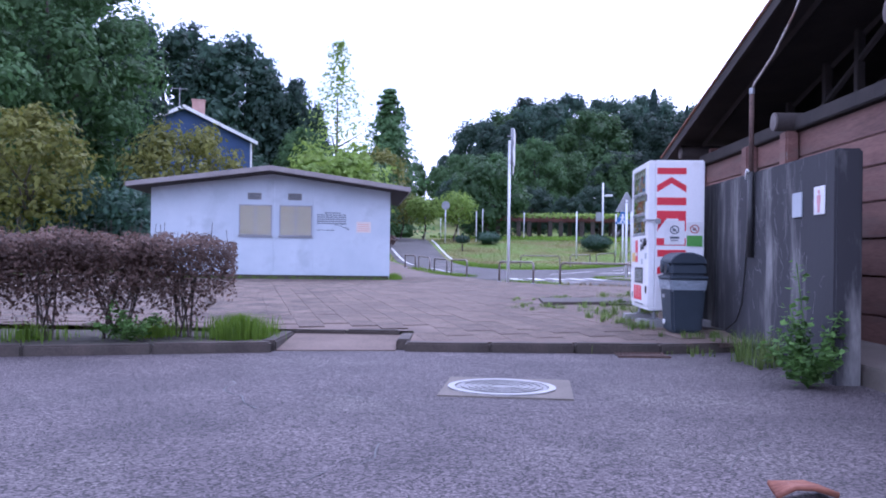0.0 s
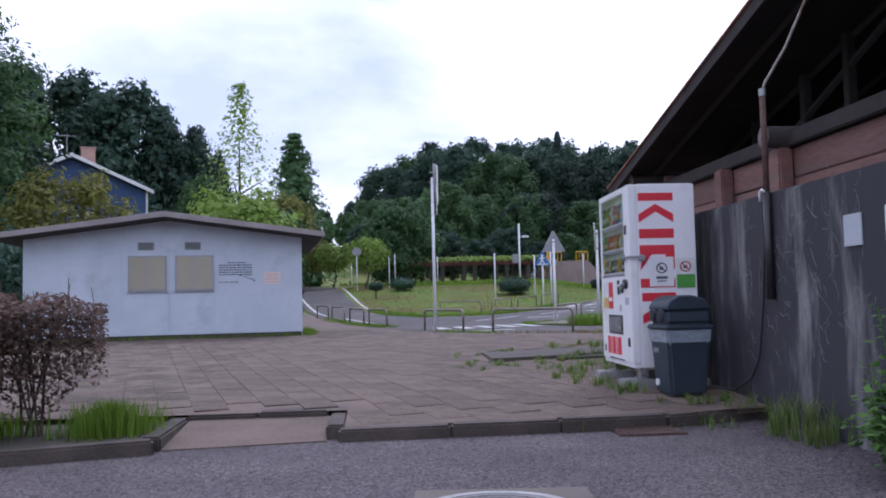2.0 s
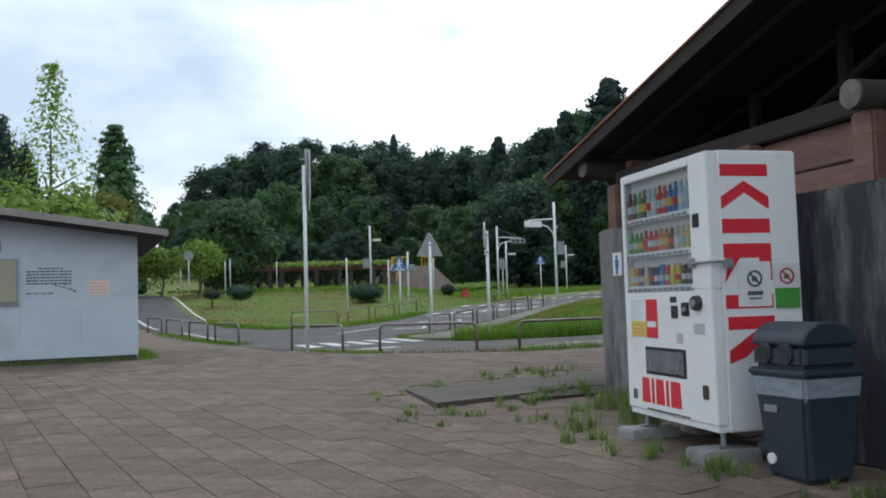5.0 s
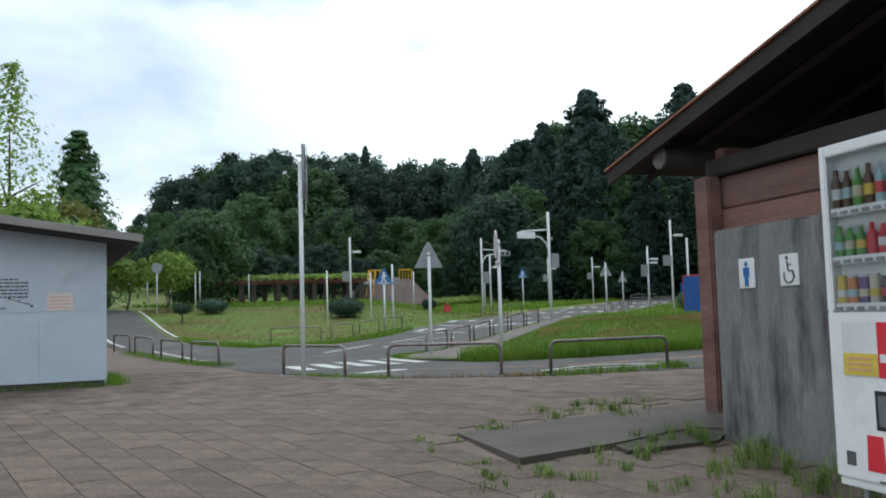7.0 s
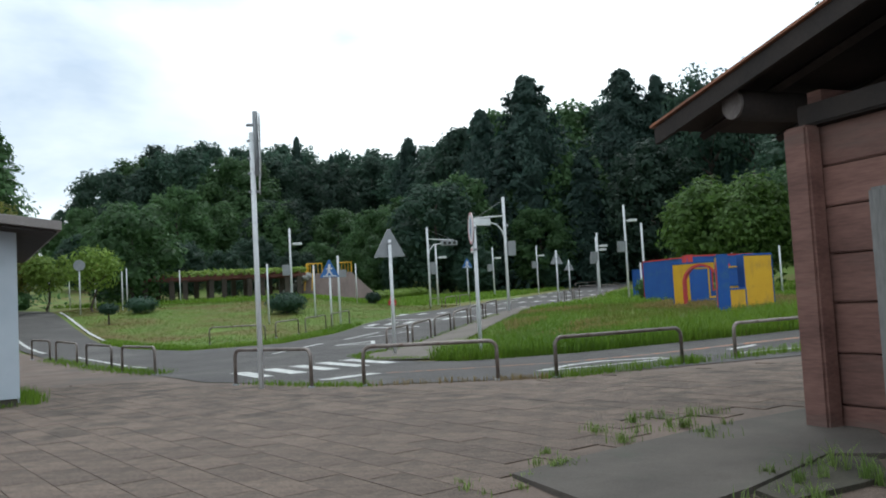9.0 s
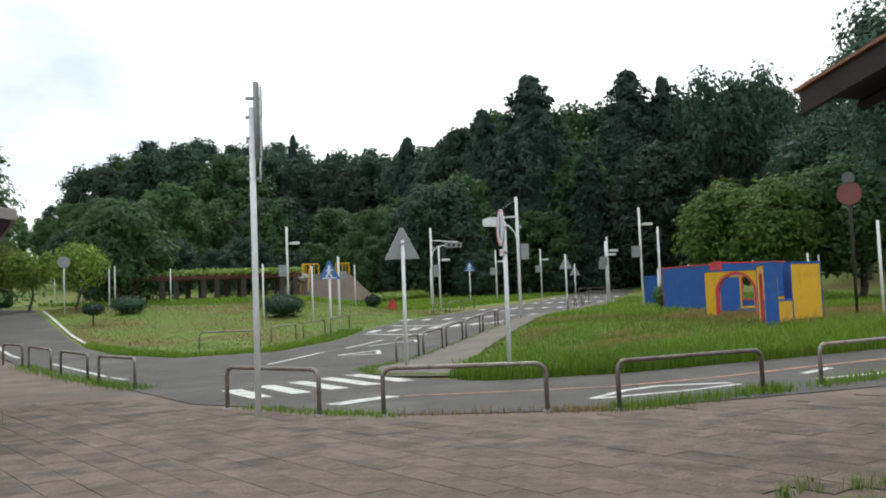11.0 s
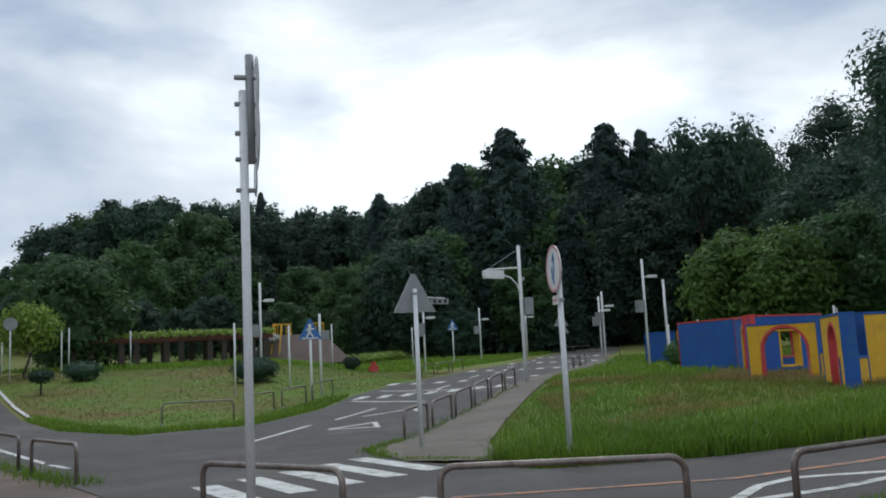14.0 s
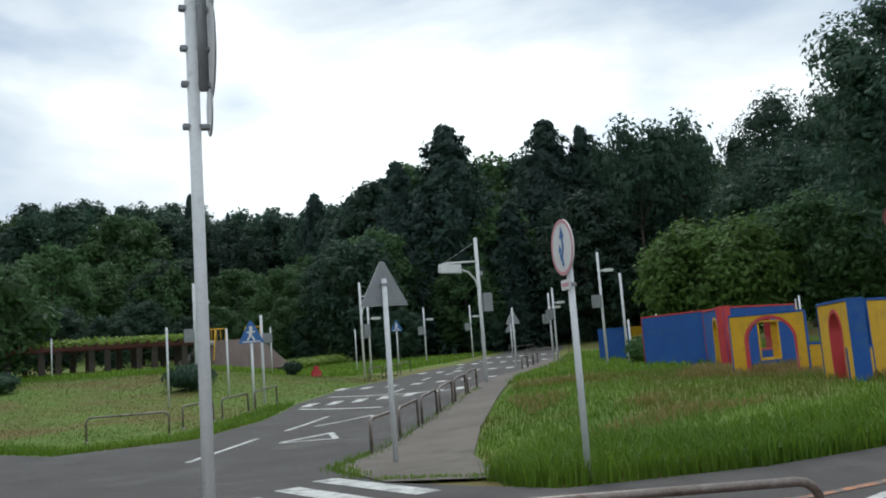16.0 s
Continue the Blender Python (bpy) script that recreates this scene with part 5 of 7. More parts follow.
# ---- the hedge ----
def shrub(seed):
    root = thing("hedge_shrub", pose(0, 0, 0), "clipped hedge shrub with russet leaves on top and bare stems below", "hedge", "hedge shrubs")
    rng = random.Random(seed)
    for k in range(9):
        a, b = rng.uniform(0, 6.28), rng.uniform(0.15, 0.5)
        p0 = Vector((rng.uniform(-0.14, 0.14), rng.uniform(-0.1, 0.1), -0.03))
        p2 = Vector((p0.x + math.cos(a) * b, p0.y + math.sin(a) * b * 0.7, rng.uniform(0.8, 1.05)))
        mid = p0.lerp(p2, 0.5) + Vector((rng.uniform(-0.05, 0.05), rng.uniform(-0.05, 0.05), 0.05))
        bm = tube([p0, mid, p2], rng.uniform(0.007, 0.013), 5)
        for j in range(4):
            f = rng.uniform(0.35, 0.95)
            q = p0.lerp(p2, f)
            tube([q, q + Vector((rng.uniform(-0.16, 0.16), rng.uniform(-0.16, 0.16), rng.uniform(0.1, 0.3)))], 0.004, 4, bm)
        part("stem", bm, "bark", root)
    for k in range(14):
        x, y = rng.uniform(-0.5, 0.5), rng.uniform(-0.38, 0.38)
        part("twig", tube([(x, y, 0.95), (x + rng.uniform(-0.05, 0.05), y, rng.uniform(1.15, 1.34))], 0.003, 4), "bark", root)
    r = np.random.default_rng(seed)
    n = 8500
    p = np.stack([r.uniform(-0.56, 0.56, n), r.uniform(-0.44, 0.44, n), 0.50 + 0.62 * r.uniform(0, 1, n) ** 0.6], 1)
    p[:, 2] += 0.05 * np.sin(p[:, 0] * 9) + 0.04 * np.sin(p[:, 1] * 11 + seed)
    keep = (np.abs(p[:, 1]) > 0.15) | (p[:, 2] > 0.7)
    p = p[keep]
    m = 1500
    low = np.stack([r.uniform(-0.5, 0.5, m), r.uniform(-0.36, 0.36, m), 0.12 + 0.5 * r.uniform(0, 1, m) ** 0.7], 1)
    p = np.concatenate([p, low[np.hypot(low[:, 0], low[:, 1]) < 0.16 + 0.55 * low[:, 2]]])
    v, f = leaves(p, np.array([0.0, 0.0, 0.6]) + (p - np.array([0, 0, 0.7])), 0.020, r, 0.6)
    from_arrays("foliage", [tuple(x) for x in v], f, "hedge_leaf", root)
    return root


first = [shrub(3), shrub(5)]
spots = [(-5.05 - 0.62 * i, -1.05 - 0.24 * i) for i in range(9)]
for i, (u, v) in enumerate(spots):
    m = at_plaza(u, v, -0.17, 12 + 180 * (i % 2))
    if i < 2:
        first[i].matrix_basis = m @ Matrix.Diagonal((1, 1, 0.9, 1))
    else:
        s = copy_thing(first[i % 2], m)
        s.scale = (1, 1, 0.87 + 0.03 * (i % 3))


# ---- weeds and grass ----
def blades(name, spots, tall, wide, mat, label, seed, group="", kind="stuff", lean=0.5):
    """Bent grass blades at the given spots (x, y, z)."""
    r = np.random.default_rng(seed)
    n = len(spots)
    base = np.array(spots, float)
    a = r.uniform(0, 2 * np.pi, n)
    d = np.stack([np.cos(a), np.sin(a), np.zeros(n)], 1)
    s = np.stack([-np.sin(a), np.cos(a), np.zeros(n)], 1) * wide * r.uniform(0.7, 1.3, (n, 1))
    h = tall * r.uniform(0.45, 1.25, (n, 1))
    up = np.array([[0, 0, 1.0]])
    k = lean * r.uniform(0.2, 1.0, (n, 1))
    m1 = base + up * h * 0.55 + d * h * 0.18 * k
    tip = base + up * h * (1 - 0.25 * k) + d * h * 0.7 * k
    v = np.stack([base - s, base + s, m1 + s * 0.8, m1 - s * 0.8, tip], 1).reshape(-1, 3)
    f = []
    for i in range(n):
        o = 5 * i
        f += [(o, o + 1, o + 2, o + 3), (o + 3, o + 2, o + 4)]
    ob = from_arrays(name, [tuple(x) for x in v], f, mat)
    return tagged(ob, label, "grass", group, kind)


def clump(x, y, z, r, n, rng):
    out = []
    for _ in range(n):
        a, d = rng.uniform(0, 6.28), abs(rng.gauss(0, 0.5 * r))
        out.append((x + math.cos(a) * d, y + math.sin(a) * d, z))
    return out


rng = random.Random(17)


def local(u, v):
    p = at_plaza(u, v) @ Vector((0, 0, 0))
    return p.x, p.y


for u, v, r, n, tall, lab in ((-4.42, -1.08, 0.36, 2200, 0.24, "bright green grass tuft at the hedge's end"), (-5.3, -1.1, 0.4, 400, 0.2, "green grass under the hedge"), (-6.4, -1.6, 0.5, 350, 0.18, "green grass under the hedge"), (-7.6, -2.1, 0.5, 350, 0.2, "green grass under the hedge")):
    x, y = local(u, v)
    blades("grass_tuft", clump(x, y, -0.18, r, n, rng), tall, 0.004, "grass", lab, n, "grass tufts")
for u, v, r, n, tall in ((-0.12, 0.15, 0.16, 110, 0.12), (0.02, -0.16, 0.14, 90, 0.13), (0.25, -0.62, 0.18, 80, 0.09), (0.55, -0.65, 0.16, 80, 0.10), (-0.22, 0.75, 0.22, 130, 0.12), (-0.35, 1.25, 0.25, 140, 0.11), (-0.15, 1.7, 0.25, 150, 0.16), (0.35, 1.75, 0.25, 150, 0.2), (0.6, 2.3, 0.22, 160, 0.24), (0.75, 2.9, 0.2, 140, 0.22),
                         (0.25, 2.5, 0.2, 90, 0.12), (-0.35, 2.2, 0.25, 110, 0.1), (-0.9, 2.75, 0.3, 170, 0.07), (-1.15, 3.15, 0.22, 150, 0.07), (-0.45, 3.0, 0.3, 140, 0.09), (0.0, 3.35, 0.28, 140, 0.12), (0.45, 3.75, 0.25, 140, 0.12), (0.75, 3.65, 0.2, 120, 0.2), (-0.95, 4.5, 0.3, 130, 0.06), (-0.3, 5.0, 0.35, 160, 0.07), (0.7, 5.5, 0.4, 220, 0.1), (1.4, 5.7, 0.35, 200, 0.1), (1.1, 5.9, 0.3, 160, 0.12), (-1.9, -1.12, 0.2, 70, 0.12), (-2.35, -1.1, 0.12, 40, 0.1),
                         (-0.75, -1.15, 0.25, 90, 0.12), (0.2, -1.22, 0.16, 60, 0.12), (0.72, -1.45, 0.14, 60, 0.3), (0.66, -1.85, 0.2, 130, 0.36), (0.62, -2.2, 0.16, 70, 0.24), (0.66, -0.9, 0.15, 60, 0.14)):
    x, y = local(u, v)
    z = -0.262 if v < -1.05 else land(x, y) - 0.005
    tuft = []
    for _ in range(6):
        tuft += clump(x + rng.gauss(0, r * 0.7), y + rng.gauss(0, r * 0.7), z, r * rng.uniform(0.15, 0.5), int(n * rng.uniform(0.05, 0.3)), rng)
    blades("weed_tuft", tuft, tall * 0.95, 0.0035, "weed_blade", "yellow-green weed tuft growing from the paving joints", int(n + 100 * abs(u)), "weed tufts", lean=1.25)


def leafy_weed(m, tall, n, seed, label):
    w = thing("leafy_weed", m, label, "weed", "leafy weeds")
    r = np.random.default_rng(seed)
    q = random.Random(seed)
    P = []
    for k in range(10):
        a, b = q.uniform(0, 6.28), q.uniform(0.1, 0.34)
        top = Vector((math.cos(a) * b, math.sin(a) * b, tall * q.uniform(0.35, 0.62) if k else tall))
        part("stem", tube([(0, 0, 0), top * 0.5 + Vector((0, 0, 0.05)), top], 0.005, 5), "weed_leaf", w)
        for j in range(n // 10):
            f = q.uniform(0.25, 1.0)
            P.append([top.x * f + q.uniform(-0.07, 0.07), top.y * f + q.uniform(-0.07, 0.07), top.z * f + q.uniform(-0.04, 0.05)])
    P = np.array(P)
    v, f = leaves(P, np.array([0, 0, 1.0]) + 0.5 * P, 0.032, r, 0.65)
    from_arrays("foliage", [tuple(x) for x in v], f, "weed_leaf", w)


leafy_weed(at_plaza(0.62, -3.22, -0.262), 0.95, 520, 7, "tall leafy green weed against the screen wall")
leafy_weed(at_plaza(0.54, -3.40, -0.262), 0.5, 560, 8, "bushy green weed at the foot of the screen wall")
leafy_weed(at_plaza(-5.35, -1.62, -0.17), 0.4, 420, 9, "dark leafy weed growing over the kerb by the hedge")

# asphalt slab in front of the entrance, and a flat dark patch painting the shaded hollow beside it
def slab(points, z0, z1, name, mat, label):
    bm = bmesh.new()
    f = bm.faces.new([bm.verts.new((x, y, z1)) for x, y in points])
    got = bmesh.ops.extrude_face_region(bm, geom=[f])
    bmesh.ops.translate(bm, vec=(0, 0, z0 - z1), verts=[v for v in got["geom"] if isinstance(v, bmesh.types.BMVert)])
    bmesh.ops.recalc_face_normals(bm, faces=bm.faces)
    return tagged(finish(bm, name, mat), label, "slab", kind="structure")


slab([(1.24, 14.97), (1.76, 15.26), (3.23, 16.03), (4.44, 16.44), (4.71, 16.150000000000002), (3.56, 14.39), (3.21, 14.59), (2.28, 13.98), (1.43, 13.54)], -0.2, 0.014, "entrance_slab", "slab", "cracked asphalt slab leading to the toilet entrance")
slab([(3.21, 14.59), (3.41, 14.39), (3.11, 13.92), (2.27, 13.67), (2.28, 13.95)], -0.2, 0.002, "drain_pit", "bed_soil", "flat dark soil patch beside the slab, drawn for the shade of a hollow")

# ---- rails ----
def hoop(a, b, tall=0.52, group="hoop rails round the plaza", label="low worn bronze-coloured hoop rail", r=0.027):
    """A bent tube rail from a to b on two base plates."""
    a, b = Vector(a), Vector(b)
    d = b - a
    L = d.length
    t = thing("hoop_rail", pose(a.x, a.y, 0, 0, 0, math.degrees(math.atan2(d.y, d.x))), label, "rail", group)
    za, zb = land(*a), land(*b)
    c = 0.11

    def ht(x):
        return za + (zb - za) * x / L + tall
    pts = [(0, 0, za - 0.03), (0, 0, ht(0) - c)] + [(c - c * math.cos(k), 0, ht(0) - c + c * math.sin(k)) for k in (0.4, 0.8, 1.2)] + [(c, 0, ht(c))]
    pts += [(L - c, 0, ht(L - c))] + [(L - c + c * math.sin(k), 0, ht(L) - c + c * math.cos(k)) for k in (0.4, 0.8, 1.2)] + [(L, 0, ht(L) - c), (L, 0, zb - 0.03)]
    part("tube", tube(pts, r, 10), "rail", t, smooth=True)
    for x, z in ((0, za), (L, zb)):
        part("base_plate", rod((x, 0, z - 0.02), (x, 0, z + 0.012), r * 2.1, r * 1.8, 12), "steel", t)
    return t


for a, b in (((-0.42, 23.4), (0.60, 22.0)), ((1.28, 21.63), (3.0, 21.02)), ((3.72, 20.72), (5.85, 21.25)), ((6.9, 21.56), (8.9, 22.25)), ((9.9, 22.5), (11.8, 22.7)),
             ((-5.8, 35.6), (-5.17, 34.67)), ((-4.91, 34.09), (-4.16, 32.57)), ((-3.82, 31.78), (-3.04, 30.02)), ((-2.7, 29.01), (-1.91, 27.3))):
    hoop(a, b)
for k in range(6):
    f, g = 0.171 * k, 0.171 * k + 0.138
    hoop((3.12 + 5.5 * f, 30.5 + 8.9 * f), (3.12 + 5.5 * g, 30.5 + 8.9 * g), 0.52, "hoop rails beside the footpath")
for a, b in (((-1.17, 37.5), (0.5, 37.35)), ((0.89, 38.9), (1.72, 40.2)), ((2.0, 40.75), (2.85, 42.1)), ((3.1, 42.5), (3.95, 43.9)), ((14.7, 49.3), (15.5, 50.5)), ((15.8, 51.0), (16.6, 52.2)), ((16.9, 52.7), (17.7, 53.9)), ((8.6, 50.2), (9.5, 51.5)), ((9.8, 52.0), (10.7, 53.3)), ((11.0, 53.8), (11.9, 55.1)), ((21, 62), (24, 62.5)), ((26, 75), (29, 77))):
    hoop(a, b, 0.5, "hoop rails on the lawns", "low dark hoop rail at the lawn's edge", 0.024)


# ---- posts and signs ----
def post(x, y, top, r=0.036, name="sign_post", label="white painted steel post on the lawn", category="post", group=""):
    z = land(x, y)
    t = thing(name, pose(x, y, z - 0.05), label, category, group)
    part("pole", rod((0, 0, 0), (0, 0, top - z + 0.05), r, r, 12), "pole", t, smooth=True)
    part("cap", rod((0, 0, top - z + 0.05), (0, 0, top - z + 0.065), r * 1.05, r * 0.5, 12), "steel", t)
    return t, z - 0.05


def plate(parent, outline, z, facing, mat, label, thick=0.012, off=0.05, rim=None):
    """A sign plate whose face looks along the compass angle facing."""
    holder = new("sign_plate")
    holder.parent = parent
    holder.matrix_basis = pose(0, 0, z, 0, 0, 180 - facing)
    tagged(holder, label)
    face = part("face", prism(outline, -thick, None, pose(0, -off, 0), 0.002), mat, holder)
    back = part("back", prism([(x * 0.985, zz * 0.985) for x, zz in outline], 0.004, None, pose(0, -off + 0.001, 0)), "sign_back", holder)
    part("clamp", box(-0.05, -off + 0.004, -0.02, 0.05, 0.045, 0.02, 0.004), "steel", holder)
    return holder


TRI = [(-0.36, -0.30), (0.36, -0.30), (0.035, 0.33), (-0.035, 0.33)]
TRI_B = [(-0.33, -0.30), (0.33, -0.30), (0.03, 0.32), (-0.03, 0.32)]

p, z = post(-0.07, 22.33, 3.66, 0.036, "sign_post", "tall white post with two round signs seen edge-on beside the rail", "sign")
part("upper_tube", rod((0.058, 0.0, 3.05 - z), (0.058, 0.0, 3.98 - z), 0.036, 0.036, 16), "sign_back", p, "thick grey tube clamped to the top", True)
for zz in (2.82, 3.08, 3.30, 3.55, 3.78):
    part("clamp", box(-0.07, -0.025, zz - z - 0.014, 0.10, 0.025, zz - z + 0.018, 0.005), "sign_back", p)
for zz, rr, off in ((3.30, 0.29, 0.102), (3.70, 0.26, 0.106), (2.92, 0.14, 0.085)):
    s = new("round_sign")
    s.parent = p
    part("disc", rod((off, 0.02, zz - z), (off + 0.012, 0.02, zz - z), rr, rr, 36), "sign_white", s)
    part("rim", rod((off + 0.003, 0.02, zz - z), (off + 0.009, 0.02, zz - z), rr * 1.03, rr * 1.03, 36), "sign_back", s)

p, z = post(3.04, 29.0, 2.58, 0.038, "warning_sign", "white post with a grey triangular sign seen from behind", "sign", "triangular signs")
plate(p, TRI, 2.5 - z, 0, "sign_white", "triangular sign, grey back towards the plaza")

p, z = post(3.99, 25.33, 2.55, 0.036, "direction_sign", "white post with a round blue-arrowed sign in tall grass", "sign")
hold = plate(p, disc(0, 0, 0.30, 36), 2.46 - z, 276, "sign_white", "faded round white sign with a blue arrow")
bm = bmesh.new()
for o in ring(0, 0, 0.262, 0.30, 0, 360, 36):
    prism(o, -0.003, bm, pose(0, -0.062, 0))
part("red_rim", bm, "pink", hold)
bm = bmesh.new()
for o in ([(-0.05, 0.10), (0.07, 0.10), (0.01, 0.22)], bar(0.01, 0.11, 0.03, 0.0, 0.04), bar(0.03, 0.0, -0.02, -0.12, 0.04), [(-0.10, -0.04), (-0.02, -0.04), (-0.06, 0.04)], bar(-0.06, -0.03, -0.04, -0.14, 0.03), bar(-0.02, -0.11, 0.01, -0.2, 0.04)):
    prism(o, -0.003, bm, pose(0, -0.063, 0))
part("arrows", bm, "sign_blue", hold)
sub = plate(p, rect(-0.12, -0.055, 0.12, 0.055), 2.06 - z, 276, "sign_white", "small white plate below")
part("text_line", flat_bm([rect(-0.09, -0.02, 0.09, 0.02)], -0.0625), "pink", sub)

for x, y, top, zc, k in ((3.23, 43.57, 2.45, 2.66, 1.05), (14.9, 66.4, 3.5, 3.7, 1.0)):
    p, z = post(x, y, top, 0.04, "crossing_sign", "white post with a blue triangular crossing sign on the lawn", "sign", "blue crossing signs")
    hold = plate(p, [(a * k, b * k) for a, b in TRI], zc - z, 192, "sign_blue", "blue triangular sign with white figures")
    bm = bmesh.new()
    for o in (disc(0.0, 0.13, 0.05, 12), bar(0, 0.09, -0.02, -0.10, 0.09), bar(-0.02, -0.08, -0.11, -0.23, 0.05), bar(0.0, -0.08, 0.10, -0.23, 0.05), bar(-0.12, 0.0, 0.12, 0.02, 0.04), bar(-0.25, -0.26, 0.25, -0.26, 0.035)):
        prism([(a * k, b * k) for a, b in o], -0.003, bm, pose(0, -0.063, 0))
    part("figure", bm, "sign_white", hold)

for x, y, top, f in ((16.0, 52.6, 3.55, 20), (21.6, 65.0, 3.6, 20)):
    p, z = post(x, y, top, 0.042, "warning_sign", "white post with a grey triangular sign seen from behind", "sign", "triangular signs")
    plate(p, TRI_B, top - 0.42 - z, f, "sign_white", "triangular sign, grey back towards the plaza")
p, z = post(3.65, 44.3, 3.2, 0.042, "utility_post", "grey post with a small box behind the crossing sign", "post")
part("box", box(0.02, -0.12, 2.35 - z, 0.30, 0.06, 2.65 - z, 0.01), "sign_back", p)


def gantry(x, y, top, arm_z, side, reach, board, label, arm_turn=15):
    p, z = post(x, y, top, 0.055, "signal_post", label, "traffic signal", "signal posts")
    g = new("arm")
    g.parent = p
    g.matrix_basis = pose(0, 0, 0, 0, 0, arm_turn)
    part("upper_arm", rod((0, 0, arm_z - z), (side * reach, 0, arm_z - 0.08 - z), 0.028), "pole", g, smooth=True)
    part("curved_brace", tube([(0, 0, arm_z - 0.95 - z), (side * 0.12, 0, arm_z - 0.55 - z), (side * 0.35, 0, arm_z - 0.32 - z), (side * reach * 0.55, 0, arm_z - 0.24 - z)], 0.026), "pole", g, smooth=True)
    part("stay_wire", rod((0, 0, top - 0.1 - z), (side * reach * 0.95, 0, arm_z - 0.05 - z), 0.006, None, 6), "steel", g)
    x0, x1 = side * reach * 0.5, side * reach * 1.12
    body = part("signal_board" if board else "signal_head", box(min(x0, x1), -0.06, arm_z - 0.36 - z, max(x0, x1), 0.06, arm_z - 0.10 - z, 0.02), "pole" if board else "steel", g, "white signal housing seen from behind" if board else "grey three-light signal")
    if not board:
        for k in range(3):
            cx = min(x0, x1) + abs(x1 - x0) * (0.2 + 0.3 * k)
            part("lens", rod((cx, -0.075, arm_z - 0.23 - z), (cx, -0.055, arm_z - 0.23 - z), 0.085, 0.085, 18), "black", body)
    part("control_box", box(0.06, -0.12, 2.75 - z, 0.36, 0.10, 3.30 - z, 0.015), "sign_back", p, "grey control box")
    part("lamp", box(0.05, -0.05, arm_z - 0.42 - z, 0.14, 0.05, arm_z - 0.30 - z, 0.01), "steel", p)
    return p


gantry(9.58, 41.0, 4.96, 4.26, -1, 1.25, True, "white signal post with an arm and a white signal housing")
gantry(9.67, 54.8, 5.16, 4.55, 1, 1.6, False, "white signal post with a three-light signal on an arm")
for x, y, top, b in ((17.5, 47.4, 5.25, 3.3), (17.95, 46.6, 4.3, 0), (2.25, 51.2, 5.0, 3.05), (10.6, 57, 4.4, 3.0), (17.2, 68, 4.8, 3.4), (21.5, 71, 5.0, 3.6), (19.6, 55.5, 4.6, 3.3), (20.4, 57.5, 4.5, 3.2)):
    p, z = post(x, y, top, 0.05, "utility_post", "tall white utility post with small grey boxes", "post", "utility posts")
    if b:
        part("box", box(-0.40, -0.10, b - 0.25 - z, -0.05, 0.10, b + 0.25 - z, 0.012), "sign_back", p)
        part("camera_arm", rod((0, 0, top - 0.75 - z), (0.45, -0.1, top - 0.72 - z), 0.025), "pole", p)
        part("lamp_head", box(0.15, -0.22, top - 0.80 - z, 0.55, -0.02, top - 0.68 - z, 0.02), "pole", p)
        if x < 5:
            part("box", box(-0.3, -0.14, 1.35 - z, 0.02, 0.10, 1.95 - z, 0.012), "sign_back", p)
p, z = post(15.25, 31.1, 4.2, 0.04, "no_entry_sign", "post with a faded red round sign, the tree's shade in their colours", "sign")
# pole and plates get darker materials that carry the tree's shade as colour
for piece in p.children:
    if piece.name.startswith("pole"):
        piece.data.materials[0] = M["dark_timber"]
plate(p, disc(0, 0, 0.30, 30), 3.72 - z, 222, "play_beam", "faded red round sign, darkened for shade")
plate(p, disc(0, 0, 0.16, 24), 4.12 - z, 222, "vent", "small round sign, darkened for shade")
for x, y, h in ((-10.1, 60.6, 2.3), (-9.8, 65, 2.1), (-7.6, 54.8, 2.6), (-7.8, 61, 2.5), (-5.9, 56.8, 2.0), (-6.5, 64.2, 2.2), (-3.6, 66, 2.0), (0.94, 45.5, 2.4), (2.95, 47.3, 2.2), (14.0, 28.7, 2.2), (19, 46, 1.8), (21.5, 45, 1.9), (24, 44, 2.0), (20.5, 40, 1.9), (23.5, 38, 2.1), (6.5, 60, 2.2), (11.5, 63, 2.2), (16.6, 44.2, 1.6)):
    p, z = post(x, y, land(x, y) + h, 0.034, "marker_post", "slim white marker post standing in the grass", "post", "marker posts")
    if x in (-10.1, -7.8, -7.6):
        plate(p, disc(0, 0, 0.27, 24), h - 0.2, 170, "sign_red" if x != -7.6 else "sign_back", "small faded round sign")
p, z = post(-12.2, 53, land(-12.2, 53) + 2.4, 0.036, "give_way_sign", "white post with a faded red-edged triangular sign", "sign")
plate(p, [(a, -b) for a, b in TRI_B], 2.2, 170, "pink", "faded downward triangle")
hyd = thing("red_marker", pose(8.1, 57.5, land(8.1, 57.5)), "small red marker block on the lawn", "marker")
part("base", box(-0.22, -0.15, -0.05, 0.22, 0.15, 0.30, 0.05), "play_red", hyd)
part("top", box(-0.12, -0.1, 0.30, 0.12, 0.1, 0.48, 0.04), "play_red", hyd)

# ---- road markings ----
def mark(points, width, mat="road_paint", label="worn white road marking", name="road_marking"):
    w, e = [], []
    for i, q in enumerate(points):
        q = Vector(q)
        d = (Vector(points[min(i + 1, len(points) - 1)]) - Vector(points[max(i - 1, 0)])).normalized()
        n = Vector((-d.y, d.x)) * width / 2
        w.append(q + n)
        e.append(q - n)
    return strip(name, mat, w, e, 0.006, label, "road marking", 2, 5)


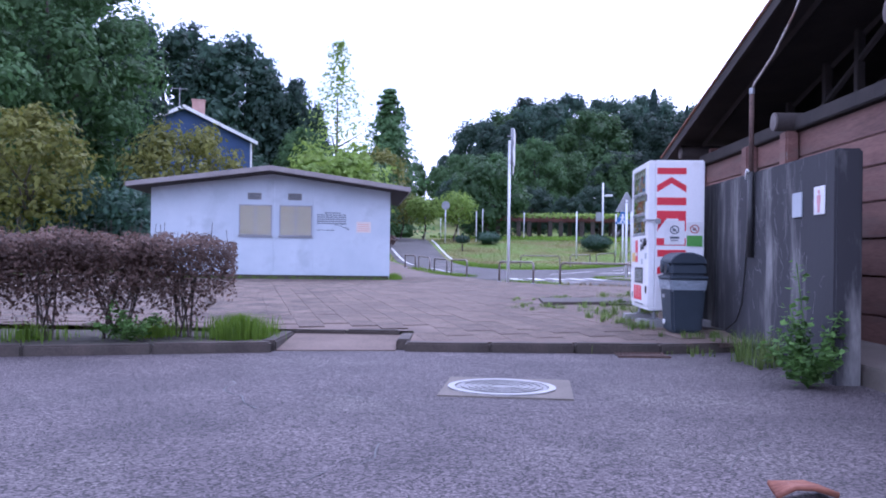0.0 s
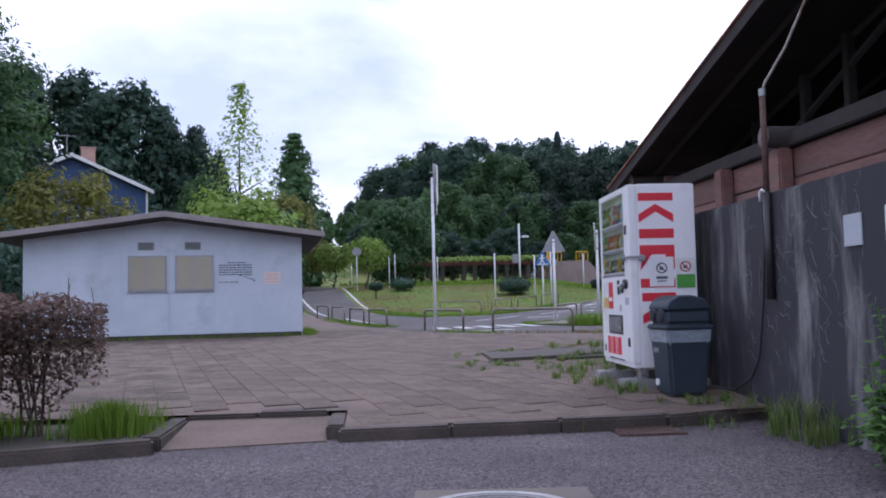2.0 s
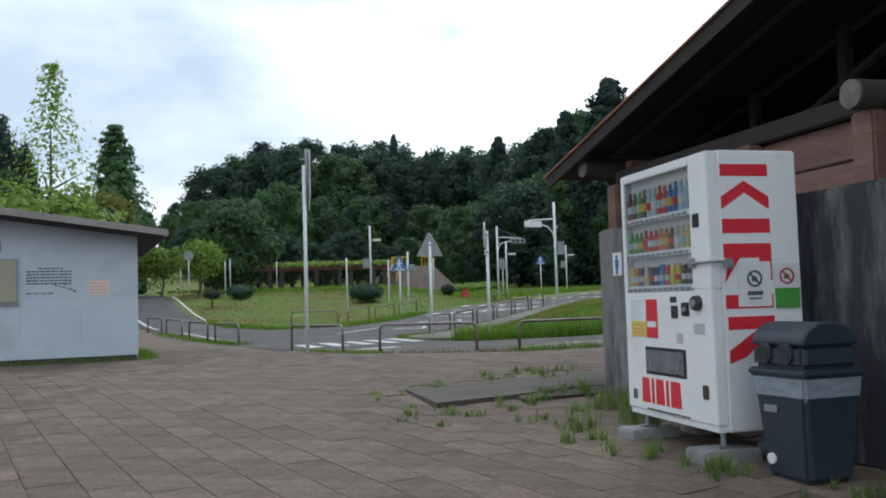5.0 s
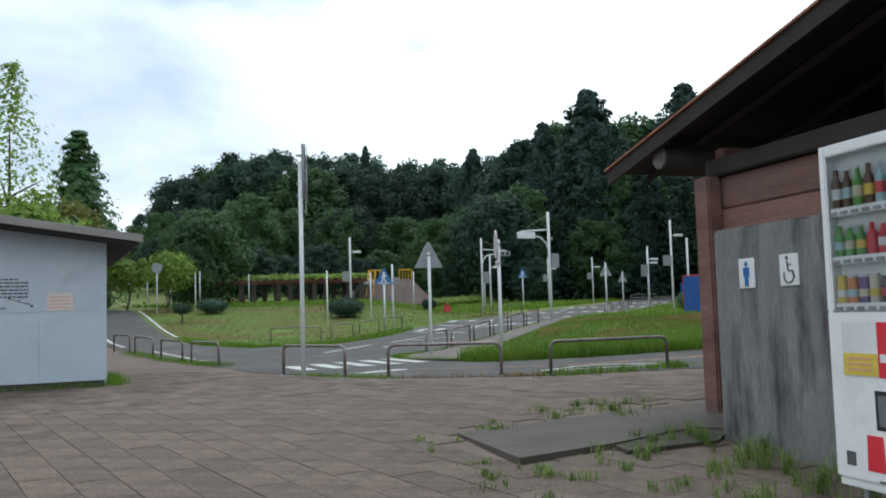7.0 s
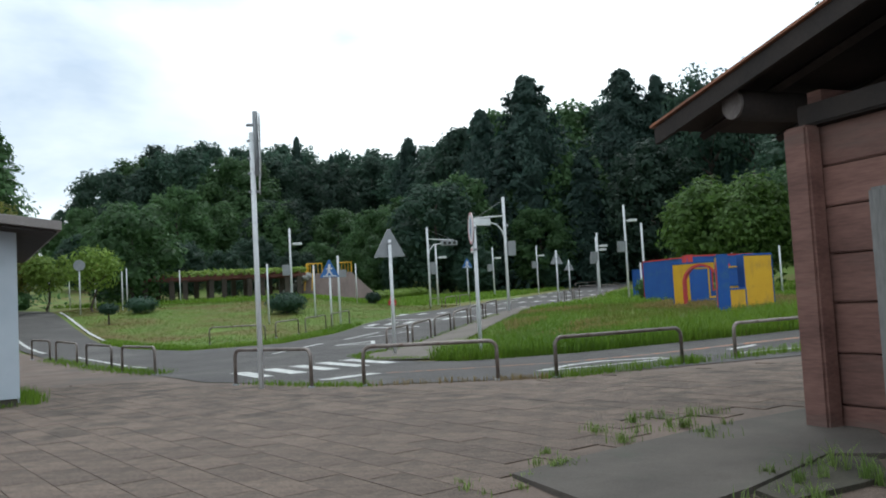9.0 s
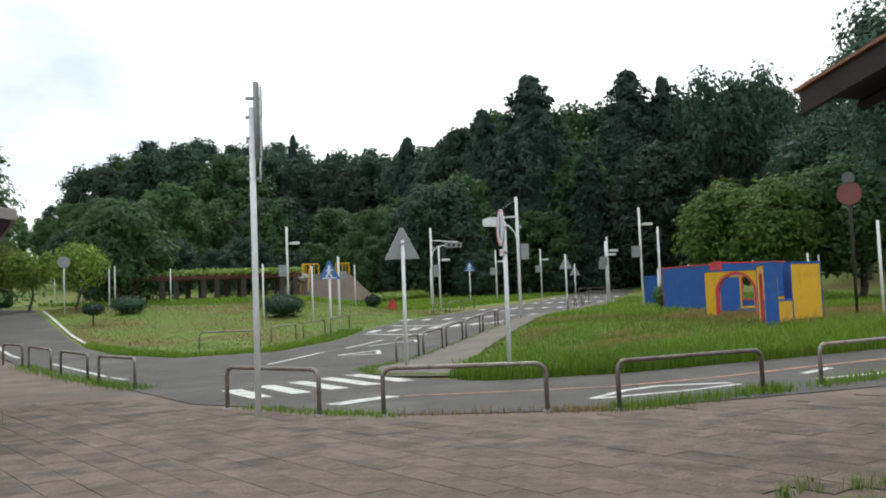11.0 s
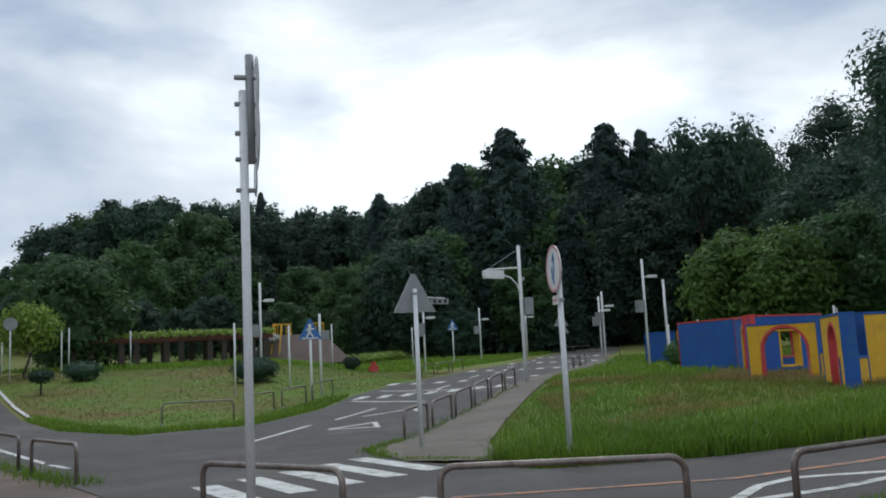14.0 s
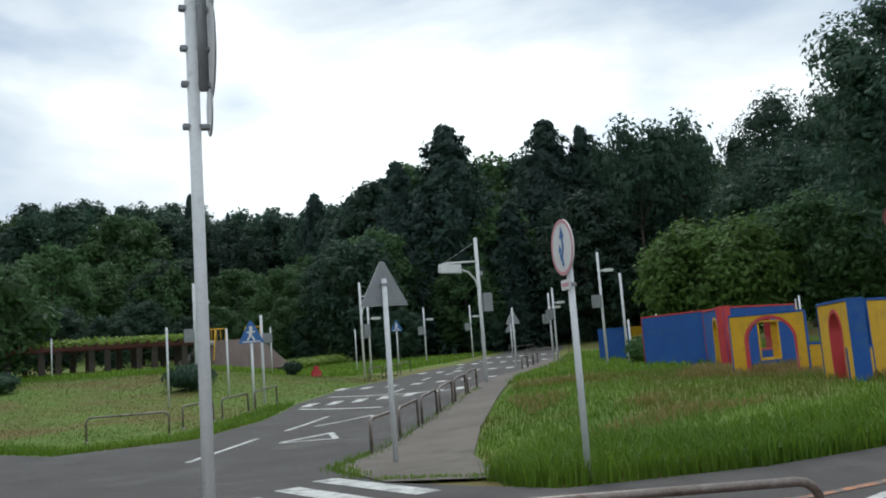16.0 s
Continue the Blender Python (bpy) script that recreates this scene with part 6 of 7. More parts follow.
for k in range(5):
    mark([(-0.37 + 0.54 * k, 26.1 + 0.45 * k), (0.05 + 0.59 * k, 24.5 + 0.33 * k)], 0.32, label="worn white stripe of the pedestrian crossing")
mark([(0.86, 23.0), (1.76, 23.6)], 0.28)
for pts, w in (([(0.48, 31.94), (1.98, 34.63)], 0.11), ([(2.72, 35.66), (4.14, 38.0)], 0.11), ([(2.25, 33.5), (3.4, 34.35)], 0.12), ([(3.36, 34.3), (3.2, 33.2)], 0.12), ([(2.2, 33.45), (3.25, 33.25)], 0.10), ([(3.4, 36.0), (4.9, 36.8)], 0.11), ([(4.9, 36.8), (4.75, 36.0)], 0.11), ([(4.1, 41.2), (5.6, 38.4)], 0.15), ([(5.5, 43.9), (8.3, 39.9)], 0.15),
               ([(3.87, 21.80), (4.62, 22.45), (5.2, 22.68), (6.2, 22.5)], 0.12), ([(3.95, 21.78), (5.2, 21.98), (6.2, 22.3)], 0.12), ([(7.4, 22.3), (9.4, 22.55), (12, 22.9)], 0.14), ([(7.6, 22.9), (8.3, 23.2)], 0.12), ([(-4.6, 41.6), (-5.8, 45.6), (-8.9, 57)], 0.12), ([(-5.9, 37.8), (-6.3, 38.8), (-9.9, 50)], 0.12), ([(-2.3, 29.8), (-3.4, 32.4), (-4.6, 35.2)], 0.11)):
    mark(pts, w)
for i in range(7):
    f = (i + 0.5) / 7
    for (ax, ay), (bx, by), L in (((4.0, 41.8), (8.6, 39.8), 0.9), ((5.9, 46.0), (11.4, 43.9), 0.9), ((11.0, 52.4), (16.2, 51.2), 1.1), ((15.5, 59.4), (20.5, 58.0), 1.3), ((20.5, 67.5), (25.5, 66.5), 1.6)):
        x, y = ax + (bx - ax) * f, ay + (by - ay) * f
        mark([(x, y), (x + 0.5 * L, y + 0.85 * L)], 0.32, label="worn white stripe of a far crossing")
for x, y in ((7.0, 42.2), (9.8, 47.5), (11.6, 49.8), (14.2, 55.2), (18.4, 62.6)):
    mark([(x, y), (x + 0.8, y + 1.3)], 0.12)
mark([(1.9, 23.5), (3.36, 23.22), (4.7, 22.98), (6.35, 23.15), (7.9, 23.4), (12, 23.75), (15.5, 24.3)], 0.10, "orange_paint", "worn orange line along the training road")


# ---- painted play walls ----
def wall_outline(L, h, hole=None, low=-0.3):
    """hole: start, end and top of an arch that reaches the ground."""
    if not hole:
        return [(0, low), (L, low), (L, h), (0, h)]
    a, b, top = hole
    r = (b - a) / 2
    s = min(r, top * 0.6)
    return [(0, low), (a, low), (a, top - s)] + [((a + b) / 2 - r * math.cos(k), top - s + s * math.sin(k)) for k in (math.pi * i / 14 for i in range(1, 14))] + [(b, top - s), (b, low), (L, low), (L, h), (0, h)]


def play_wall(a, b, top, mat, trim, hole=None, label="painted concrete play wall in the grass", window=None, thick=0.2, inner="play_red"):
    a, b = Vector(a), Vector(b)
    d = b - a
    L = d.length
    g = land(*((a + b) / 2))
    t = thing("play_wall", pose(a.x, a.y, g, 0, 0, math.degrees(math.atan2(d.y, d.x))), label, "play wall", "painted play walls")
    h = top - g
    if window:
        x0, x1, z0, z1 = window
        part("panel", box(0, 0, -0.3, x0, thick, h, 0.008), mat, t)
        part("panel", box(x1, 0, -0.3, L, thick, h, 0.008), mat, t)
        part("panel", box(x0 + 0.002, 0.002, -0.3, x1 - 0.002, thick - 0.002, z0), mat, t)
        if z1 < h - 0.05:
            part("panel", box(x0 + 0.002, 0.002, z1, x1 - 0.002, thick - 0.002, h), mat, t)
        part("window_edge", box(x0 - 0.03, -0.012, z0 - 0.02, x0 + 0.03, thick + 0.01, min(z1, h), 0.006), trim, t)
        part("window_edge", box(x1 - 0.03, -0.012, z0 - 0.02, x1 + 0.03, thick + 0.01, min(z1, h), 0.006), trim, t)
        part("window_sill", box(x0 - 0.03, -0.012, z0 - 0.03, x1 + 0.03, thick + 0.012, z0 + 0.03, 0.006), trim, t)
    else:
        part("panel", prism(wall_outline(L, h, hole), thick), mat, t)
    if hole:
        x0, x1, top_h = hole
        r = (x1 - x0) / 2
        s = min(r, top_h * 0.6)
        pts = [(x0, -0.25)] + [((x0 + x1) / 2 - r * math.cos(k), top_h - s + s * math.sin(k)) for k in (math.pi * i / 14 for i in range(15))] + [(x1, -0.25)]
        bm = bmesh.new()
        for p0, p1 in zip(pts, pts[1:]):
            m = Vector(((x0 + x1) / 2, 0.3))
            q0, q1 = Vector(p0), Vector(p1)
            n0 = (Vector(((x0 + x1) / 2, max(0.0, q0.y * 0.6))) - q0).normalized() * 0.03
            n1 = (Vector(((x0 + x1) / 2, max(0.0, q1.y * 0.6))) - q1).normalized() * 0.03
            prism([tuple(q0 - n0), tuple(q1 - n1), tuple(q1 + n1), tuple(q0 + n0)], thick + 0.024, bm, pose(0, -0.012, 0))
        part("arch_edge", bm, inner, t, "worn red painted arch edge")
    part("coping", box(-0.02, -0.02, h - 0.002, L + 0.02, thick + 0.02, h + 0.045, 0.008), trim, t, "painted top edge")
    part("end_edge", box(-0.024, -0.016, -0.3, 0.002, thick + 0.016, h, 0.004), trim, t)
    part("end_edge", box(L - 0.002, -0.016, -0.3, L + 0.024, thick + 0.016, h, 0.004), trim, t)
    return t


play_wall((12.16, 33.13), (13.15, 31.95), 1.86, "yellow", "blue", (0.30, 1.33, 1.17), "yellow play wall with a red-edged arch in tall grass")
play_wall((13.15, 31.9), (13.6, 31.35), 1.15, "yellow", "blue", None, "low yellow play wall with a blue edge")
play_wall((11.66, 29.97), (10.78, 28.38), 1.86, "yellow", "blue", (0.62, 1.35, 1.15), "yellow play wall with a narrow red-edged arch and thick blue end", thick=0.24)
play_wall((11.05, 28.50), (11.95, 29.10), 1.05, "yellow", "blue", None, "low yellow play wall with a blue edge")
play_wall((11.95, 29.10), (12.85, 29.28), 1.88, "yellow", "blue", None, "square yellow play wall with a blue edge")
play_wall((15.32, 41.4), (15.75, 38.7), 2.28, "blue", "play_red", None, "long blue play wall with a red top edge")
play_wall((15.6, 38.6), (14.15, 35.9), 2.22, "blue", "play_red", (1.5, 2.2, 1.25), "blue play wall with a narrow yellow-edged opening", inner="yellow")
play_wall((14.15, 35.85), (16.9, 36.3), 2.2, "blue", "play_red", None, "blue play wall with a red top edge", window=(1.0, 1.75, 0.35, 1.2))
play_wall((13.5, 34.6), (15.6, 34.9), 1.75, "blue", "yellow", None, "blue play wall with a yellow-edged opening", window=(0.75, 1.45, 0.15, 1.3))
play_wall((20.2, 52.5), (21.2, 51.5), 2.3, "blue", "blue", None, "small blue play wall far behind")
play_wall((21.4, 51.5), (23.2, 51.2), 2.3, "yellow", "yellow", (0.4, 1.2, 0.95), "small yellow play wall far behind")

# ---- pergola ----
pg = thing("pergola", pose(-7.0, 68.3, 0, 0, 0, 5), "long concrete pergola with red beams and creeper on top", "pergola")
for i in range(14):
    x = 0.3 + 0.82 * i
    for y in (0.0, 2.6):
        if (i + (y > 1)) % 3 != 2:
            z = land(-7 + x, 68.3 + y)
            part("column", box(x - 0.16, y - 0.16, z - 0.1, x + 0.16, y + 0.16, 3.48, 0.02), "kerb", pg)
for y in (-0.1, 1.3, 2.7):
    part("beam", box(-0.6, y - 0.09, 3.48, 11.4, y + 0.09, 3.68, 0.015), "play_beam", pg, "weathered red beam")
for i in range(22):
    part("cross_beam", box(-0.5 + 0.54 * i, -0.6, 3.68, -0.4 + 0.54 * i, 3.2, 3.80, 0.01), "play_beam", pg)
r = np.random.default_rng(77)
q = np.stack([2.0 + 9.4 * r.uniform(0, 1, 2600) ** 0.7, r.uniform(-0.7, 3.2, 2600), 3.78 + 0.32 * r.random(2600)], 1)
v, f = leaves(q, np.array([0, 0, 1.0]) * np.ones((2600, 1)), 0.13, r)
from_arrays("creeper", [tuple(x) for x in v], f, "light_leaf", pg)

# ---- slide mound ----
md = thing("slide_mound", pose(6.0, 72.5, 0, 0, 0, -4), "concrete slide mound with a rubble flank and yellow railings", "playground mound")
g = land(6, 72) - 0.1
bm = bmesh.new()
lo = [bm.verts.new(p) for p in ((-2.0, -1.6, g), (3.6, -1.6, g), (3.6, 3, g), (-2.0, 3, g))]
hi = [bm.verts.new(p) for p in ((-1.3, 0.2, 3.75), (1.9, 0.2, 3.75), (1.9, 2, 3.75), (-1.3, 2, 3.75))]
bm.faces.new(hi)
for i in range(4):
    bm.faces.new((lo[i], lo[(i + 1) % 4], hi[(i + 1) % 4], hi[i]))
bmesh.ops.recalc_face_normals(bm, faces=bm.faces)
part("slide_body", bm, "mound", md, "brownish concrete slopes")
rr = random.Random(3)
for k in range(60):
    a, b = rr.random(), rr.random()
    x, y, zz = -3.6 + 2.2 * a + 0.2, -1.8 + 3.6 * b, g + 0.1 + 1.7 * a
    v, f = ball((x, y, zz), rr.uniform(0.22, 0.38), 0.7, 0.4, 1)
    from_arrays("rubble_stone", v, f, "stone", md)
for x0, x1, y in ((-1.3, -0.2, 0.25), (1.0, 1.9, 0.25), (-1.2, -1.2, 0.25)):
    part("railing", tube([(x0, y, 3.7), (x0, y, 4.45), (x1 + 0.01, y, 4.45), (x1 + 0.01, y, 3.7)], 0.05, 6), "yellow", md, "yellow painted railing")
    for k in range(1, 4):
        x = x0 + (x1 - x0) * k / 4
        part("baluster", rod((x, y, 3.72), (x, y, 4.44), 0.03, None, 6), "yellow", md)
part("slope_rail", tube([(-1.0, -1.5, g + 0.7), (-0.8, 0.2, 4.4)], 0.04, 6), "yellow", md)
part("slope_rail", tube([(-1.5, -1.5, g + 0.7), (-1.3, 0.2, 4.4)], 0.04, 6), "yellow", md)

# ---- navy house ----
hs = thing("house", pose(-25.2, 54.0, 0, 0, 0, 26), "navy blue clad house with white roof edges and a salmon chimney", "house")
gz = land(-24, 54) - 0.5
part("wall", prism([(-4.4, gz), (4.4, gz), (4.4, 8.1), (0, 10.15), (-4.4, 8.1)], 8), "house_blue", hs)
for s in (-1, 1):
    part("roof", prism([(0, 10.22), (s * 4.75, 8.05), (s * 4.75, 8.20), (0, 10.40)], 8.8, None, pose(0, -0.45, 0)), "hut_roof", hs)
    part("barge_board", prism([(0, 10.16), (s * 4.80, 7.95), (s * 4.80, 8.18), (0, 10.40)], 0.06, None, pose(0, -0.52, 0)), "sign_white", hs, "white roof edge")
    part("corner_trim", box(s * 4.4 - 0.06, -0.05, gz, s * 4.4 + 0.06, 0.02, 8.3), "sign_white", hs)
ch = part("chimney", box(0.5, 1.2, 9.4, 1.35, 2.2, 11.0, 0.02), "brick", hs, "salmon chimney")
part("chimney_cap", box(0.45, 1.15, 11.0, 1.40, 2.25, 11.08, 0.01), "brick", ch)
an = part("aerial", rod((-0.3, 0.5, 10.1), (-0.3, 0.5, 11.7), 0.03, None, 6), "steel", hs)
part("aerial_bar", rod((-0.85, 0.5, 11.6), (0.25, 0.5, 11.6), 0.02, None, 6), "steel", an)
for k in range(5):
    part("aerial_rod", rod((-0.75 + 0.22 * k, 0.25, 11.6), (-0.75 + 0.22 * k, 0.75, 11.6), 0.012, None, 5), "steel", an)


# ---- clipped bushes ----
def bush(x, y, w, h, n, mat, label, seed, low=0.0):
    b = thing("clipped_bush", pose(x, y, land(x, y) - 0.03), label, "bush", "clipped bushes")
    part("stems", rod((0, 0, 0), (0, 0, h * 0.6), 0.05, 0.03, 6), "bark", b)
    r = np.random.default_rng(seed)
    v0, f0 = ball((0, 0, low + (h - low) / 2), w / 2 * 0.82, (h - low) / w * 0.95, 0.15)
    o = r.normal(0, 1, (n, 3))
    o /= np.linalg.norm(o, axis=1)[:, None]
    o[:, 2] = np.abs(o[:, 2]) * np.sign(r.uniform(-0.5, 1, n))
    p = o * np.array([w / 2, w / 2, (h - low) / 2]) * r.uniform(0.8, 1.06, (n, 1)) + np.array([0, 0, low + (h - low) / 2])
    v, f = leaves(p, o, 0.07, r)
    from_arrays("foliage", list(v0) + [tuple(x) for x in v], f0 + [tuple(k + len(v0) for k in q) for q in f], mat, b)


bush(1.9, 49.8, 1.9, 0.95, 900, "dark_leaf", "dark clipped round bush on the lawn", 1)
bush(-5.6, 49.3, 0.9, 0.9, 350, "dark_leaf", "cup-shaped dark bush on a stem", 2, 0.4)
bush(-4.7, 53.8, 1.6, 0.8, 600, "dark_leaf", "dark clipped round bush on the lawn", 3)
bush(16.7, 43.6, 1.3, 1.05, 700, "mid_leaf", "green clipped bush beside the blue play wall", 4)
bush(7.2, 58.5, 0.9, 0.7, 300, "dark_leaf", "small dark bush on the far lawn", 5)
for i in range(4):
    bush(-10.6 - 1.1 * i, 50.5 - 0.4 * i, 1.7, 0.9, 500, "hedge_leaf", "low russet hedge bush beside the curved road", 6 + i)
for i in range(6):
    bush(9.5 + 0.9 * i, 72 + 1.3 * i, 2.0, 0.8, 400, "light_leaf", "pale green low bush at the wood's edge", 12 + i)


# ---- lawns ----
def inside(x, y, poly):
    hit = False
    for (x0, y0), (x1, y1) in zip(poly, poly[1:] + poly[:1]):
        if (y0 > y) != (y1 > y) and x < (x1 - x0) * (y - y0) / (y1 - y0) + x0:
            hit = not hit
    return hit


def lawn(name, poly, n, tall, wide, mat, label, seed, skip=0.0, lean=0.95):
    r = random.Random(seed)
    xs, ys = [p[0] for p in poly], [p[1] for p in poly]
    out = []
    while len(out) < n:
        x, y = r.uniform(min(xs), max(xs)), r.uniform(min(ys), max(ys))
        if inside(x, y, poly) and noise.noise(Vector((x * 0.35, y * 0.35, seed))) > skip - 0.6:
            out.append((x, y, land(x, y) - 0.05))
    return blades(name, out, tall, wide, mat, label, seed, "lawn grass", lean=lean)


RIGHT = [(3.5, 26.3), (3.75, 25.15), (5.5, 24.5), (8.6, 24.35), (12, 24.45), (16, 25.4), (24, 30), (24, 37), (13, 37), (9.3, 38.4), (7.45, 35.35), (5.4, 31.55), (4.05, 28.5)]
lawn("lawn_grass", RIGHT, 60000, 0.16, 0.006, "lawn_blade", "long green grass of the near lawn", 31)
lawn("lawn_grass", [(5.5, 28), (16, 28), (24, 31), (24, 37), (13, 37), (9.3, 38.4), (7.5, 35.3)], 20000, 0.20, 0.005, "dry_grass", "dry seed heads over the near lawn", 32, 0.6)
lawn("lawn_grass", [(3.2, 26.3), (3.3, 25.3), (4.0, 24.85), (5.5, 24.4), (8.6, 24.25), (12, 24.35), (14, 24.9), (14, 26), (6, 26), (5, 28)], 15000, 0.38, 0.008, "grass", "tall grass fringe along the road", 33)
LEFT = [(-1.6, 35.3), (0.8, 35.9), (2.6, 39), (4.3, 43.2), (7.4, 47.8), (11, 53.5), (10, 60), (-8, 66), (-9, 58), (-6.0, 46), (-4.9, 42), (-3.4, 37.8)]
lawn("lawn_grass", LEFT, 75000, 0.075, 0.009, "lawn_blade", "short green grass of the round lawn", 34, 0.0, 2.3)
lawn("lawn_grass", LEFT, 4500, 0.10, 0.007, "dry_grass", "dry brownish grass of the round lawn", 35, 0.62)
lawn("lawn_grass", [(-1.6, 35.25), (0.85, 35.85), (2.65, 38.9), (4.3, 43), (3.6, 43.2), (2.0, 39.6), (0.6, 36.8), (-1.4, 36.2), (-3.0, 38.6), (-4.6, 42.5), (-4.95, 41.9), (-3.5, 37.7)], 7000, 0.18, 0.009, "grass", "longer grass along the lawn's edge", 36)
lawn("lawn_grass", [(9.5, 39), (13, 37), (28, 37), (34, 60), (26, 66), (12.4, 43.8)], 16000, 0.24, 0.02, "grass", "green grass beside the far footpath", 37)
lawn("lawn_grass", [(-12, 70), (28, 82), (18, 66), (11.5, 57), (-9, 66)], 14000, 0.3, 0.03, "grass", "grass at the wood's edge", 38)
lawn("lawn_grass", [(-30, 30), (-7.6, 41.5), (-12.5, 57), (-22, 74), (-45, 60)], 12000, 0.3, 0.03, "grass", "grass beyond the curved road", 39)
for pts, w, n, tall, mat in (([(-1.8, 27.3), (-2.7, 29.2), (-3.9, 31.9), (-5.2, 34.8)], 0.3, 2600, 0.16, "grass"), ([(-0.2, 23.3), (0.6, 22.2), (1.4, 21.5)], 0.18, 700, 0.13, "grass"), ([(1.3, 21.55), (3.0, 21.0), (3.6, 20.75)], 0.15, 500, 0.12, "dry_grass"), ([(3.6, 20.7), (4.6, 20.9), (5.9, 21.3), (6.2, 21.4)], 0.22, 1500, 0.2, "grass"), ([(6.8, 21.5), (8.9, 22.3), (11.8, 22.7)], 0.22, 1500, 0.2, "grass"),
                           ([(2.2, 27.6), (2.2, 29.0), (3.1, 30.5), (5.5, 34.3), (8.6, 39.3)], 0.2, 2400, 0.12, "grass"), ([(2.3, 27.3), (3.4, 26.4)], 0.15, 700, 0.1, "grass"), ([(-3.05, 22.35), (-3.5, 24.2)], 0.16, 700, 0.26, "grass"), ([(-9.1, 20.62), (-3.2, 22.28)], 0.09, 1300, 0.15, "grass"), ([(9.3, 38.6), (12, 43.6), (16, 50)], 0.25, 1500, 0.14, "grass")):
    r = random.Random(n)
    spots = []
    for _ in range(n):
        i = r.randrange(len(pts) - 1)
        q = Vector(pts[i]).lerp(Vector(pts[i + 1]), r.random())
        x, y = q.x + r.gauss(0, w * 0.5), q.y + r.gauss(0, w * 0.5)
        spots.append((x, y, land(x, y) - 0.01))
    blades("edge_grass", spots[: len(spots) * 2 // 3], tall * 0.7, 0.005, mat, "grass growing along the edge of the paving", n, "edge grass")

# ---- plaza floor ----
floor = strip("plaza_floor", "plaza", [(-16, 7.3), (-16, 12), (-16, 20.5)], [(3.9, 10.0), (6.5, 14), (16, 20.5)], -0.008, "weathered brown-grey concrete paving of the plaza", "paving", 24, 10)
strip("plaza_edge", "plaza", [(16, 20.5), (8.6, 20.5), (3.2, 20.5), (1.4, 20.5), (-0.9, 20.5), (-2, 20.5), (-5.2, 20.5), (-8, 20.5)],
      [(16, 22.4), (8.6, 21.35), (3.2, 20.95), (1.4, 21.65), (-0.9, 24.35), (-2, 27.45), (-5.2, 34.85), (-8, 42)], -0.010, "weathered concrete edge of the plaza by the rails", "paving", 14, 4)


def far_edge(x):
    line = [(-20, 26), (-2.0, 26.0), (-0.9, 24.0), (1.4, 21.3), (3.2, 20.6), (8.6, 21.0), (16, 22.0)]
    for (x0, y0), (x1, y1) in zip(line, line[1:]):
        if x0 <= x <= x1:
            return y0 + (y1 - y0) * (x - x0) / (x1 - x0)
    return 21


strip("plaza_front", "plaza", [local(-2.63, -1.25), local(-2.63, 0.2)], [local(0.86, -1.0), local(0.95, 0.2)], -0.004, "weathered concrete paving behind the kerb", "paving", 8, 4)
strip("plaza_left", "plaza", [local(-13, -0.30), local(-13, 1.2)], [local(-2.62, -0.30), local(-2.62, 1.2)], -0.006, "weathered concrete paving behind the hedge bed", "paving", 12, 4)
TILE = pose(1.0, 10.0, 0, 0, 0, 23.3)
DU, DV, GAP = 0.30, 0.60, 0.0035
bm = box(GAP, GAP, -0.05, DU - GAP, DV - GAP, 0.0)
paver_mesh = bpy.data.meshes.new("paver")
bm.to_mesh(paver_mesh)
bm.free()
paver_mesh.materials.append(M["paver"])
rng = random.Random(22)
V, F, made = [], [], 0
BACK = at_plaza(0, 0).inverted()
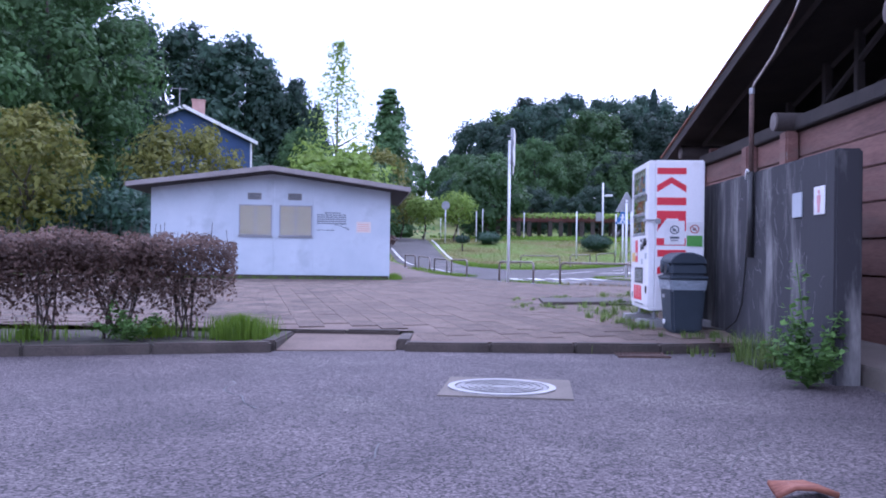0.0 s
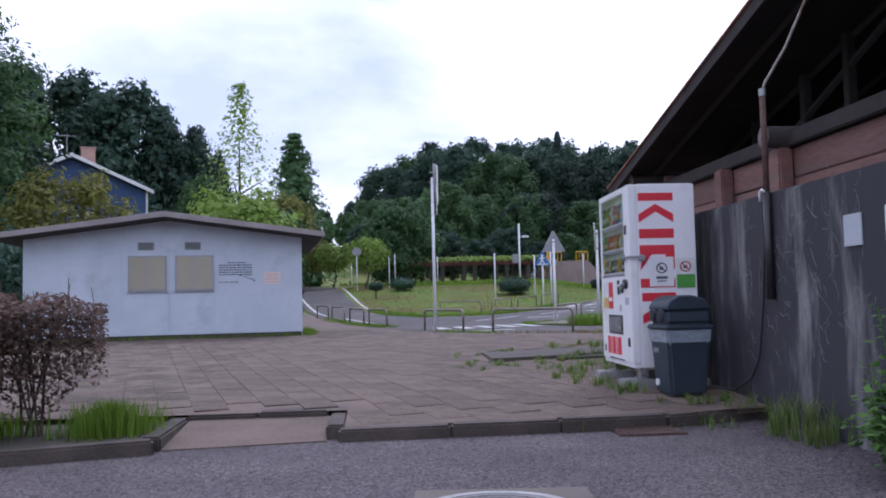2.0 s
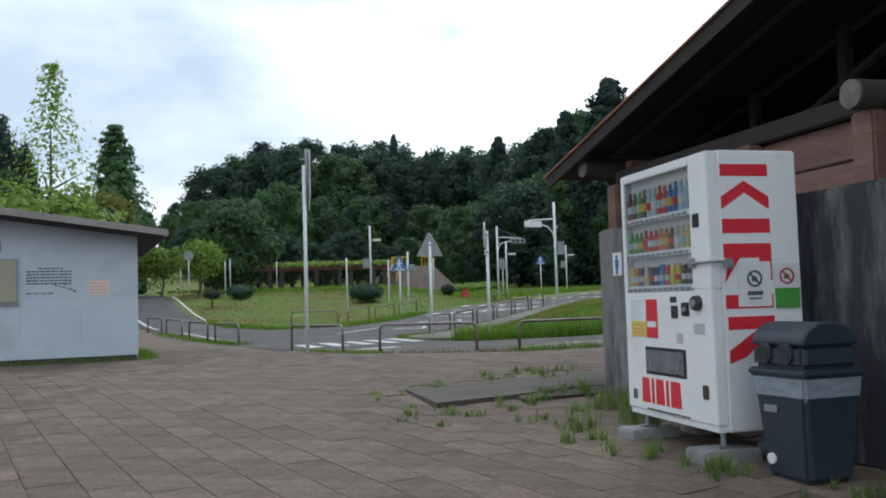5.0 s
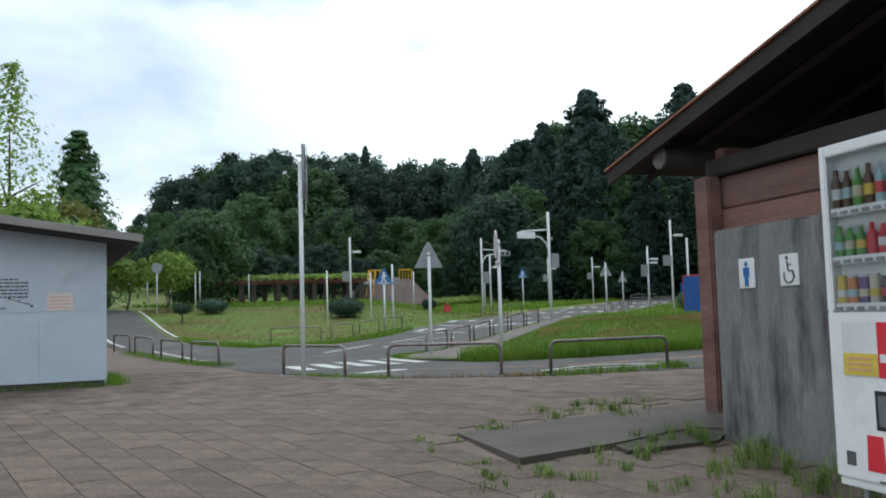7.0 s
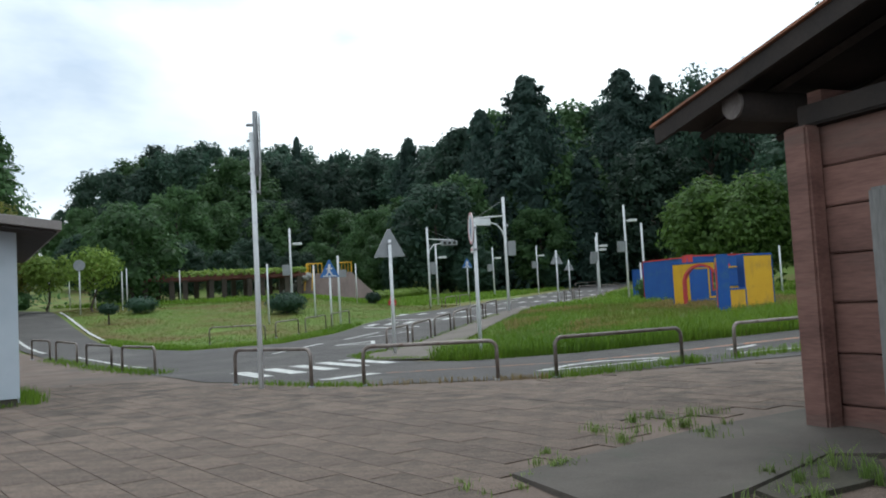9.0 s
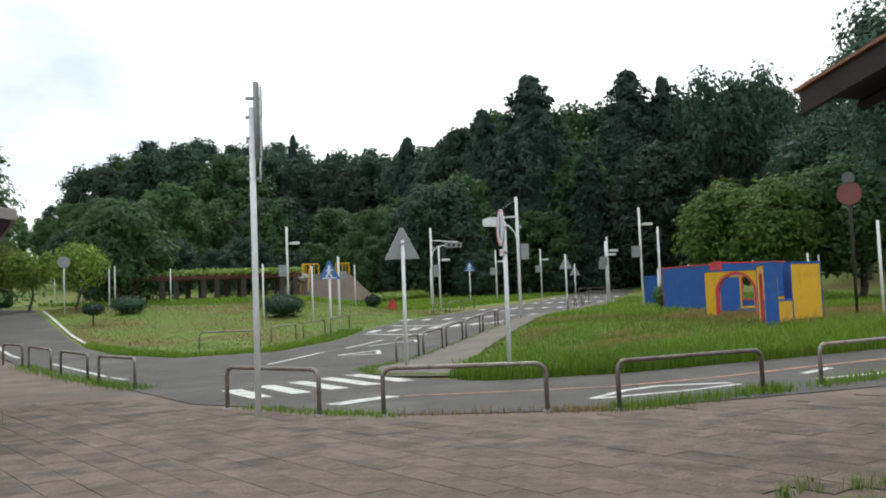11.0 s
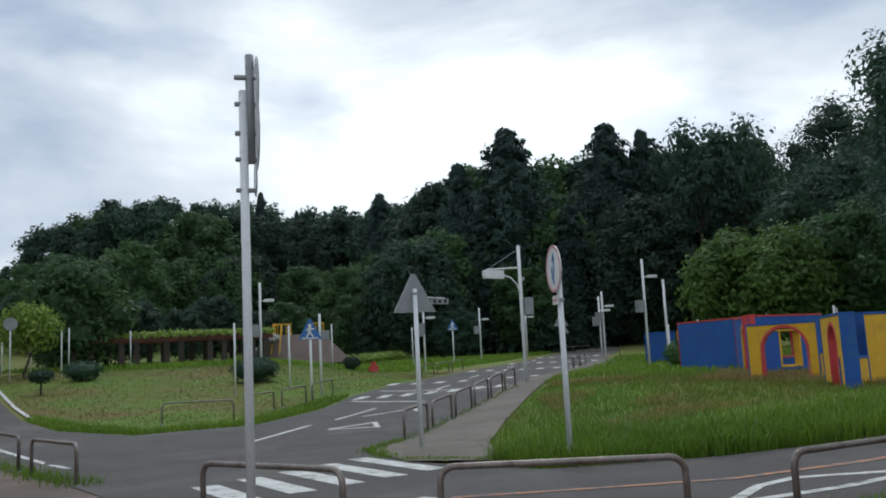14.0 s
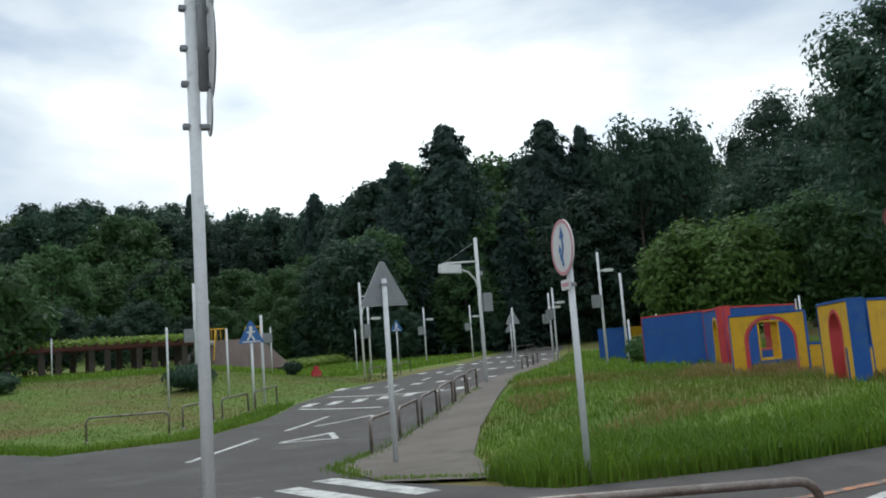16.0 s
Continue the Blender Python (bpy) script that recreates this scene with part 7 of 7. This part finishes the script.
for i in range(-50, 50):
    shift = 0.3 * (i % 2)
    for j in range(-18, 33):
        c = TILE @ Vector(((i + 0.5) * DU, (j + 0.5) * DV + shift, 0))
        x, y = c.x, c.y
        u, v, _ = BACK @ c
        if v < -1.0 + (0.3 * (u + 0.1) if u > -0.1 else 0.03 * (u + 2.6)) or y > far_edge(x) - 0.35 or (u > 0.80 and v < 6.0) or (u < -2.45 and v < -0.12) or x < -13:
            continue
        if 0.6 < x < 4.8 and inside(x, y, [(1.14, 14.97), (1.7, 15.27), (3.25, 16.09), (4.54, 16.52), (4.56, 16.11), (3.44, 14.35), (3.23, 14.56), (2.25, 13.92), (1.35, 13.45)]):
            continue
        z = land(x, y) + rng.uniform(-0.0015, 0.0015)
        fall = math.degrees(math.atan((land(x, y + 0.2) - land(x, y - 0.2)) / 0.4))
        m = Matrix.Translation((x, y, z)) @ pose(0, 0, 0, fall) @ pose(0, 0, 0, rng.uniform(-0.12, 0.12), rng.uniform(-0.12, 0.12), 23.3) @ pose(-DU / 2, -DV / 2, 0)
        if -4.3 < u < 0.8 and v < 8.5 and made < 300:
            ob = new("paver", paver_mesh)
            ob.parent = floor
            ob.matrix_basis = m
            made += 1
        else:
            n = len(V)
            V += [tuple(m @ w.co) for w in paver_mesh.vertices]
            F += [tuple(n + k for k in poly.vertices) for poly in paver_mesh.polygons]
rest = from_arrays("pavers", V, F, "paver_rest", floor)
tagged(rest, "weathered concrete pavers", kind="stuff")


# ---- cracks in the asphalt ----
rng = random.Random(8)
for x, y, a, n in ((1.5, 5.9, 200, 9), (2.9, 4.2, 80, 7), (0.2, 5.2, 170, 8), (3.4, 7.6, 20, 8), (1.2, 4.4, 250, 6)):
    pts = [Vector((x, y))]
    for k in range(n):
        a += rng.uniform(-35, 35)
        pts.append(pts[-1] + 0.16 * Vector((math.cos(radians(a)), math.sin(radians(a)))))
    w = [p + Vector((0.004, 0.004)) for p in pts]
    e = [p - Vector((0.004, 0.004)) for p in pts]
    n = len(pts)
    crack = from_arrays("asphalt_crack", [(p.x, p.y, -0.259) for p in w] + [(p.x, p.y, -0.259) for p in e], [(k, k + 1, n + k + 1, n + k) for k in range(n - 1)], "black")
    tagged(crack, "thin dark crack in the asphalt", "crack", "asphalt cracks", "structure")
